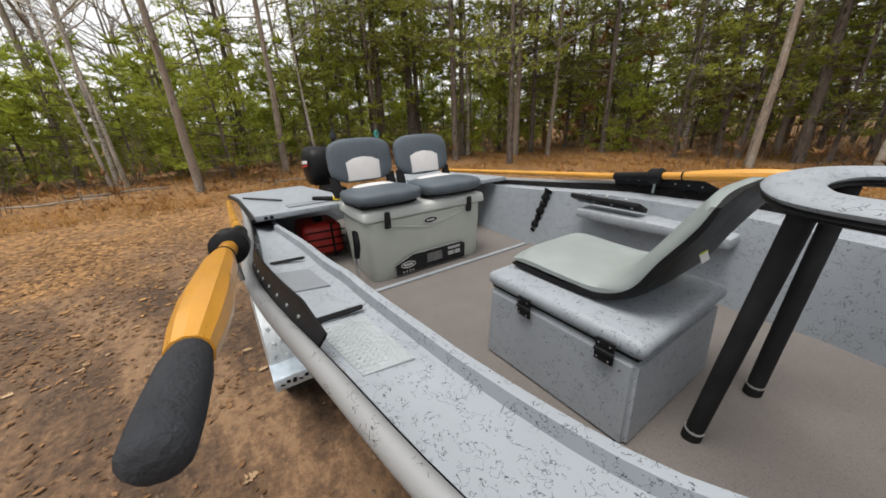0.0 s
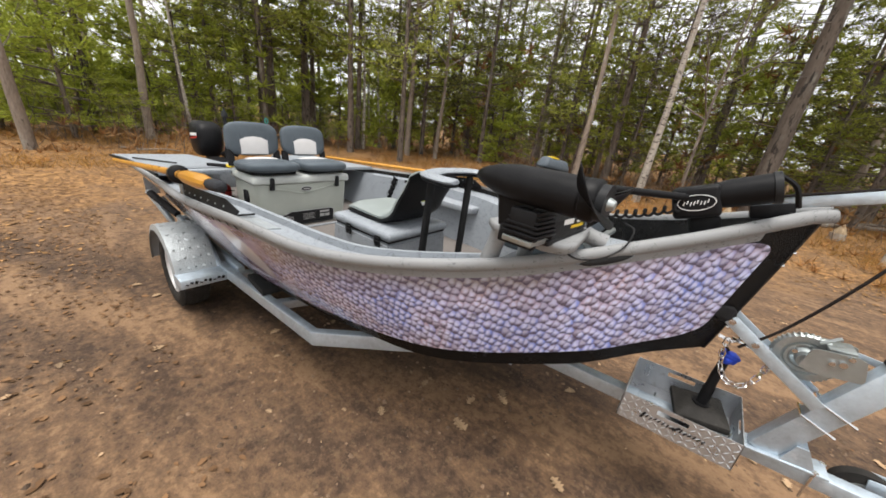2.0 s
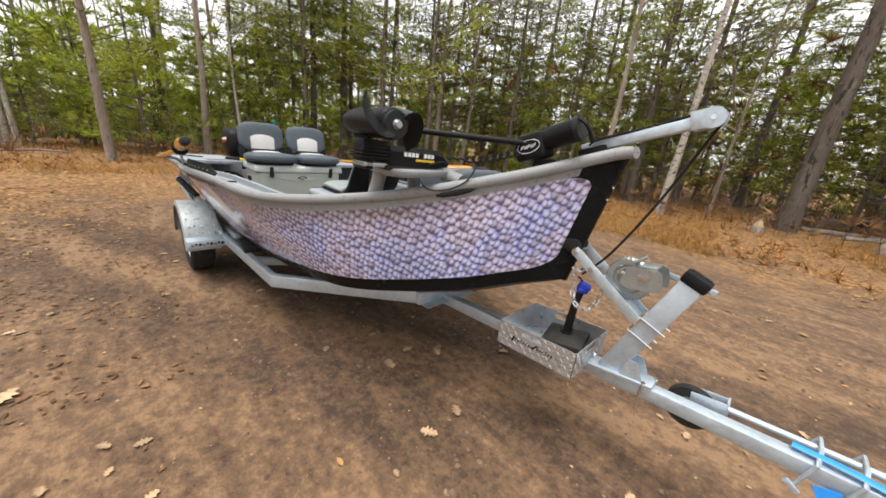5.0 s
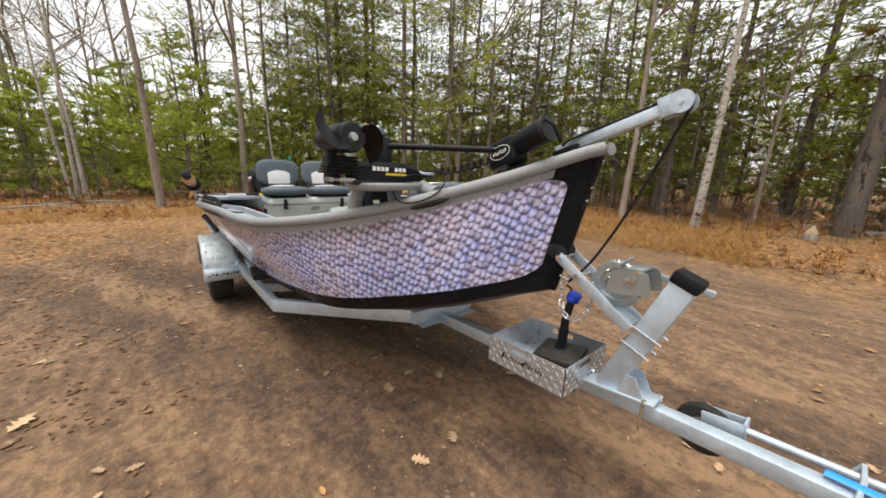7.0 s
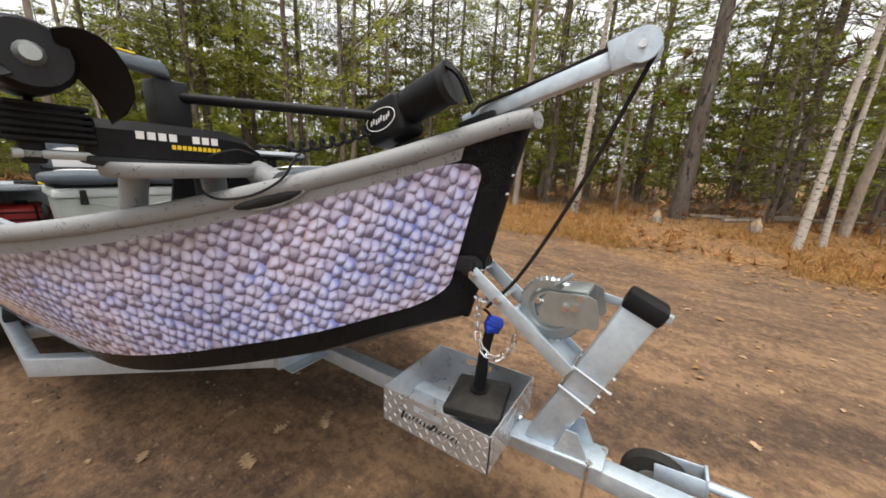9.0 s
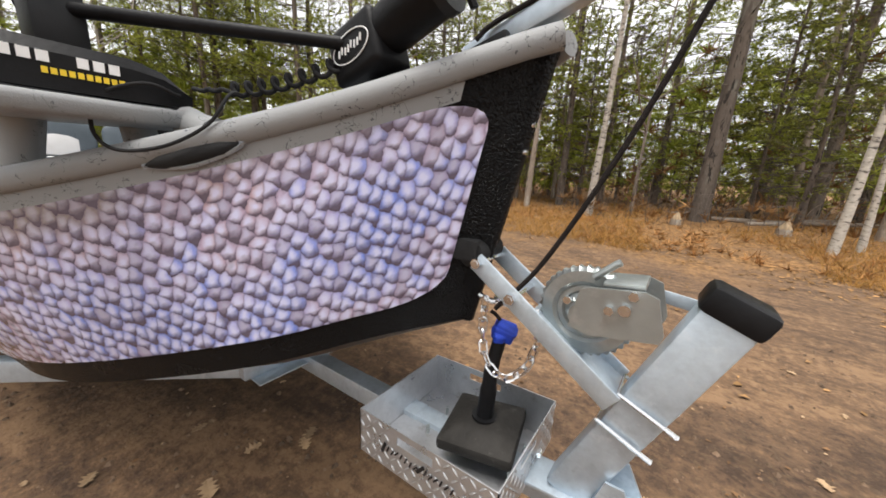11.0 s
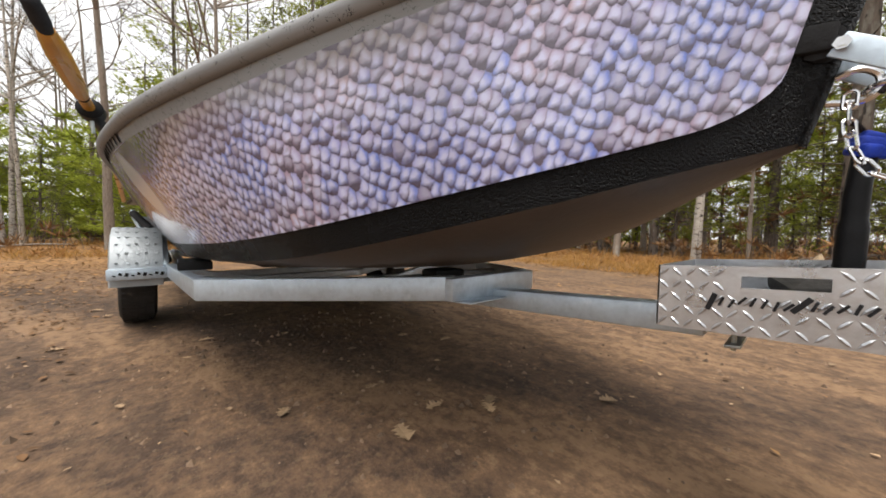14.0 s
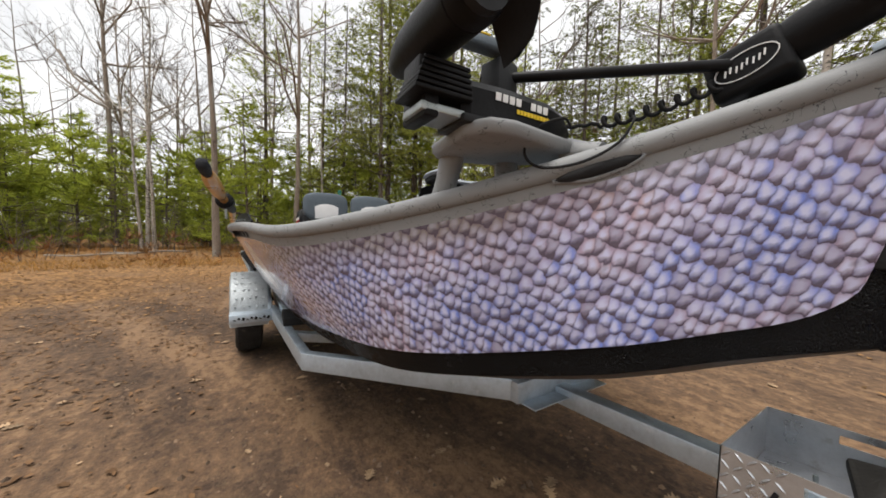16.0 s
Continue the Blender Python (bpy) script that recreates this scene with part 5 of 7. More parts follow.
block(bm, (1.485, -0.10, 0.985), (0.635, 0.59, 0.06), bevel=0.026, seg=4)
part("lid", smooth(bm), M["hull_grey_dense"], box_thing)
for x in (1.385, 1.70):
    bm = B()
    for z in (0.925, 0.968):
        block(bm, (x, -0.405, z), (0.058, 0.008, 0.032), bevel=0.002)
    tube(bm, [(x - 0.03, -0.409, 0.946), (x + 0.03, -0.409, 0.946)], 0.007, 8)
    hinge = part("hinge", smooth(bm), M["black"], box_thing, "black hinge")
    for dx in (-0.018, 0.018):
        for z in (0.922, 0.972):
            bm = B()
            tube(bm, [(x + dx, -0.408, z), (x + dx, -0.412, z)], 0.004, 6)
            part("screw", smooth(bm), M["chrome"], hinge)
row = thing("rowing_seat", (1.5, -0.06, 1.015), "moulded silver-grey rowing seat in a black shell on the box lid", "boat seat")


def seat_section(y, off, side_drop):
    """Profile of the bucket seat: front edge, seat, curve, back; off thickens it below and behind."""
    top = spline([(1.200, y, 1.072 - side_drop * 0.3), (1.245, y, 1.095), (1.385, y, 1.087), (1.525, y, 1.085), (1.620, y, 1.122), (1.685, y, 1.207), (1.760, y, 1.337 - side_drop), (1.810, y, 1.412 - side_drop)], 4)
    low = spline([(1.860, y, 1.415 - side_drop), (1.840, y, 1.347 - side_drop), (1.785, y, 1.217), (1.730, y, 1.102), (1.645, y, 1.037), (1.505, y, 1.027 - off), (1.335, y, 1.027 - off), (1.210, y, 1.042 - off)], 4)
    return top, low


for name, mt, grow, lab in (("shell", "black", 0.012, "black plastic seat shell"), ("pad", "seat_pad", 0.0, "silver-grey padded vinyl")):
    bm = B()
    sec = []
    for k in range(15):
        t = -1 + 2 * k / 14
        e = abs(t) ** 6
        y = -0.06 + t * (0.222 + grow * 0.5)
        top, low = seat_section(y, 0.02 if name == "shell" else 0.0, 0.03 * abs(t) ** 4)
        if name == "pad":
            mid = [a.lerp(b, 0.66) for a, b in zip(top, low[::-1])]
            ring = [a.lerp(b, 0.6 * e) for a, b in zip(top, mid)] + mid[::-1]
        else:
            mid = [a.lerp(b, 0.62) for a, b in zip(top, low[::-1])]
            ring = mid + [b.lerp(a, 0.4 * e) for a, b in zip(mid[::-1], low)]
        sec.append(ring)
    loft(bm, sec)
    part(name, smooth(bm, 60), M[mt], row, lab)
bm = B()
lm = Matrix.Translation((1.772, -0.07, 1.205)) @ Euler((radians(-25), 0, radians(90))).to_matrix().to_4x4()
block(bm, (0, 0, 0), (0.055, 0.003, 0.075), m=lm)
warn = part("warning_label", bm, M["white"], row, "lime and white warning label")
bm = B()
block(bm, (0, -0.002, 0.012), (0.052, 0.003, 0.048), m=lm)
part("label_top", bm, M["lime"], warn)
# leaning brace
brace = thing("leaning_brace", (1.95, -0.03, 0.65), "padded grey leg brace on black padded posts", "leg brace")
bm = B()
U = spline([(2.230, -0.335, 1.423), (2.115, -0.335, 1.423), (1.985, -0.275, 1.423), (1.920, -0.085, 1.425), (1.955, 0.115, 1.425), (2.045, 0.195, 1.424), (2.155, 0.205, 1.423)], 6)
rr = [0.035] + [0.055] * (len(U) - 2) + [0.035]
tube(bm, U, rr, 14, flat=0.34)
part("brace_pad", smooth(bm, 60), M["hull_grey_dense"], brace, "flecked grey U-shaped pad")
bm = B()
tube(bm, [p - Vector((0, 0, 0.018)) for p in U], [0.03] + [0.05] * (len(U) - 2) + [0.03], 12, flat=0.3)
part("pad_base", smooth(bm, 60), M["black"], brace)
for a, b in (((1.90, -0.20, floor_z(1.90)), (1.975, -0.235, 1.395)), ((1.95, 0.157, floor_z(1.95)), (1.985, 0.14, 1.395))):
    bm = B()
    a, b = Vector(a), Vector(b)
    tube(bm, [a.lerp(b, 0.06), b], 0.024, 12)
    tube(bm, [a, a.lerp(b, 0.05)], 0.026, 12)
    post = part("brace_post", smooth(bm), M["black_matte"], brace)
    bm = B()
    tube(bm, [a.lerp(b, 0.05), a.lerp(b, 0.06)], 0.0255, 12)
    part("post_ring", smooth(bm), M["silver"], post)
# folded bow seat
bow_seat = thing("folded_bow_seat", (2.66, -0.05, 1.12), "dark slate folding bow seat, folded flat, with a white oval mark", "boat seat")
bm = B()
cushion(bm, (2.70, -0.06, 1.205), (0.44, 0.44, 0.12), (0, -6, 0), 0.25, 8, 5.5)
part("seat_cushion", smooth(bm, 70), M["vinyl_dark"], bow_seat)
bm = B()
cushion(bm, (2.72, -0.07, 1.31), (0.40, 0.40, 0.12), (0, -10, 0), 0.15, 8, 5.5)
fb = part("folded_back", smooth(bm, 70), M["vinyl"], bow_seat)
bm = B()
ov = [Vector((2.68 + 0.075 * math.cos(a), -0.10 + 0.13 * math.sin(a), 1.378 + 0.1763 * (0.075 * math.cos(a) - 0.03))) for a in (2 * math.pi * k / 28 for k in range(28))]
tube(bm, ov, 0.0025, 5, closed=True)
for k in range(7):
    block(bm, (2.68 + 0.01 * math.sin(k), -0.10 + 0.03 * (k - 3), 1.378), (0.035, 0.006, 0.004), (0, -10, 25), 0)
part("oval_mark", bm, M["silver"], fb, "white oval mark with plain strokes")
bm = B()
block(bm, (2.70, -0.06, 1.14), (0.25, 0.25, 0.03), bevel=0.006)
tube(bm, [(2.9, -0.2, 1.26), (2.93, -0.2, 1.28), (2.93, 0.15, 1.28)], 0.016, 8)
part("seat_mount", smooth(bm), M["zinc"], bow_seat)


# ---- bow trolling motor, stowed ----
motor = thing("trolling_motor", (3.0, -0.7, 1.42), "black electric trolling motor stowed on its bow mount", "trolling motor")
ax = Vector((1.0, -0.03, -0.02)).normalized()
c = Vector((2.910, -0.826, 1.562))
bm = B()
st = [(-0.215, 0.003), (-0.207, 0.013), (-0.18, 0.026), (-0.14, 0.037), (-0.08, 0.045), (0.0, 0.047), (0.14, 0.047), (0.142, 0.045), (0.147, 0.045), (0.149, 0.048), (0.185, 0.048), (0.195, 0.04)]
tube(bm, [c + ax * s * (1.07 if s < 0 else 0.8) for s, _ in st], [r * 1.18 for _, r in st], 24)
lower = part("lower_unit", smooth(bm, 50), M["black"], motor, "black torpedo-shaped motor housing")
bm = B()
tube(bm, [c + ax * 0.154, c + ax * 0.176], 0.048, 20)
part("end_ring", smooth(bm), M["charcoal"], lower)
bm = B()
tube(bm, [c + ax * 0.172, c + ax * 0.192], [0.02, 0.012], 12)
part("prop_nut", smooth(bm), M["zinc"], lower)
up0 = Vector((0, 0, 1))
sd = ax.cross(up0).normalized()
for ang in (158, 338):
    # broad swept blades, rolled back at the tip
    bm = B()
    rows = []
    for t in (0, 0.15, 0.3, 0.45, 0.6, 0.75, 0.9, 1.0):
        q = radians(ang + 55 * t)
        d = up0 * math.sin(q) + sd * math.cos(q)
        w = ax.cross(d)
        wide = 0.024 + 0.042 * math.sin(math.pi * (0.2 + 0.7 * t))
        tw = radians(58 - 26 * t)
        e = w * math.cos(tw) + ax * math.sin(tw)
        nn = e.cross(d).normalized() * (0.0032 - 0.0018 * t)
        o = c + ax * (0.164 - 0.03 * t * t) + d * (0.036 + 0.092 * t)
        rows.append([o - e * wide + nn * 0.4, o + d * 0.006 + nn, o + e * wide + nn * 0.4, o + e * wide - nn * 0.4, o + d * 0.006 - nn, o - e * wide - nn * 0.4])
    loft(bm, rows)
    part("prop_blade", smooth(bm, 60), M["black"], lower)
bm = B()
f0 = c + ax * 0.0 - up0 * 0.050
vs = [f0 + ax * s + sd * 0.0 + Vector((0, 0, z)) for s, z in ((-0.14, 0.012), (-0.01, 0.0), (-0.055, -0.075), (-0.12, -0.088))]
loft(bm, [[v + sd * 0.006 for v in vs], [v - sd * 0.006 for v in vs]])
part("skeg", smooth(bm), M["black"], lower)
# drive housing under the shaft
hd = Vector((0.05, 1.0, -0.03)).normalized()
h0 = Vector((2.880, -0.735, 1.437))
hm = Matrix((hd, Vector((0, 0, 1)).cross(hd).normalized(), hd.cross(Vector((0, 0, 1)).cross(hd)).normalized())).transposed().to_4x4()
hm.translation = h0
bm = B()
sec = []
for s, w, lo_, hi_ in ((-0.03, 0.045, -0.03, 0.03), (-0.01, 0.058, -0.035, 0.042), (0.08, 0.062, -0.035, 0.046), (0.23, 0.060, -0.033, 0.046), (0.28, 0.052, -0.03, 0.034), (0.31, 0.038, -0.028, 0.012), (0.33, 0.03, -0.026, -0.005)):
    sec.append([hm @ Vector((s, y * w, z)) for y, z in ((-1, lo_), (1, lo_), (1.0, hi_ * 0.55), (0.75, hi_), (-0.75, hi_), (-1.0, hi_ * 0.55))])
loft(bm, sec)
housing = part("drive_housing", smooth(bm, 30), M["black"], motor, "black drive housing with white and yellow lettering bars")
bm = B()
block(bm, (0.13, 0, -0.045), (0.32, 0.125, 0.02), bevel=0.006, m=hm)
part("base_plate", smooth(bm), M["charcoal"], motor)
sgn = -1
for nm, mt, x0, n, wch, z, h in (("lettering_white", "white", 0.058, 8, 0.0200, 0.016, 0.017), ("lettering_yellow", "yellow", 0.118, 10, 0.0105, -0.005, 0.010)):
    for k in range(n):
        if nm == "lettering_white" and k == 4:
            continue
        bm = B()
        block(bm, (x0 + k * wch + (0.006 if k > 4 and nm == "lettering_white" else 0), sgn * 0.0635, z), (wch * 0.72, 0.002, h), m=hm)
        part("letter_bar", bm, M[mt], housing)
bm = B()
block(bm, (-0.080, -0.01, 0.022), (0.11, 0.085, 0.075), bevel=0.006, m=hm)
cradle = part("cradle", smooth(bm), M["black"], motor, "ribbed black plastic cradle")
for k in range(6):
    bm = B()
    block(bm, (-0.080 + 0.002 * k, -0.012, -0.01 + 0.013 * k), (0.135 - 0.005 * k, 0.115 - 0.005 * k, 0.0085), bevel=0.002, m=hm)
    part("rib", smooth(bm), M["black"], cradle)
for s_ in (-0.10, 0.045):
    bm = B()
    block(bm, (s_, 0.01, -0.03), (0.035, 0.12, 0.055), bevel=0.006, m=hm)
    part("hinge_block", smooth(bm), M["black"], motor)
bm = B()
block(bm, (-0.05, 0.0, -0.038), (0.15, 0.10, 0.018), bevel=0.003, m=hm)
part("mount_rail", smooth(bm), M["zinc"], motor)
bm = B()
block(bm, (2.835, -0.585, 1.535), (0.070, 0.078, 0.115), (0, 0, 8), 0.010)
part("shaft_collar", smooth(bm), M["charcoal"], motor)
bm = B()
block(bm, (2.850, -0.640, 1.618), (0.050, 0.135, 0.036), (-8, 0, -18), 0.012, 3, taper=(0.7, 0.75))
release = part("release_lever", smooth(bm), M["vinyl"], motor, "slate-grey release lever with a yellow spot")
bm = B()
block(bm, (2.850, -0.655, 1.638), (0.022, 0.034, 0.005), (-8, 0, -18), 0.002)
part("lever_spot", smooth(bm), M["yellow"], release, "small yellow spot")
s0, s1 = Vector((2.80, -0.62, 1.556)), Vector((3.225, -0.19, 1.548))
bm = B()
tube(bm, [s0, s1], 0.0135, 12)
part("shaft", smooth(bm), M["black"], motor)
coil = []
c0, c1 = hm @ Vector((0.34, 0.0, 0.02)), Vector((3.20, -0.215, 1.51))
for k in range(121):
    t = k / 120
    a = t * 2 * math.pi * 11
    r = 0.014 if 0.25 < t else 0.002
    coil.append(c0.lerp(c1, t) + Vector((0, 0, -0.02 * math.sin(math.pi * t))) + Vector((r * math.cos(a) * 0.5, r * math.cos(a) * 0.6, r * math.sin(a))))
bm = B()
tube(bm, coil, 0.0055, 6)
part("coiled_cable", smooth(bm, 80), M["black_matte"], motor)
loopw = thing("loose_wire", (3.000, -0.520, 1.300), "thin black wire looped over the bow gunwale", "wire")
bm = B()
tube(bm, spline([(2.960, -0.440, 1.420), (2.980, -0.500, 1.430), (2.940, -0.560, 1.400), (2.930, -0.575, 1.340), (2.970, -0.555, 1.305), (3.040, -0.500, 1.315), (3.090, -0.440, 1.360), (3.100, -0.400, 1.420), (3.060, -0.360, 1.430)], 6), 0.0035, 6)
part("wire", smooth(bm, 80), M["black_matte"], loopw)
# control head with its round cap
head = thing("motor_head", (3.27, -0.22, 1.44), "black motor head with a round cap and a white oval mark", "motor head")
kd = Vector((0.52, 0.01, 0.18)).normalized()
km = Matrix((kd, Vector((0, 0, 1)).cross(kd).normalized(), kd.cross(Vector((0, 0, 1)).cross(kd)).normalized())).transposed().to_4x4()
km.translation = Vector((3.235, -0.165, 1.535))
bm = B()
block(bm, (0, 0, 0), (0.145, 0.105, 0.115), bevel=0.016, seg=3, m=km)
hb = part("head_box", smooth(bm), M["black"], head)
bm = B()
ov = [km @ Vector((0.002 + 0.056 * math.cos(a), -0.0545, 0.028 * math.sin(a))) for a in (2 * math.pi * k / 24 for k in range(24))]
tube(bm, ov, 0.0014, 5, closed=True)
for k in range(8):
    block(bm, (-0.034 + 0.010 * k, -0.0545, 0.003 * math.sin(k * 2)), (0.003, 0.003, 0.014), (0, 20, 0), m=km)
part("oval_mark", bm, M["white"], hb, "white oval mark with plain strokes")
bm = B()
tube(bm, [km @ Vector((0.055, 0, 0.015)), km @ Vector((0.10, 0, 0.018)), km @ Vector((0.215, 0, 0.022))], [0.046, 0.050, 0.050], 22)
cap_ = part("round_cap", smooth(bm), M["black"], head)
bm = B()
tube(bm, [km @ Vector((0.205, 0, 0.022)), km @ Vector((0.225, 0, 0.022))], 0.054, 22)
part("cap_rim", smooth(bm), M["charcoal"], cap_)
bm = B()
tube(bm, spline([km @ Vector((0.215, -0.02, 0.068)), km @ Vector((0.255, -0.02, 0.02)), km @ Vector((0.262, 0, -0.05))], 4), 0.008, 6)
part("cap_strap", smooth(bm), M["black"], cap_)
bm = B()
block(bm, (3.28, -0.12, 1.455), (0.10, 0.07, 0.06), (0, -16, 10), 0.012)
part("head_rest", smooth(bm), M["black_matte"], head)


# ---- oars ----
def oar(pts, label):
    """Points: handle end, grip end, swell, collar, blade root."""
    a, b, c_, d, e = [Vector(p) for p in pts]
    o = thing("oar", d, label, "oar", "oars")
    bm = B()
    tube(bm, [a, a.lerp(b, 0.06), a.lerp(b, 0.3), a.lerp(b, 0.75), b], [0.015, 0.0225, 0.0245, 0.0245, 0.021], 16)
    part("grip", smooth(bm, 60), M["foam"], o, "black foam grip")
    bm = B()
    tube(bm, [b, b.lerp(c_, 0.12), b.lerp(c_, 0.3), b.lerp(c_, 0.75), c_], [0.024, 0.031, 0.036, 0.034, 0.024], 12)
    part("swell", smooth(bm, 25), M["oar"], o, "orange varnished loom")
    bm = B()
    tube(bm, [c_.lerp(d, 0.0), c_.lerp(d, 0.05)], 0.026, 12)
    part("band", smooth(bm), M["black"], o)
    bm = B()
    q = (d - c_).normalized()
    tube(bm, [d - q * 0.05, d - q * 0.035, d + q * 0.03, d + q * 0.045], [0.03, 0.05, 0.05, 0.032], 18)
    tube(bm, [d + q * 0.03, d + q * 0.30], 0.027, 14)
    part("collar", smooth(bm), M["black"], o, "black rubber collar and sleeve")
    bm = B()
    tube(bm, [c_, d], 0.023, 12)
    part("shaft", smooth(bm), M["oar"], o)
    bm = B()
    tube(bm, [d + q * 0.30, e], [0.022, 0.019], 12)
    part("lower_shaft", smooth(bm), M["oar"], o)
    return o


oar([(1.875, -1.302, 1.393), (1.715, -1.294, 1.372), (1.19, -1.262, 1.313), (1.03, -1.245, 1.292), (-1.5, -1.22, 1.0)], "orange oar with a black foam grip, lying along the starboard gunwale")
oar([(1.95, 1.10, 1.30), (1.75, 1.10, 1.285), (1.25, 1.11, 1.235), (1.08, 1.135, 1.215), (-1.6, 1.19, 1.03)], "orange oar with a black sleeve, lying along the port gunwale")
for side, x, z in ((-1, 1.03, 1.292), (1, 1.08, 1.215)):
    lock = thing("oarlock", (x, side * 1.17, 1.14), "bronze-grey oarlock holding an oar", "oarlock", "oarlocks")
    bm = B()
    yy = 1.245 if side < 0 else 1.135
    tube(bm, [(x, side * yy + 0.032 * math.cos(radians(a)), z + 0.036 * math.sin(radians(a))) for a in range(-220, 41, 20)], 0.006, 6)
    tube(bm, [(x, side * yy, z - 0.036), (x, side * (yy - 0.005), z - 0.11)], 0.008, 8)
    part("horn", smooth(bm), M["zinc"], lock)

# ---- the clearing and the woods ----
def ground_z(x, y):
    d = math.hypot(x - 1.5, y)
    h = 0.02 * (noise.noise((x * 0.5, y * 0.5, 3.1))) + 0.010 * noise.noise((x * 2.1, y * 2.1, 7.7))
    if -4.6 < x < 7.6 and -4.3 < y < 4.3:
        h += (0.007 * noise.noise((x * 6.5, y * 6.5, 2.2)) + 0.006 * abs(noise.noise((x * 13, y * 13, 4.4)))) * (0.4 + noise.noise((x * 0.9, y * 0.9, 8)) + 0.4)
    far = min(1.0, max(0.0, (d - 7) / 8))
    h += far * (0.12 + 0.18 * noise.noise((x * 0.12, y * 0.12, 1.3)))
    # wheel ruts along the track past the starboard side and across the bow
    for off in (-1.05, 1.05):
        h -= 0.018 * math.exp(-((y + 1.9 + 0.10 * x - off * 0.0 + (0.9 if off > 0 else -0.75)) / 0.16) ** 2) if -4 < x < 9 else 0
    return h * min(1.0, max(0.25, (math.hypot(x + 0.1, abs(y) - 1.02) - 0.15) / 0.5))


gv, gf, rows_ = [], [], []
axis_x = sorted(set([round(-4.5 + 0.06 * k, 3) for k in range(200)] + [-260, -150, -90, -60, -45, -36, -30, -25, -21, -18, -16, -14, -12.5, -11, -10, -9, -8, -7, -6, -5.2, 8, 9, 10, 12, 14, 17, 21, 26, 33, 45, 60, 90, 150, 260]))
axis_y = sorted(set([round(-4.2 + 0.06 * k, 3) for k in range(140)] + [-260, -150, -90, -60, -45, -33, -25, -19, -15, -12, -10, -8, -6.5, -5.5, -4.8, 4.6, 5.1, 5.7, 6.5, 7, 7.6, 8.2, 9, 10, 11, 12.5, 14, 16, 18, 21, 25, 30, 36, 45, 60, 90, 150, 260]))
for y in axis_y:
    for x in axis_x:
        gv.append((x, y, ground_z(x, y) if abs(x) < 100 and abs(y) < 100 else 0.2))
nx = len(axis_x)
for j in range(len(axis_y) - 1):
    for i in range(nx - 1):
        gf.append((j * nx + i, j * nx + i + 1, (j + 1) * nx + i + 1, (j + 1) * nx + i))

gm = mat("forest_dirt", (0.100, 0.056, 0.030), 0.95, scale=0.9, amount=0.25, fine=0.5, fine_scale=38, bump=1.0, bump_scale=30, rough_var=0,
         spots=[((0.075, 0.039, 0.021), 0.55, 0.53, 0.14), ((0.201, 0.122, 0.068), 0.8, 0.53, 0.14), ((0.172, 0.099, 0.048), 7, 0.52, 0.10), ((0.053, 0.027, 0.015), 5, 0.56, 0.08), ((0.036, 0.018, 0.010), 17, 0.60, 0.05), ((0.059, 0.031, 0.016), 42, 0.58, 0.05), ((0.249, 0.165, 0.098), 60, 0.62, 0.05), ((0.220, 0.141, 0.075), 27, 0.56, 0.06), ((0.040, 0.024, 0.014), 33, 0.59, 0.05)])
n_, l_ = gm.node_tree.nodes, gm.node_tree.links
bs = n_["Principled BSDF"]
old = bs.inputs["Base Color"].links[0].from_socket
# pale and dark bands across the dirt, slanting under the trailer
tc = n_.new("ShaderNodeTexCoord")


def ground_noise(scale, detail, rough, stretch=(1, 1, 1), turn=0.0, at=0.0):
    mp = n_.new("ShaderNodeMapping")
    mp.inputs["Rotation"].default_value, mp.inputs["Scale"].default_value, mp.inputs["Location"].default_value = (0, 0, radians(turn)), stretch, (at, at * 0.7, 0)
    l_.new(tc.outputs["Object"], mp.inputs["Vector"])
    t = n_.new("ShaderNodeTexNoise")
    t.inputs["Scale"].default_value, t.inputs["Detail"].default_value, t.inputs["Roughness"].default_value = scale, detail, rough
    l_.new(mp.outputs["Vector"], t.inputs["Vector"])
    return t.outputs["Fac"]


def gmath(op, a, b=0.0, clamp=False):
    x = n_.new("ShaderNodeMath")
    x.operation, x.use_clamp = op, clamp
    for i, v in enumerate((a, b)):
        if hasattr(v, "is_linked"):
            l_.new(v, x.inputs[i])
        else:
            x.inputs[i].default_value = v
    return x.outputs[0]


sp = n_.new("ShaderNodeSeparateXYZ")
l_.new(tc.outputs["Object"], sp.inputs[0])
across = gmath("ADD", gmath("SUBTRACT", sp.outputs["Y"], gmath("MULTIPLY", sp.outputs["X"], 0.52)), gmath("MULTIPLY", gmath("SUBTRACT", ground_noise(0.9, 4, 0.6), 0.5), 0.4))
band = n_.new("ShaderNodeValToRGB")
l_.new(gmath("MULTIPLY", gmath("ADD", across, 4.2), 1 / 5.0), band.inputs["Fac"])
br_ = band.color_ramp
br_.elements[0].position, br_.elements[0].color = 0.0, (0.5, 0.5, 0.5, 1)
br_.elements[1].position, br_.elements[1].color = 1.0, (0.55, 0.55, 0.55, 1)
for pos, v in ((0.16, 0.42), (0.27, 0.70), (0.33, 0.62), (0.40, 0.24), (0.46, 0.30), (0.525, 0.82), (0.565, 0.72), (0.62, 0.14), (0.67, 0.18), (0.74, 0.62), (0.82, 0.72)):
    e_ = br_.elements.new(pos)
    e_.color = (v, v, v, 1)
mottle = gmath("ADD", gmath("MULTIPLY", gmath("SUBTRACT", ground_noise(2.6, 9, 0.74, (0.55, 1.5, 1), -28), 0.5), 2.6), gmath("MULTIPLY", gmath("SUBTRACT", ground_noise(14, 6, 0.75, at=5.0), 0.5), 2.6))
tone = gmath("ADD", band.outputs["Color"], mottle, True)
ramp_ = n_.new("ShaderNodeValToRGB")
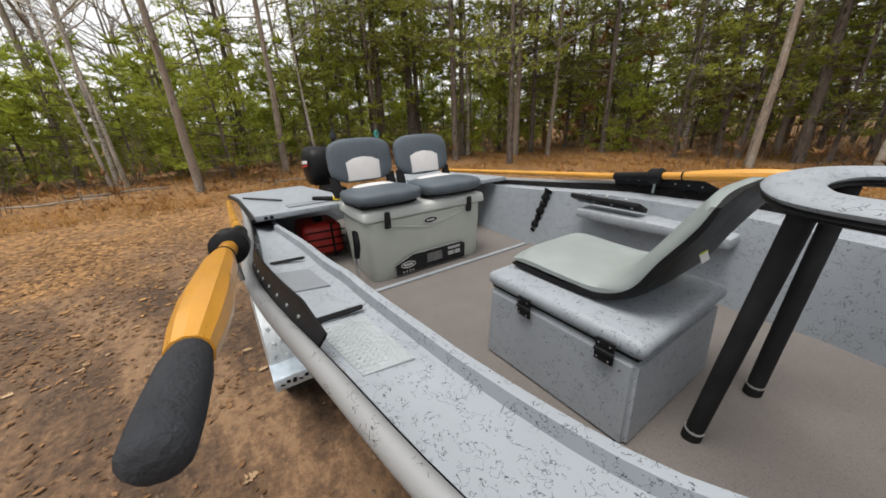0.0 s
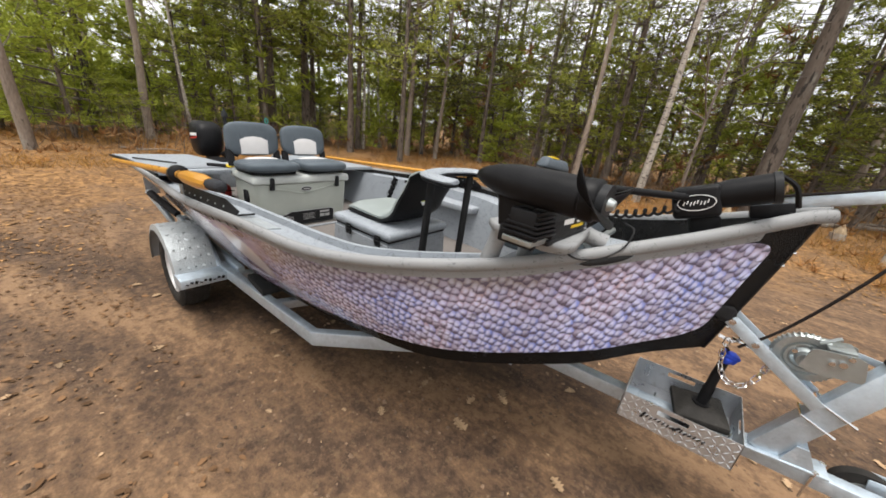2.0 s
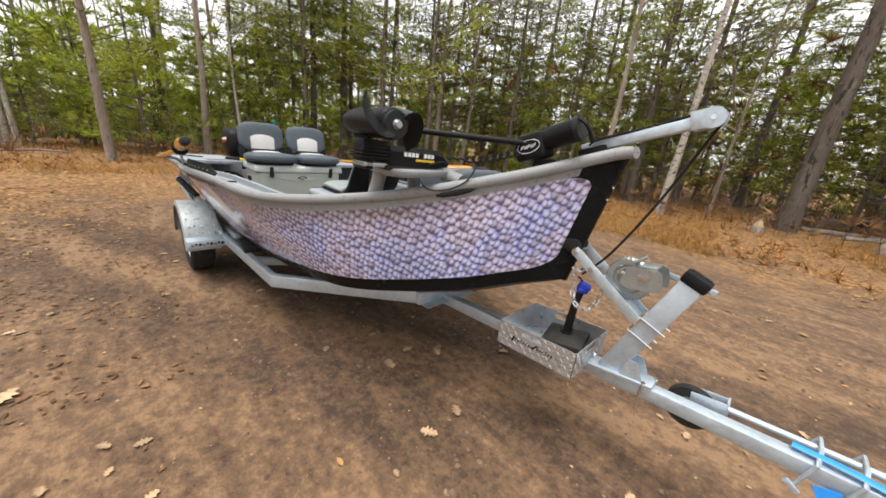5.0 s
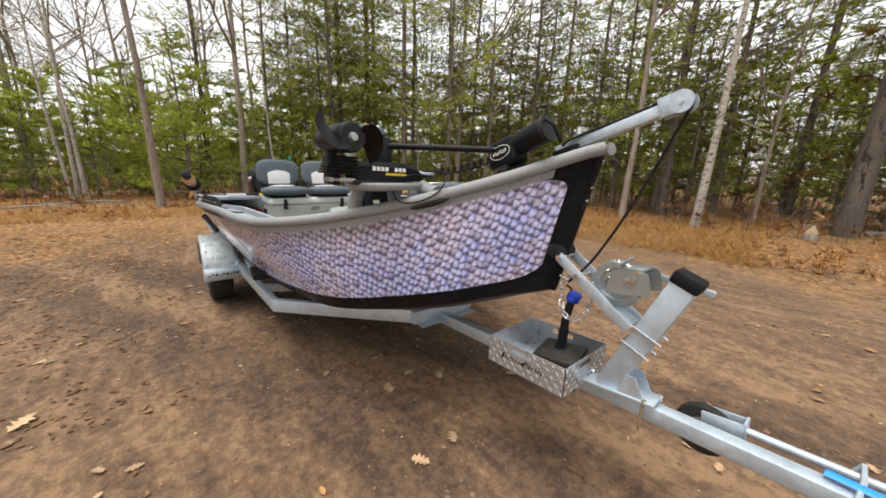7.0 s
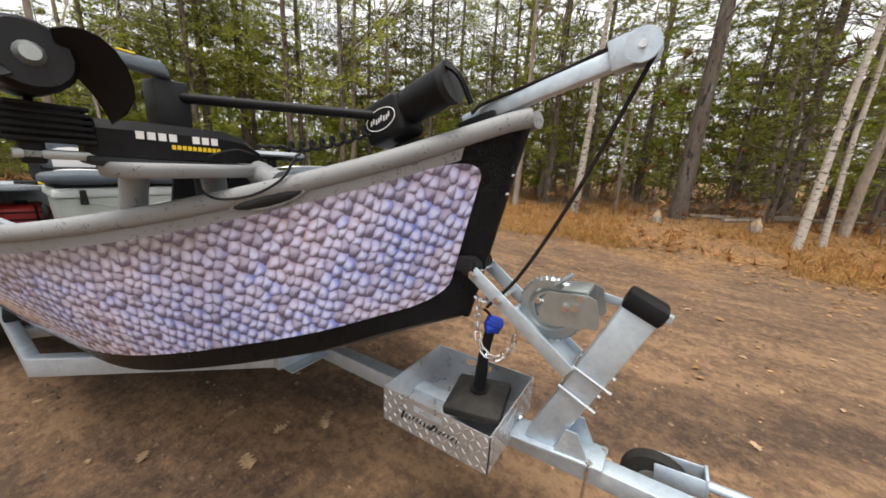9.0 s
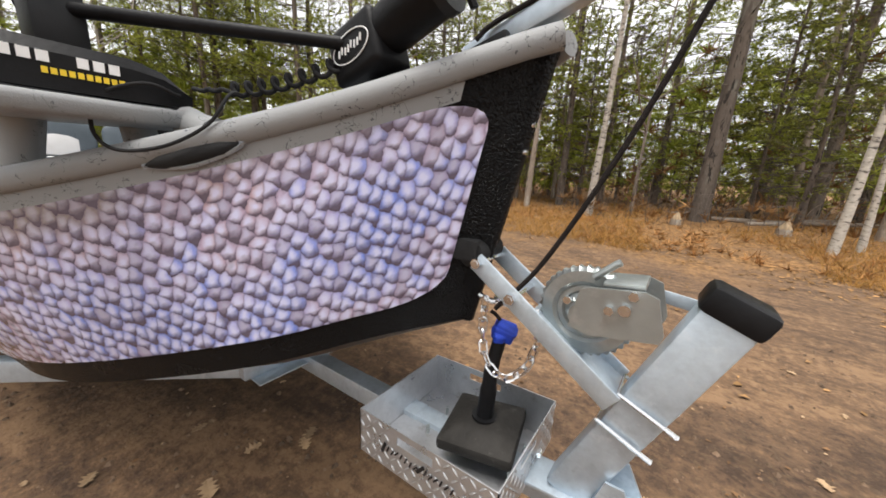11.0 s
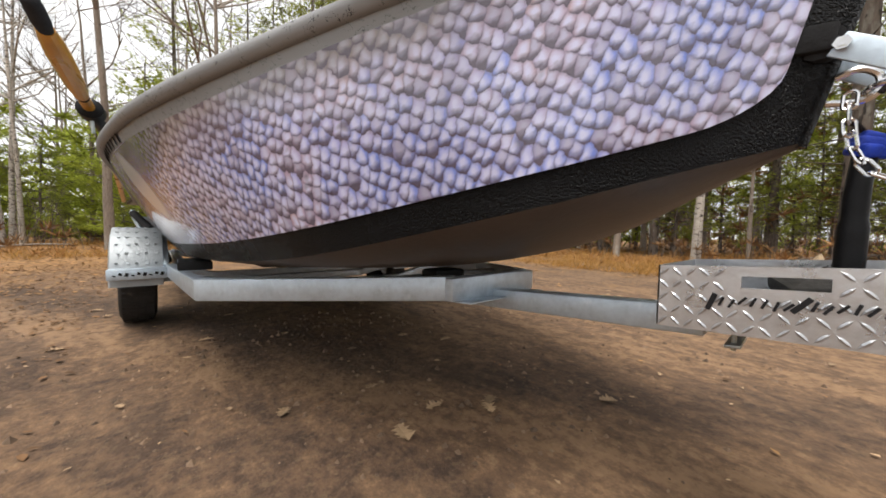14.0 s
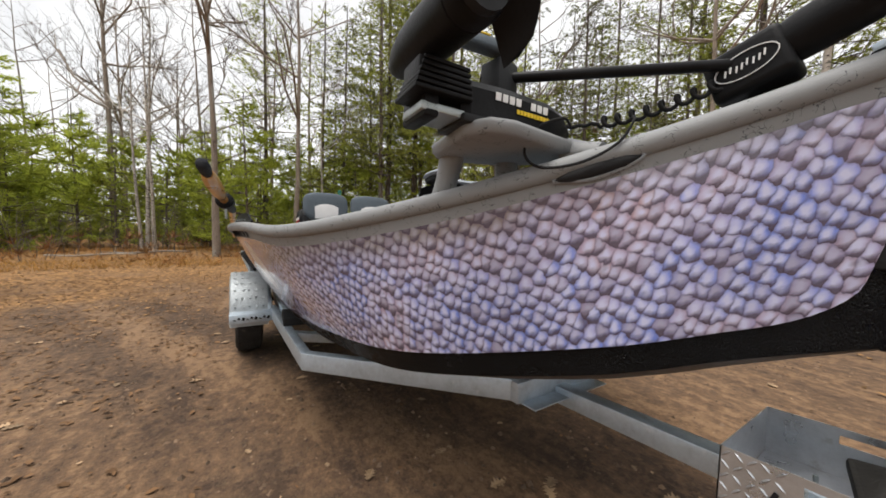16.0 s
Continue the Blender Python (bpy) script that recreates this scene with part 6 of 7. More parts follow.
l_.new(tone, ramp_.inputs["Fac"])
rr_ = ramp_.color_ramp
rr_.elements[0].position, rr_.elements[0].color = 0.0, (0.036, 0.021, 0.013, 1)
rr_.elements[1].position, rr_.elements[1].color = 1.0, (0.250, 0.150, 0.080, 1)
for pos, c in ((0.3, (0.085, 0.050, 0.029)), (0.6, (0.138, 0.080, 0.043))):
    e_ = rr_.elements.new(pos)
    e_.color = (*c, 1)
mg_ = n_.new("ShaderNodeMixRGB")
mg_.inputs[0].default_value = 0.74
l_.new(old, mg_.inputs[1])
l_.new(ramp_.outputs["Color"], mg_.inputs[2])
old = mg_.outputs[0]
# leaf litter beyond the worn track
vo = n_.new("ShaderNodeTexVoronoi")
vo.inputs["Scale"].default_value = 19
rp = n_.new("ShaderNodeValToRGB")
rp.color_ramp.elements[0].color, rp.color_ramp.elements[1].color = (0.10, 0.046, 0.017, 1), (0.40, 0.215, 0.075, 1)
e_ = rp.color_ramp.elements.new(0.5)
e_.color = (0.225, 0.115, 0.04, 1)
nz = n_.new("ShaderNodeTexNoise")
nz.inputs["Scale"].default_value, nz.inputs["Detail"].default_value = 0.8, 6
l_.new(tc.outputs["Object"], vo.inputs["Vector"])
l_.new(tc.outputs["Object"], nz.inputs["Vector"])
sepc = n_.new("ShaderNodeSeparateColor")
l_.new(vo.outputs["Color"], sepc.inputs[0])
l_.new(sepc.outputs[0], rp.inputs["Fac"])
# worn track: along the starboard side and round the bow
dx = gmath("MULTIPLY", gmath("SUBTRACT", sp.outputs["X"], 3.2), 0.118)
dy = gmath("MULTIPLY", gmath("SUBTRACT", sp.outputs["Y"], 0.2), 0.138)
dist = gmath("SQRT", gmath("ADD", gmath("MULTIPLY", dx, dx), gmath("MULTIPLY", dy, dy)))
edge = gmath("ADD", dist, gmath("MULTIPLY", gmath("SUBTRACT", nz.outputs["Fac"], 0.5), 1.5))
mr = n_.new("ShaderNodeMapRange")
mr.inputs["From Min"].default_value, mr.inputs["From Max"].default_value = 0.72, 1.12
l_.new(edge, mr.inputs["Value"])
mx = n_.new("ShaderNodeMixRGB")
l_.new(gmath("MULTIPLY", mr.outputs["Result"], 0.85), mx.inputs[0])
l_.new(old, mx.inputs[1])
l_.new(rp.outputs["Color"], mx.inputs[2])
l_.new(mx.outputs[0], bs.inputs["Base Color"])
ground = raw("ground", gv, gf, gm, smooth=True)
tagged(ground, "bare brown dirt track with leaf litter at the edges", "ground", kind="structure")

M["litter"] = mat("dead_leaves", (0.27, 0.15, 0.062), 0.8, scale=3, amount=0.2, island=0.65)
M["litter_dull"] = mat("old_leaves", (0.150, 0.082, 0.040), 0.85, scale=3, amount=0.2, island=0.5)
M["straw"] = mat("dead_grass", (0.35, 0.195, 0.06), 0.85, scale=3, amount=0.2, island=0.4)
M["bark"] = mat("grey_bark", (0.22, 0.18, 0.145), 0.9, scale=5, amount=0.3, bump=1.0, bump_scale=24, stretch=(1, 1, 0.25), obj_random=0.18, fine=0.4, fine_scale=40,
                spots=[((0.34, 0.33, 0.29), 5, 0.57, 0.1), ((0.075, 0.06, 0.05), 12, 0.62, 0.06)])
M["bark_dark"] = mat("dark_pine_bark", (0.115, 0.092, 0.075), 0.95, scale=6, amount=0.35, bump=1.0, bump_scale=20, stretch=(1, 1, 0.3), obj_random=0.2, fine=0.4, fine_scale=30,
                     spots=[((0.17, 0.15, 0.13), 7, 0.58, 0.1), ((0.23, 0.22, 0.19), 3.2, 0.55, 0.1), ((0.028, 0.022, 0.018), 11, 0.55, 0.06)])
M["bark_pale"] = mat("pale_birch_bark", (0.42, 0.38, 0.33), 0.8, scale=5, amount=0.2, bump=0.5, bump_scale=26, stretch=(1, 1, 3.0), obj_random=0.12,
                     spots=[((0.07, 0.06, 0.055), 7, 0.56, 0.05), ((0.58, 0.55, 0.50), 4, 0.6, 0.1)])
M["twig"] = mat("bare_twigs", (0.115, 0.09, 0.075), 0.9, scale=4, amount=0.3, island=0.3)
M["needle"] = mat("pine_needles", (0.30, 0.325, 0.065), 0.7, scale=1.5, amount=0.35, island=0.45, obj_random=0.25)
M["needle_young"] = mat("young_pine_needles", (0.36, 0.41, 0.065), 0.65, scale=1.5, amount=0.3, island=0.4, obj_random=0.2)
M["needle_dark"] = mat("dark_needles", (0.15, 0.155, 0.05), 0.75, scale=1.5, amount=0.35, island=0.45, obj_random=0.2)
M["rust"] = mat("rusty_dead_needles", (0.24, 0.125, 0.045), 0.85, scale=1.5, amount=0.3, island=0.4)
for key in ("needle", "needle_young", "needle_dark", "litter", "litter_dull", "straw"):
    M[key].node_tree.nodes["Principled BSDF"].inputs["Specular IOR Level"].default_value = 0.2
# light shines through thin needles and blades
for key in ("needle", "needle_young", "needle_dark", "straw"):
    nd, lk = M[key].node_tree.nodes, M[key].node_tree.links
    tl, ms = nd.new("ShaderNodeBsdfTranslucent"), nd.new("ShaderNodeMixShader")
    lk.new(nd["Principled BSDF"].inputs["Base Color"].links[0].from_socket, tl.inputs["Color"])
    ms.inputs[0].default_value = 0.5
    lk.new(nd["Principled BSDF"].outputs[0], ms.inputs[1])
    lk.new(tl.outputs[0], ms.inputs[2])
    lk.new(ms.outputs[0], nd["Material Output"].inputs["Surface"])


M["stump_wood"] = mat("gnawed_stump_wood", (0.36, 0.27, 0.17), 0.9, scale=14, amount=0.4, bump=0.8, bump_scale=60, stretch=(1, 1, 0.2))
M["bracken"] = mat("dead_bracken", (0.31, 0.155, 0.052), 0.85, scale=1.5, amount=0.3, island=0.55)
M["leaf_pale"] = mat("pale_oak_leaves", (0.33, 0.22, 0.125), 0.8, scale=20, amount=0.2, island=0.45)


class Cloud:
    """Vertices and faces of one mesh."""

    def __init__(self):
        self.v, self.f = [], []

    def stick(self, pts, rs, seg=5):
        base = len(self.v)
        for (p, s, u), r in zip(bases_along(pts), rs):
            for k in range(seg):
                a = 2 * math.pi * k / seg
                self.v.append(p + s * (math.cos(a) * r) + u * (math.sin(a) * r))
        for i in range(len(pts) - 1):
            for k in range(seg):
                a, b = base + i * seg + k, base + i * seg + (k + 1) % seg
                self.f.append((a, b, b + seg, a + seg))

    def tri(self, a, b, c):
        n = len(self.v)
        self.v += [a, b, c]
        self.f.append((n, n + 1, n + 2))

    def tuft(self, p, d, r, n, size, wide):
        for _ in range(n):
            q = (d + Vector((r.gauss(0, 0.55), r.gauss(0, 0.55), r.gauss(0.1, 0.45)))).normalized()
            s = q.cross(Vector((r.gauss(0, 1), r.gauss(0, 1), r.gauss(0, 1)))).normalized() * wide
            e = p + q * size * r.uniform(0.6, 1.15)
            self.tri(p - s, p + s, e)

    def link(self, name, material, parent, stuff=False):
        made = raw(name, self.v, self.f, material, parent, smooth=len(self.f) > 0 and len(self.f[0]) == 4)
        return tagged(made, kind="stuff") if stuff else made


def trunk_line(r, h, lean, wob):
    x = y = 0.0
    pts = []
    lx, ly = lean
    for k in range(11):
        t = k / 10
        pts.append(Vector((lx * h * t + wob * math.sin(t * 4 + r.random() * 0.6), ly * h * t + wob * math.cos(t * 3.3 + r.random() * 0.6) - wob, h * t - 0.15 * (k == 0))))
    return pts


def trunk_at(pts, t):
    q = t * (len(pts) - 1)
    i = min(int(q), len(pts) - 2)
    return pts[i].lerp(pts[i + 1], q - i)


def flare(rad, n=11, top=0.25):
    return [rad * (1.28 if k == 0 else 1.06 if k == 1 else 1.0 - (1 - top) * (k / (n - 1)) ** 1.1) for k in range(n)]


def pine(seed, h, rad, crown0, reach, density, needle, bark, name="pine_tree", label="tall pine with a rough dark trunk", dead=True, tuft_n=8, size=0.175):
    r = random.Random(seed)
    t = thing(name, (0, 0, 0), label, "pine tree", "pines")
    pts = trunk_line(r, h, (r.uniform(-0.02, 0.02), r.uniform(-0.02, 0.02)), 0.06)
    tr, cr = Cloud(), Cloud()
    tr.stick(pts, flare(rad), 10)
    z = crown0
    while z < h * 0.985:
        k = (z - crown0) / (h - crown0)
        ln = reach * (1 - k) ** 0.75 * (0.75 + 0.25 * min(1, k * 6)) + 0.25
        for _ in range(r.randint(3, 5)):
            a = r.uniform(0, 2 * math.pi)
            L = ln * r.uniform(0.6, 1.15)
            p0 = trunk_at(pts, z / h)
            d = Vector((math.cos(a), math.sin(a), r.uniform(-0.15, 0.35)))
            bp = [p0, p0 + d * L * 0.5 + Vector((0, 0, -0.03)), p0 + d * L + Vector((0, 0, 0.05 * L))]
            tr.stick(bp, [0.02 * (1 - k) + 0.009, 0.012, 0.003], 3)
            m = max(3, int(L * density))
            for i in range(m):
                q = 0.25 + 0.75 * (i + r.random()) / m
                p = bp[0].lerp(bp[1], q * 2) if q < 0.5 else bp[1].lerp(bp[2], q * 2 - 1)
                side = Vector((-d.y, d.x, 0)) * r.choice((-1, 1)) * r.uniform(0, 0.42) * L * (1.15 - q)
                cr.tuft(p + side + Vector((0, 0, r.uniform(-0.08, 0.08))), (d + side).normalized(), r, tuft_n, size, 0.0135)
        z += r.uniform(0.22, 0.42) * (0.8 + h / 25)
    if dead:
        for _ in range(26):
            z = r.uniform(1.2, crown0 + 1)
            a, L = r.uniform(0, 6.28), r.uniform(0.3, 1.4)
            p0 = trunk_at(pts, z / h)
            d = Vector((math.cos(a), math.sin(a), r.uniform(-0.25, 0.15)))
            tr.stick([p0, p0 + d * L * 0.6, p0 + d * L + Vector((0, 0, -0.06))], [0.014, 0.008, 0.002], 3)
    tr.link("trunk", M[bark], t)
    cr.link("crown", M[needle], t)
    return t


def bare_tree(seed, h, rad, bark, name="bare_tree", label="bare deciduous tree with fine grey branches", fork=0.45, lean=(0.0, 0.0)):
    r = random.Random(seed)
    t = thing(name, (0, 0, 0), label, "bare tree", "bare trees")
    pts = trunk_line(r, h, lean, 0.12)
    tr, tw = Cloud(), Cloud()
    tr.stick(pts, flare(rad, top=0.15), 9)

    def limb(p, d, L, rr, depth):
        mid = p + d * L * 0.5 + Vector((r.gauss(0, 0.06), r.gauss(0, 0.06), r.gauss(0.03, 0.05))) * L
        end = p + (d + Vector((r.gauss(0, 0.12), r.gauss(0, 0.12), 0.14))).normalized() * L
        (tr if depth > 2 else tw).stick([p, mid, end], [rr, rr * 0.75, rr * 0.5], 5 if depth > 2 else 3)
        if depth == 0:
            return
        for _ in range(r.randint(2, 3)):
            q = r.uniform(0.35, 1.0)
            s = p.lerp(mid, q * 2) if q < 0.5 else mid.lerp(end, q * 2 - 1)
            nd = (d + Vector((r.gauss(0, 0.5), r.gauss(0, 0.5), r.gauss(0.2, 0.35)))).normalized()
            limb(s, nd, L * r.uniform(0.45, 0.75), rr * 0.55, depth - 1)

    for _ in range(11):
        k = r.uniform(fork, 0.98)
        a = r.uniform(0, 6.28)
        limb(trunk_at(pts, k), Vector((math.cos(a), math.sin(a), r.uniform(0.3, 0.9))).normalized(), h * 0.24 * (1.25 - k) + 0.4, rad * (1.15 - k) * 0.55 + 0.006, 4)
    for _ in range(9):
        k = r.uniform(0.12, fork)
        a = r.uniform(0, 6.28)
        limb(trunk_at(pts, k), Vector((math.cos(a), math.sin(a), r.uniform(-0.1, 0.5))).normalized(), r.uniform(0.4, 1.3), 0.012, 2)
    tr.link("trunk", M[bark], t)
    tw.link("twig_spray", M["twig"], t, True)
    return t


def place(ob, x, y, turn, s=1.0):
    ob.matrix_basis = Matrix.Translation((x, y, ground_z(x, y) - 0.05)) @ Matrix.Rotation(turn, 4, "Z") @ Matrix.Scale(s, 4)
    return ob


protos = {
    "tall": [pine(11, 15, 0.11, 3.4, 2.6, 12, "needle", "bark_dark"), pine(12, 17, 0.13, 4.2, 2.9, 12, "needle", "bark_dark"), pine(13, 13, 0.085, 2.4, 2.2, 11, "needle_dark", "bark_dark")],
    "young": [pine(21, 5.2, 0.05, 0.35, 1.8, 19, "needle_young", "bark_dark", label="bushy young pine, green to the ground", dead=False),
              pine(22, 6.8, 0.06, 0.5, 2.1, 17, "needle_young", "bark_dark", label="bushy young pine, green to the ground", dead=False),
              pine(23, 3.6, 0.04, 0.2, 1.4, 21, "needle_young", "bark_dark", label="bushy young pine, green to the ground", dead=False)],
    "mid": [pine(24, 9.5, 0.075, 1.5, 2.2, 11, "needle", "bark_dark", label="slim pine with feathery boughs from low on the trunk", tuft_n=9),
            pine(25, 8.0, 0.06, 1.0, 1.8, 12, "needle", "bark_dark", label="slim pine with feathery boughs from low on the trunk", tuft_n=9)],
    "rusty": [pine(31, 7.5, 0.09, 0.9, 1.7, 9, "needle_dark", "bark_dark", label="thin dark spruce with rusty lower twigs")],
    "bare": [bare_tree(41, 12, 0.09, "bark"), bare_tree(42, 14, 0.105, "bark", fork=0.35), bare_tree(43, 10, 0.065, "bark", fork=0.3)],
    "birch": [bare_tree(51, 11, 0.075, "bark_pale", "birch_tree", "slender birch with pale peeling bark", 0.4, (0.03, 0.0)), bare_tree(52, 12, 0.09, "bark_pale", "birch_tree", "slender birch with pale peeling bark", 0.45)],
}
used = set()


def plant(kind, i, x, y, turn=None, s=1.0):
    p = protos[kind][i % len(protos[kind])]
    turn = turn if turn is not None else (x * 12.9 + y * 7.1) % 6.28
    if (kind, i) not in used:
        used.add((kind, i))
        return place(p, x, y, turn, s)
    ob_ = copy_thing(p, Matrix.Identity(4))
    return place(ob_, x, y, turn, s)


# trees that stand at the edge of the clearing
key = [
    ("bare", 0, -9.7, -1.78, 0.4, 1.15), ("bare", 1, -12.6, 0.98, 2.0, 1.1),
    ("birch", 0, -13.0, -4.1, 3.4, 0.95), ("birch", 0, -12.8, -3.85, 0.2, 0.86), ("birch", 0, -12.85, -4.2, 5.6, 0.75),
    ("bare", 2, -15.6, -2.6, 1.0, 1.2), ("bare", 1, -15.8, -5.6, 0.0, 1.1), ("bare", 0, -17.4, 0.5, 4.0, 1.1),
    ("tall", 1, -14.3, 6.1, 1.0, 1.2), ("tall", 0, -13.7, 7.4, 2.0, 1.15),
    ("birch", 1, -11.2, 9.1, 0.5, 0.9), ("bare", 1, -8.7, 9.9, 2.6, 1.15), ("bare", 2, -7.7, 10.8, 1.1, 1.3),
    ("bare", 0, -1.0, 11.2, 0.3, 1.1), ("birch", 1, -4.4, 15.6, 1.7, 1.0), ("tall", 2, -2.6, 13.8, 0.2, 1.0),
    ("birch", 1, 1.3, 10.75, 0.9, 1.15), ("tall", 1, 4.25, 12.2, 1.3, 1.6), ("birch", 0, 6.27, 8.65, 1.3, 0.95),
    ("birch", 0, 6.9, 9.6, 2.2, 0.75), ("bare", 2, 2.3, 13.2, 2.4, 0.9), ("mid", 0, -1.9, 13.6, 0.0, 1.0), ("mid", 1, 5.6, 14.0, 2.0, 1.0), ("mid", 1, 0.2, 13.6, 1.0, 0.9), ("bare", 1, 7.7, 11.6, 0.4, 0.9),
    ("young", 1, -13.4, -10.0, 0.9, 0.9), ("young", 0, -14.3, -11.8, 2.9, 1.1), ("young", 2, -12.9, -7.8, 4.9, 1.2), ("young", 0, -14.2, -5.2, 5.5, 0.9), ("young", 0, -15.4, -6.6, 0.3, 1.1), ("young", 1, -16.6, -9.0, 1.2, 1.1), ("young", 2, -14.6, -8.2, 2.2, 1.2), ("young", 0, -14.6, -0.4, 3.0, 0.95),
    ("young", 1, -15.8, 3.5, 4.0, 1.1), ("young", 0, -13.8, 9.6, 5.0, 1.0), ("young", 2, -13.4, 4.0, 0.7, 1.2), ("young", 1, -16.4, 9.8, 0.7, 1.2),
]
for kind_, i_, x_, y_, a_, s_ in key:
    plant(kind_, i_, x_, y_, a_, s_)
# the woods behind them
rw = random.Random(77)
taken = [(x, y) for _, _, x, y, *_ in key]
count = 0
while count < 138:
    az, d = rw.uniform(-24, 128), 11.5 + 28 * rw.random() ** 1.25
    x, y = 3.8 - math.sin(radians(az)) * d, -1.3 + math.cos(radians(az)) * d
    if any((x - a) ** 2 + (y - b) ** 2 < 1.3 for a, b in taken) or (x > -9.8 and y < 11.4 and x < 9):
        continue
    if y < 9 and x > -11.5:
        continue
    taken.append((x, y))
    left = az > 48
    kinds = ["young"] * 9 + ["mid"] * (4 if az < 78 else 0) + ["tall"] * 1 + ["bare"] * 4 + ["birch"] * 1 if left else ["rusty"] * 4 + ["mid"] * 9 + ["tall"] * 2 + ["bare"] * 3 + ["birch"] * 1 + ["young"] * 4
    if d < 16.5:
        kinds = [k for k in kinds if k in ("young", "rusty", "mid")]
    k = rw.choice(kinds)
    plant(k, rw.randint(0, 2) % len(protos[k]), x, y, rw.uniform(0, 6.28), rw.uniform(0.8, 1.25) * (0.95 if k == "mid" else 1.0))
    count += 1
# taller pines that close the top of the wood to the north
for k in range(17):
    az, d = -18 + 92 * k / 16 + rw.uniform(-2, 2), rw.uniform(14.5, 23)
    plant("tall", rw.randint(0, 2), 3.8 - math.sin(radians(az)) * d, -1.3 + math.cos(radians(az)) * d, rw.uniform(0, 6.28), rw.uniform(0.9, 1.25))
for az, d, s_ in ((50, 20, 1.15), (56, 18, 1.05), (63, 19.5, 1.1), (69, 21, 1.0), (78, 18, 0.8), (86, 19, 0.85), (36, 17, 1.1)):
    plant("tall", int(d) % 3, 3.8 - math.sin(radians(az)) * d, -1.3 + math.cos(radians(az)) * d, az * 0.37, s_)
# a looser ring of unseen trees, added behind the camera for reflections; closes the clearing
for k in range(18):
    az, d = 128 + 216 * k / 18 + rw.uniform(-3, 3), rw.uniform(13, 22)
    kk = rw.choice(["tall", "bare", "young"])
    plant(kk, rw.randint(0, 2), 3.0 - math.sin(radians(az)) * d, -1.0 + math.cos(radians(az)) * d, rw.uniform(0, 6.28))

# far woods: thin stems and foliage that nobody could count
stems, leaves_far, rusty = Cloud(), Cloud(), Cloud()
for k in range(190):
    az, d = rw.uniform(-30, 135), rw.uniform(18, 60)
    x, y = 3.8 - math.sin(radians(az)) * d, -1.3 + math.cos(radians(az)) * d
    h, rr = rw.uniform(4, 12), rw.uniform(0.02, 0.075)
    lx, ly = rw.gauss(0, 0.03), rw.gauss(0, 0.03)
    z = ground_z(x, y)
    stems.stick([Vector((x, y, z - 0.1)), Vector((x + lx * h * 0.5, y + ly * h * 0.5, z + h * 0.5)), Vector((x + lx * h, y + ly * h, z + h))], [rr, rr * 0.7, 0.008], 5)
    for _ in range(7):
        zz = rw.uniform(0.15, 0.95) * h
        a, L = rw.uniform(0, 6.28), rw.uniform(0.4, 1.6)
        p = Vector((x + lx * zz, y + ly * zz, z + zz))
        stems.stick([p, p + Vector((math.cos(a) * L, math.sin(a) * L, rw.uniform(-0.1, 0.5) * L))], [0.014, 0.003], 3)
for k in range(8000):
    az, d = rw.uniform(-30, 135), 17.5 + 34 * rw.random() ** 1.2
    x, y = 3.8 - math.sin(radians(az)) * d, -1.3 + math.cos(radians(az)) * d
    z = ground_z(x, y) + 0.2 + (5.0 + 0.07 * d if az < 75 else 3.8 + 0.04 * d) * rw.random() ** 1.2
    tgt = leaves_far if (az > 45 or rw.random() < 0.7) else rusty
    tgt.tuft(Vector((x, y, z)), Vector((0, 0, 0.2)), rw, 18, 0.55, 0.044)
fw = thing("far_woods", (0, 0, 0), "dense thin stems and foliage of the woods behind", "woods", kind="stuff")
stems.link("stems", M["bark_dark"], fw)
leaves_far.link("foliage", M["needle_young"], fw)
rusty.link("rusty_foliage", M["rust"], fw)

# undergrowth: brown twigs and saplings along the edge
under = Cloud()
ferns = Cloud()
for k in range(1500):
    az, d = rw.uniform(-24, 126), rw.uniform(11.2, 26)
    x, y = 3.8 - math.sin(radians(az)) * d, -1.3 + math.cos(radians(az)) * d
    if x > -9.0 and y < 10.4:
        continue
    h = rw.uniform(0.4, 2.2)
    z = ground_z(x, y)
    p = Vector((x, y, z - 0.03))
    q = p + Vector((rw.gauss(0, 0.22) * h, rw.gauss(0, 0.22) * h, h))
    under.stick([p, p.lerp(q, 0.5) + Vector((rw.gauss(0, 0.05), rw.gauss(0, 0.05), 0)), q], [0.009, 0.006, 0.002], 3)
    for _ in range(5):
        s = p.lerp(q, rw.uniform(0.3, 1))
        under.stick([s, s + Vector((rw.gauss(0, 0.25), rw.gauss(0, 0.25), rw.uniform(0, 0.35)))], [0.005, 0.0015], 3)
    if rw.random() < 0.45:
        ferns.tuft(p + Vector((0, 0, h * 0.3)), Vector((0, 0, 0.5)), rw, 12, 0.34, 0.022)
ug = thing("undergrowth", (0, 0, 0), "brown bare twigs and dry bracken along the wood's edge", "undergrowth", kind="stuff")
under.link("twigs", M["twig"], ug)
ferns.link("bracken", M["rust"], ug)

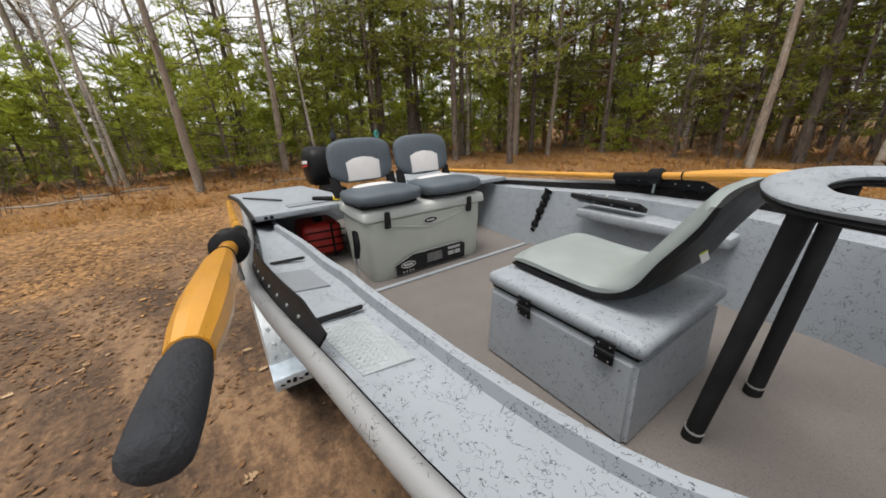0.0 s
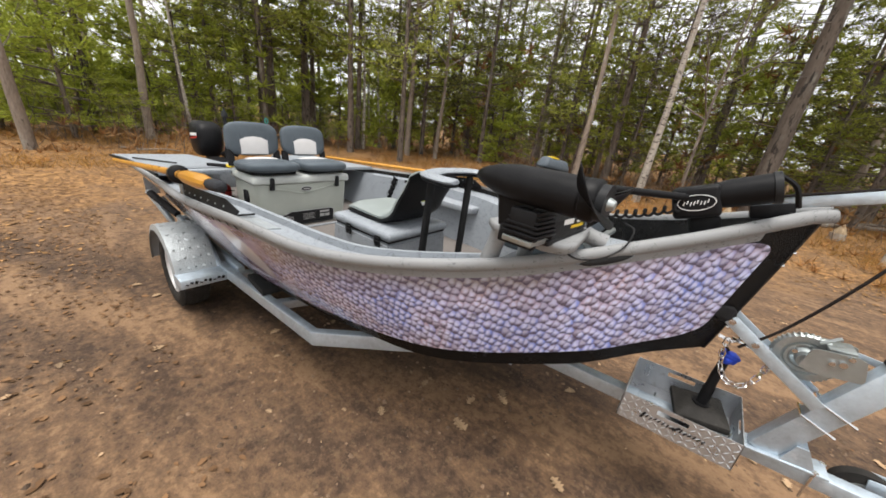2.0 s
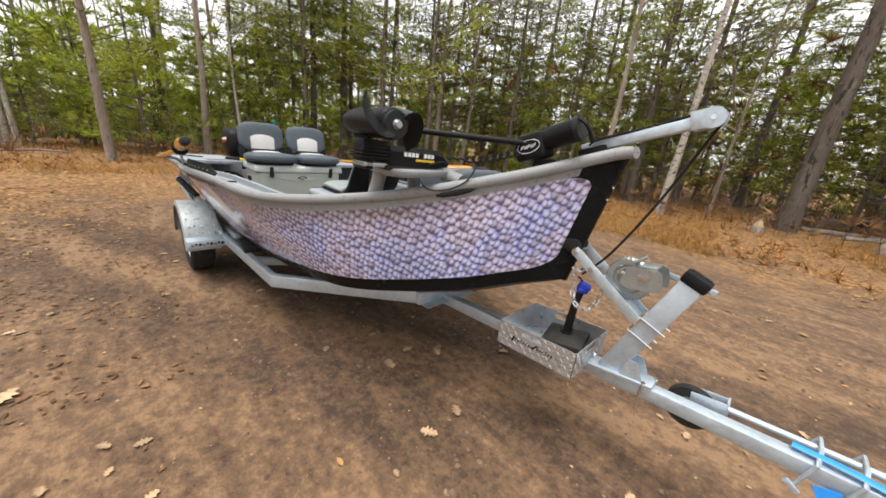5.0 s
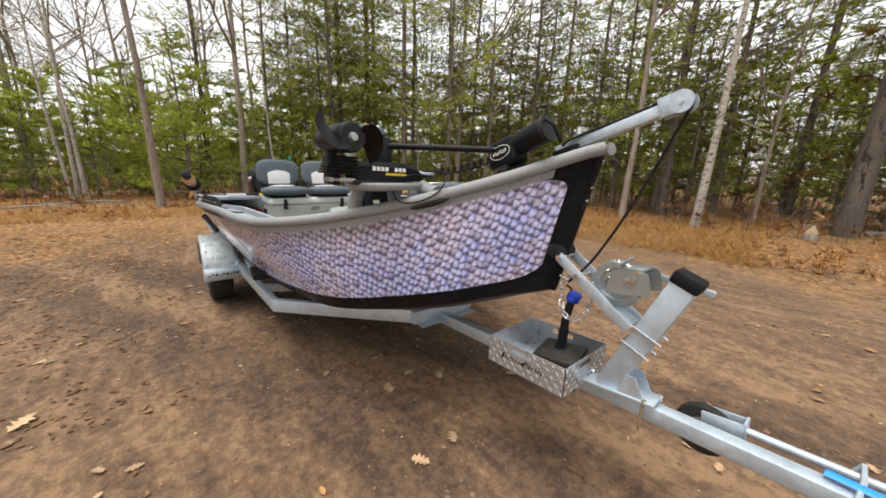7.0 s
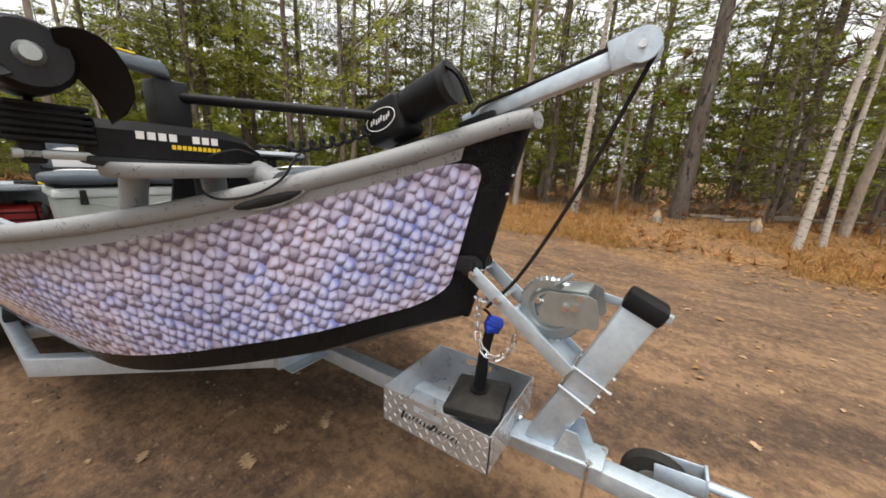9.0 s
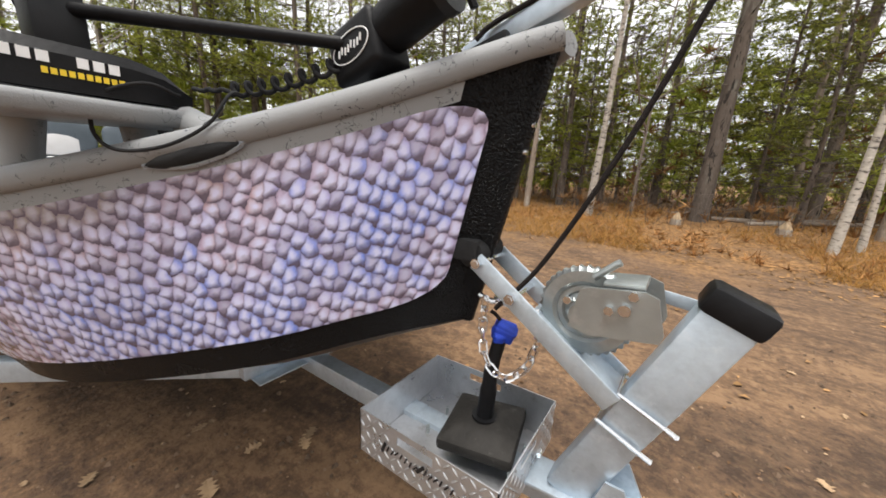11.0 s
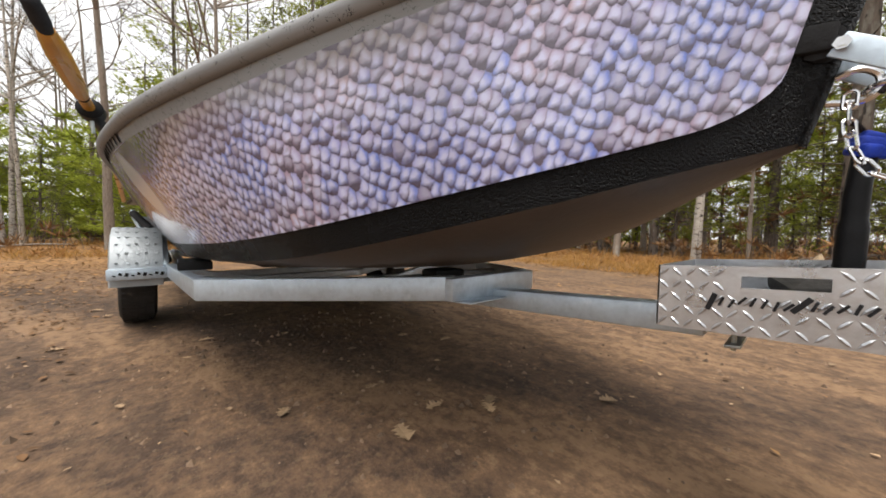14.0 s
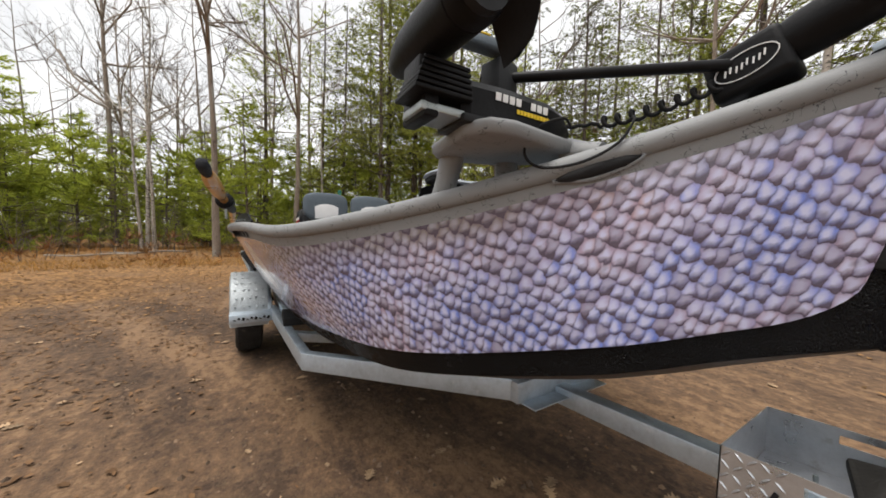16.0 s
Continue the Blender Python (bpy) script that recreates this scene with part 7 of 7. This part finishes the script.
# dead grass at the edge of the clearing
straw = Cloud()
for k in range(11000):
    az = rw.uniform(-28, 126)
    d = (7.4 if az < 42 else 8.6) + 10 * rw.random() ** 1.3
    x, y = 3.8 - math.sin(radians(az)) * d, -1.3 + math.cos(radians(az)) * d
    if (x > -7.0 and y < 6.0 + 0.5 * noise.noise((x, y, 0))) or noise.noise((x * 0.35, y * 0.35, 5)) < -0.12 - 0.03 * (d - 10):
        continue
    p = Vector((x, y, ground_z(x, y) - 0.01))
    for _ in range(7):
        a = rw.uniform(0, 6.28)
        L = rw.uniform(0.10, 0.34)
        o = p + Vector((rw.gauss(0, 0.06), rw.gauss(0, 0.06), 0))
        e = o + Vector((math.cos(a) * L * 0.8, math.sin(a) * L * 0.8, L * rw.uniform(0.2, 0.9)))
        s = Vector((-math.sin(a), math.cos(a), 0)) * 0.006
        straw.tri(o - s, o + s, e)
thatch = Cloud()
for k in range(2600):
    az = rw.uniform(-28, 120)
    d = (7.8 if az < 42 else 9.2) + 8 * rw.random()
    x, y = 3.8 - math.sin(radians(az)) * d, -1.3 + math.cos(radians(az)) * d
    if (x > -7.4 and y < 6.4) or noise.noise((x * 0.5, y * 0.5, 15)) < -0.05:
        continue
    thatch.tuft(Vector((x, y, ground_z(x, y) + 0.02)), Vector((0, 0, 0.15)), rw, 13, 0.2, 0.011)
dg = thing("dead_grass", (0, 0, 0), "straw-coloured dead grass and bracken at the wood's edge", "grass", kind="stuff")
straw.link("blades", M["straw"], dg)
thatch.link("fern_litter", M["bracken"], dg)

# fallen leaves
def leaf_shape(size, r):
    """Outline of a lobed oak leaf, curled a little."""
    out = []
    lob = [(0.0, 0.04), (0.12, 0.10), (0.2, 0.30), (0.32, 0.12), (0.42, 0.38), (0.55, 0.16), (0.66, 0.36), (0.76, 0.14), (0.88, 0.20), (1.0, 0.0)]
    for s in (1, -1):
        for x, y in (lob if s > 0 else lob[-2:0:-1]):
            out.append((x * size, s * y * size * r.uniform(0.85, 1.15)))
    return out


lit = Cloud()
rl = random.Random(9)


def drop_leaf(x, y, size, detail):
    a = rl.uniform(0, 6.28)
    z = ground_z(x, y) + 0.006
    tilt = rl.gauss(0, 0.16)
    ca, sa = math.cos(a), math.sin(a)

    def at(u, v):
        return Vector((x + u * ca - v * sa, y + u * sa + v * ca, z + abs(v) * rl.uniform(0.05, 0.45) + tilt * u * 0.5 + 0.004))
    if detail:
        sh = leaf_shape(size, rl)
        n0 = len(lit.v)
        mid = [at(size * t, 0) for t in (0.0, 0.25, 0.5, 0.75, 1.0)]
        for u, v in sh:
            lit.v.append(at(u, v))
        m = len(sh)
        n1 = len(lit.v)
        lit.v += mid
        half = 10
        for k in range(half - 1):
            i = min(4, int(round(k / 9 * 4)))
            j = min(4, int(round((k + 1) / 9 * 4)))
            lit.f.append((n0 + k, n0 + k + 1, n1 + j))
            if i != j:
                lit.f.append((n0 + k, n1 + j, n1 + i))
        low = [n0] + list(range(n0 + m - 1, n0 + half - 1, -1)) + [n0 + half - 1]
        for k in range(len(low) - 1):
            i = min(4, int(round(k / 9 * 4)))
            j = min(4, int(round((k + 1) / 9 * 4)))
            lit.f.append((low[k + 1], low[k], n1 + i))
            if i != j:
                lit.f.append((low[k + 1], n1 + i, n1 + j))
    else:
        n0 = len(lit.v)
        w = rl.uniform(0.16, 0.36)
        lit.v += [at(0, 0), at(size * rl.uniform(0.2, 0.4), size * w), at(size * rl.uniform(0.6, 0.85), size * w * rl.uniform(0.5, 1.1)), at(size, 0),
                  at(size * rl.uniform(0.55, 0.8), -size * w * rl.uniform(0.5, 1.0)), at(size * rl.uniform(0.2, 0.4), -size * w)]
        lit.f += [(n0, n0 + 1, n0 + 2, n0 + 3), (n0, n0 + 3, n0 + 4, n0 + 5)]


for x, y, s in ((2.58, -0.40, 0.11), (3.18, -0.52, 0.10), (1.66, -2.22, 0.13), (1.14, -2.52, 0.11), (3.08, -0.29, 0.09), (2.23, -1.83, 0.07), (2.68, -1.70, 0.07), (2.35, -1.99, 0.06)):
    drop_leaf(x, y, s, True)
for k in range(170):
    drop_leaf(rl.uniform(-2.5, 6), rl.uniform(-3.8, 3.5), rl.uniform(0.035, 0.085), True)
for k in range(600):
    drop_leaf(rl.uniform(-3, 6.5), rl.uniform(-4, 4), rl.uniform(0.01, 0.026), False)
pale_lit, lit = lit, Cloud()
for k in range(42000):
    x, y = rl.uniform(-16, 9), rl.uniform(-10, 13)
    d = math.hypot((x - 3.2) * 0.118, (y - 0.2) * 0.138) + 0.5 * noise.noise((x * 0.8, y * 0.8, 2))
    if rl.random() > min(1.0, max(0.015, (d - 0.6) * 1.7)):
        continue
    drop_leaf(x, y, rl.uniform(0.035, 0.085), False)
for k in range(9000):
    x, y = rl.uniform(-5, 10), 5.6 + 6 * rl.random()
    if noise.noise((x * 0.9, y * 0.9, 21)) < rl.uniform(-0.5, 0.25):
        continue
    drop_leaf(x, y, rl.uniform(0.04, 0.09), False)
# drifts of dull leaves off the starboard quarter, and a thin scatter along the track
bright_lit, lit = lit, Cloud()
for k in range(9000):
    x, y = rl.uniform(-5.5, 1.9), rl.uniform(-5.5, -1.35)
    if noise.noise((x * 1.3, y * 1.3, 31)) + 0.16 * (0.6 - x) < rl.uniform(-0.35, 0.55):
        continue
    drop_leaf(x, y, rl.uniform(0.018, 0.055), False)
for k in range(2600):
    x, y = rl.uniform(-2.5, 6.5), rl.uniform(-4, 4.2)
    if noise.noise((x * 1.1, y * 1.1, 43)) < rl.uniform(-0.1, 0.5):
        continue
    drop_leaf(x, y, rl.uniform(0.012, 0.035), False)
fl = thing("fallen_leaves", (0, 0, 0), "dry orange-brown fallen leaves scattered on the dirt", "leaves", kind="stuff")
bright_lit.link("leaves", M["litter"], fl)
lit.link("dull_leaves", M["litter_dull"], fl)
pale_lit.link("pale_leaves", M["leaf_pale"], fl)

# crumbs of earth and small stones on the track
crumbs = Cloud()
rc = random.Random(31)
for k in range(15000):
    x, y = rc.uniform(-3.5, 6.5), rc.uniform(-4.2, 3.6)
    if noise.noise((x * 1.3, y * 1.3, 9)) < rc.uniform(-0.45, 0.35):
        continue
    q = 0.004 + 0.014 * rc.random() ** 3
    z, a = ground_z(x, y), rc.uniform(0, 6.28)
    n0 = len(crumbs.v)
    crumbs.v += [Vector((x + q * rc.uniform(0.7, 1.5) * math.cos(a + i * 1.257), y + q * rc.uniform(0.7, 1.5) * math.sin(a + i * 1.257), z - 0.002)) for i in range(5)] + [Vector((x, y, z + q * rc.uniform(0.6, 1.2)))]
    crumbs.f += [(n0 + i, n0 + (i + 1) % 5, n0 + 5) for i in range(5)]
gc = thing("earth_crumbs", (0, 0, 0), "loose crumbs of dry earth and small stones on the track", "earth", kind="stuff")
M["crumb"] = mat("dry_earth_crumbs", (0.14, 0.09, 0.056), 0.95, scale=4, amount=0.3, island=0.5)
crumbs.link("crumbs", M["crumb"], gc)

# fallen logs, brush and two pale stumps at the edge
for i, (x0, y0, x1, y1, rr, z1) in enumerate(((4.6, 12.9, 9.4, 13.3, 0.08, 0.25), (3.4, 13.6, 6.8, 15.0, 0.06, 0.5), (-11.5, -5.0, -10.4, -2.6, 0.04, 0.12), (-10.8, -6.0, -9.8, -3.8, 0.035, 0.1), (-10.2, -0.1, -9.4, 1.1, 0.035, 0.08), (5.4, 12.3, 7.8, 14.2, 0.07, 0.2))):
    lg = thing("fallen_log", ((x0 + x1) / 2, (y0 + y1) / 2, ground_z((x0 + x1) / 2, (y0 + y1) / 2)), "weathered fallen branch lying among dead leaves", "log", "fallen logs")
    bm = B()
    a, b = Vector((x0, y0, ground_z(x0, y0) + rr * 0.6)), Vector((x1, y1, ground_z(x1, y1) + z1))
    tube(bm, [a, a.lerp(b, 0.3) + Vector((0.05, 0.04, -0.03)), a.lerp(b, 0.7) + Vector((-0.04, 0.05, 0.02)), b], [rr, rr * 0.9, rr * 0.7, rr * 0.35], 8)
    for q in (0.35, 0.55, 0.75):
        p = a.lerp(b, q)
        tube(bm, [p, p + Vector((0.12, 0.1, 0.35)), p + Vector((0.3, 0.1, 0.6))], [rr * 0.3, rr * 0.2, 0.004], 5)
    part("stem", smooth(bm, 60), M["bark"], lg)
for x, y, s in ((3.72, 10.9, 1.35), (5.95, 10.85, 1.45)):
    sm = thing("beaver_cut_stump", (x, y, ground_z(x, y)), "pale pointed stump with a freshly gnawed top", "stump", "stumps")
    z = ground_z(x, y)
    bm = B()
    tube(bm, [(x, y, z - 0.05), (x, y, z + 0.12 * s)], [0.12 * s, 0.10 * s], 10)
    part("stump_bark", smooth(bm), M["bark"], sm)
    bm = B()
    tube(bm, [(x, y, z + 0.08 * s), (x + 0.01, y, z + 0.14 * s), (x + 0.015, y, z + 0.20 * s), (x + 0.02, y, z + 0.27 * s)], [0.10 * s, 0.085 * s, 0.055 * s, 0.018 * s], 14)
    for v in bm.verts:
        v.co += Vector((noise.noise(v.co * 23), noise.noise(v.co * 23 + Vector((5, 0, 0))), noise.noise(v.co * 19 + Vector((0, 7, 0))))) * 0.03
    part("gnawed_top", smooth(bm, 20), M["stump_wood"], sm)
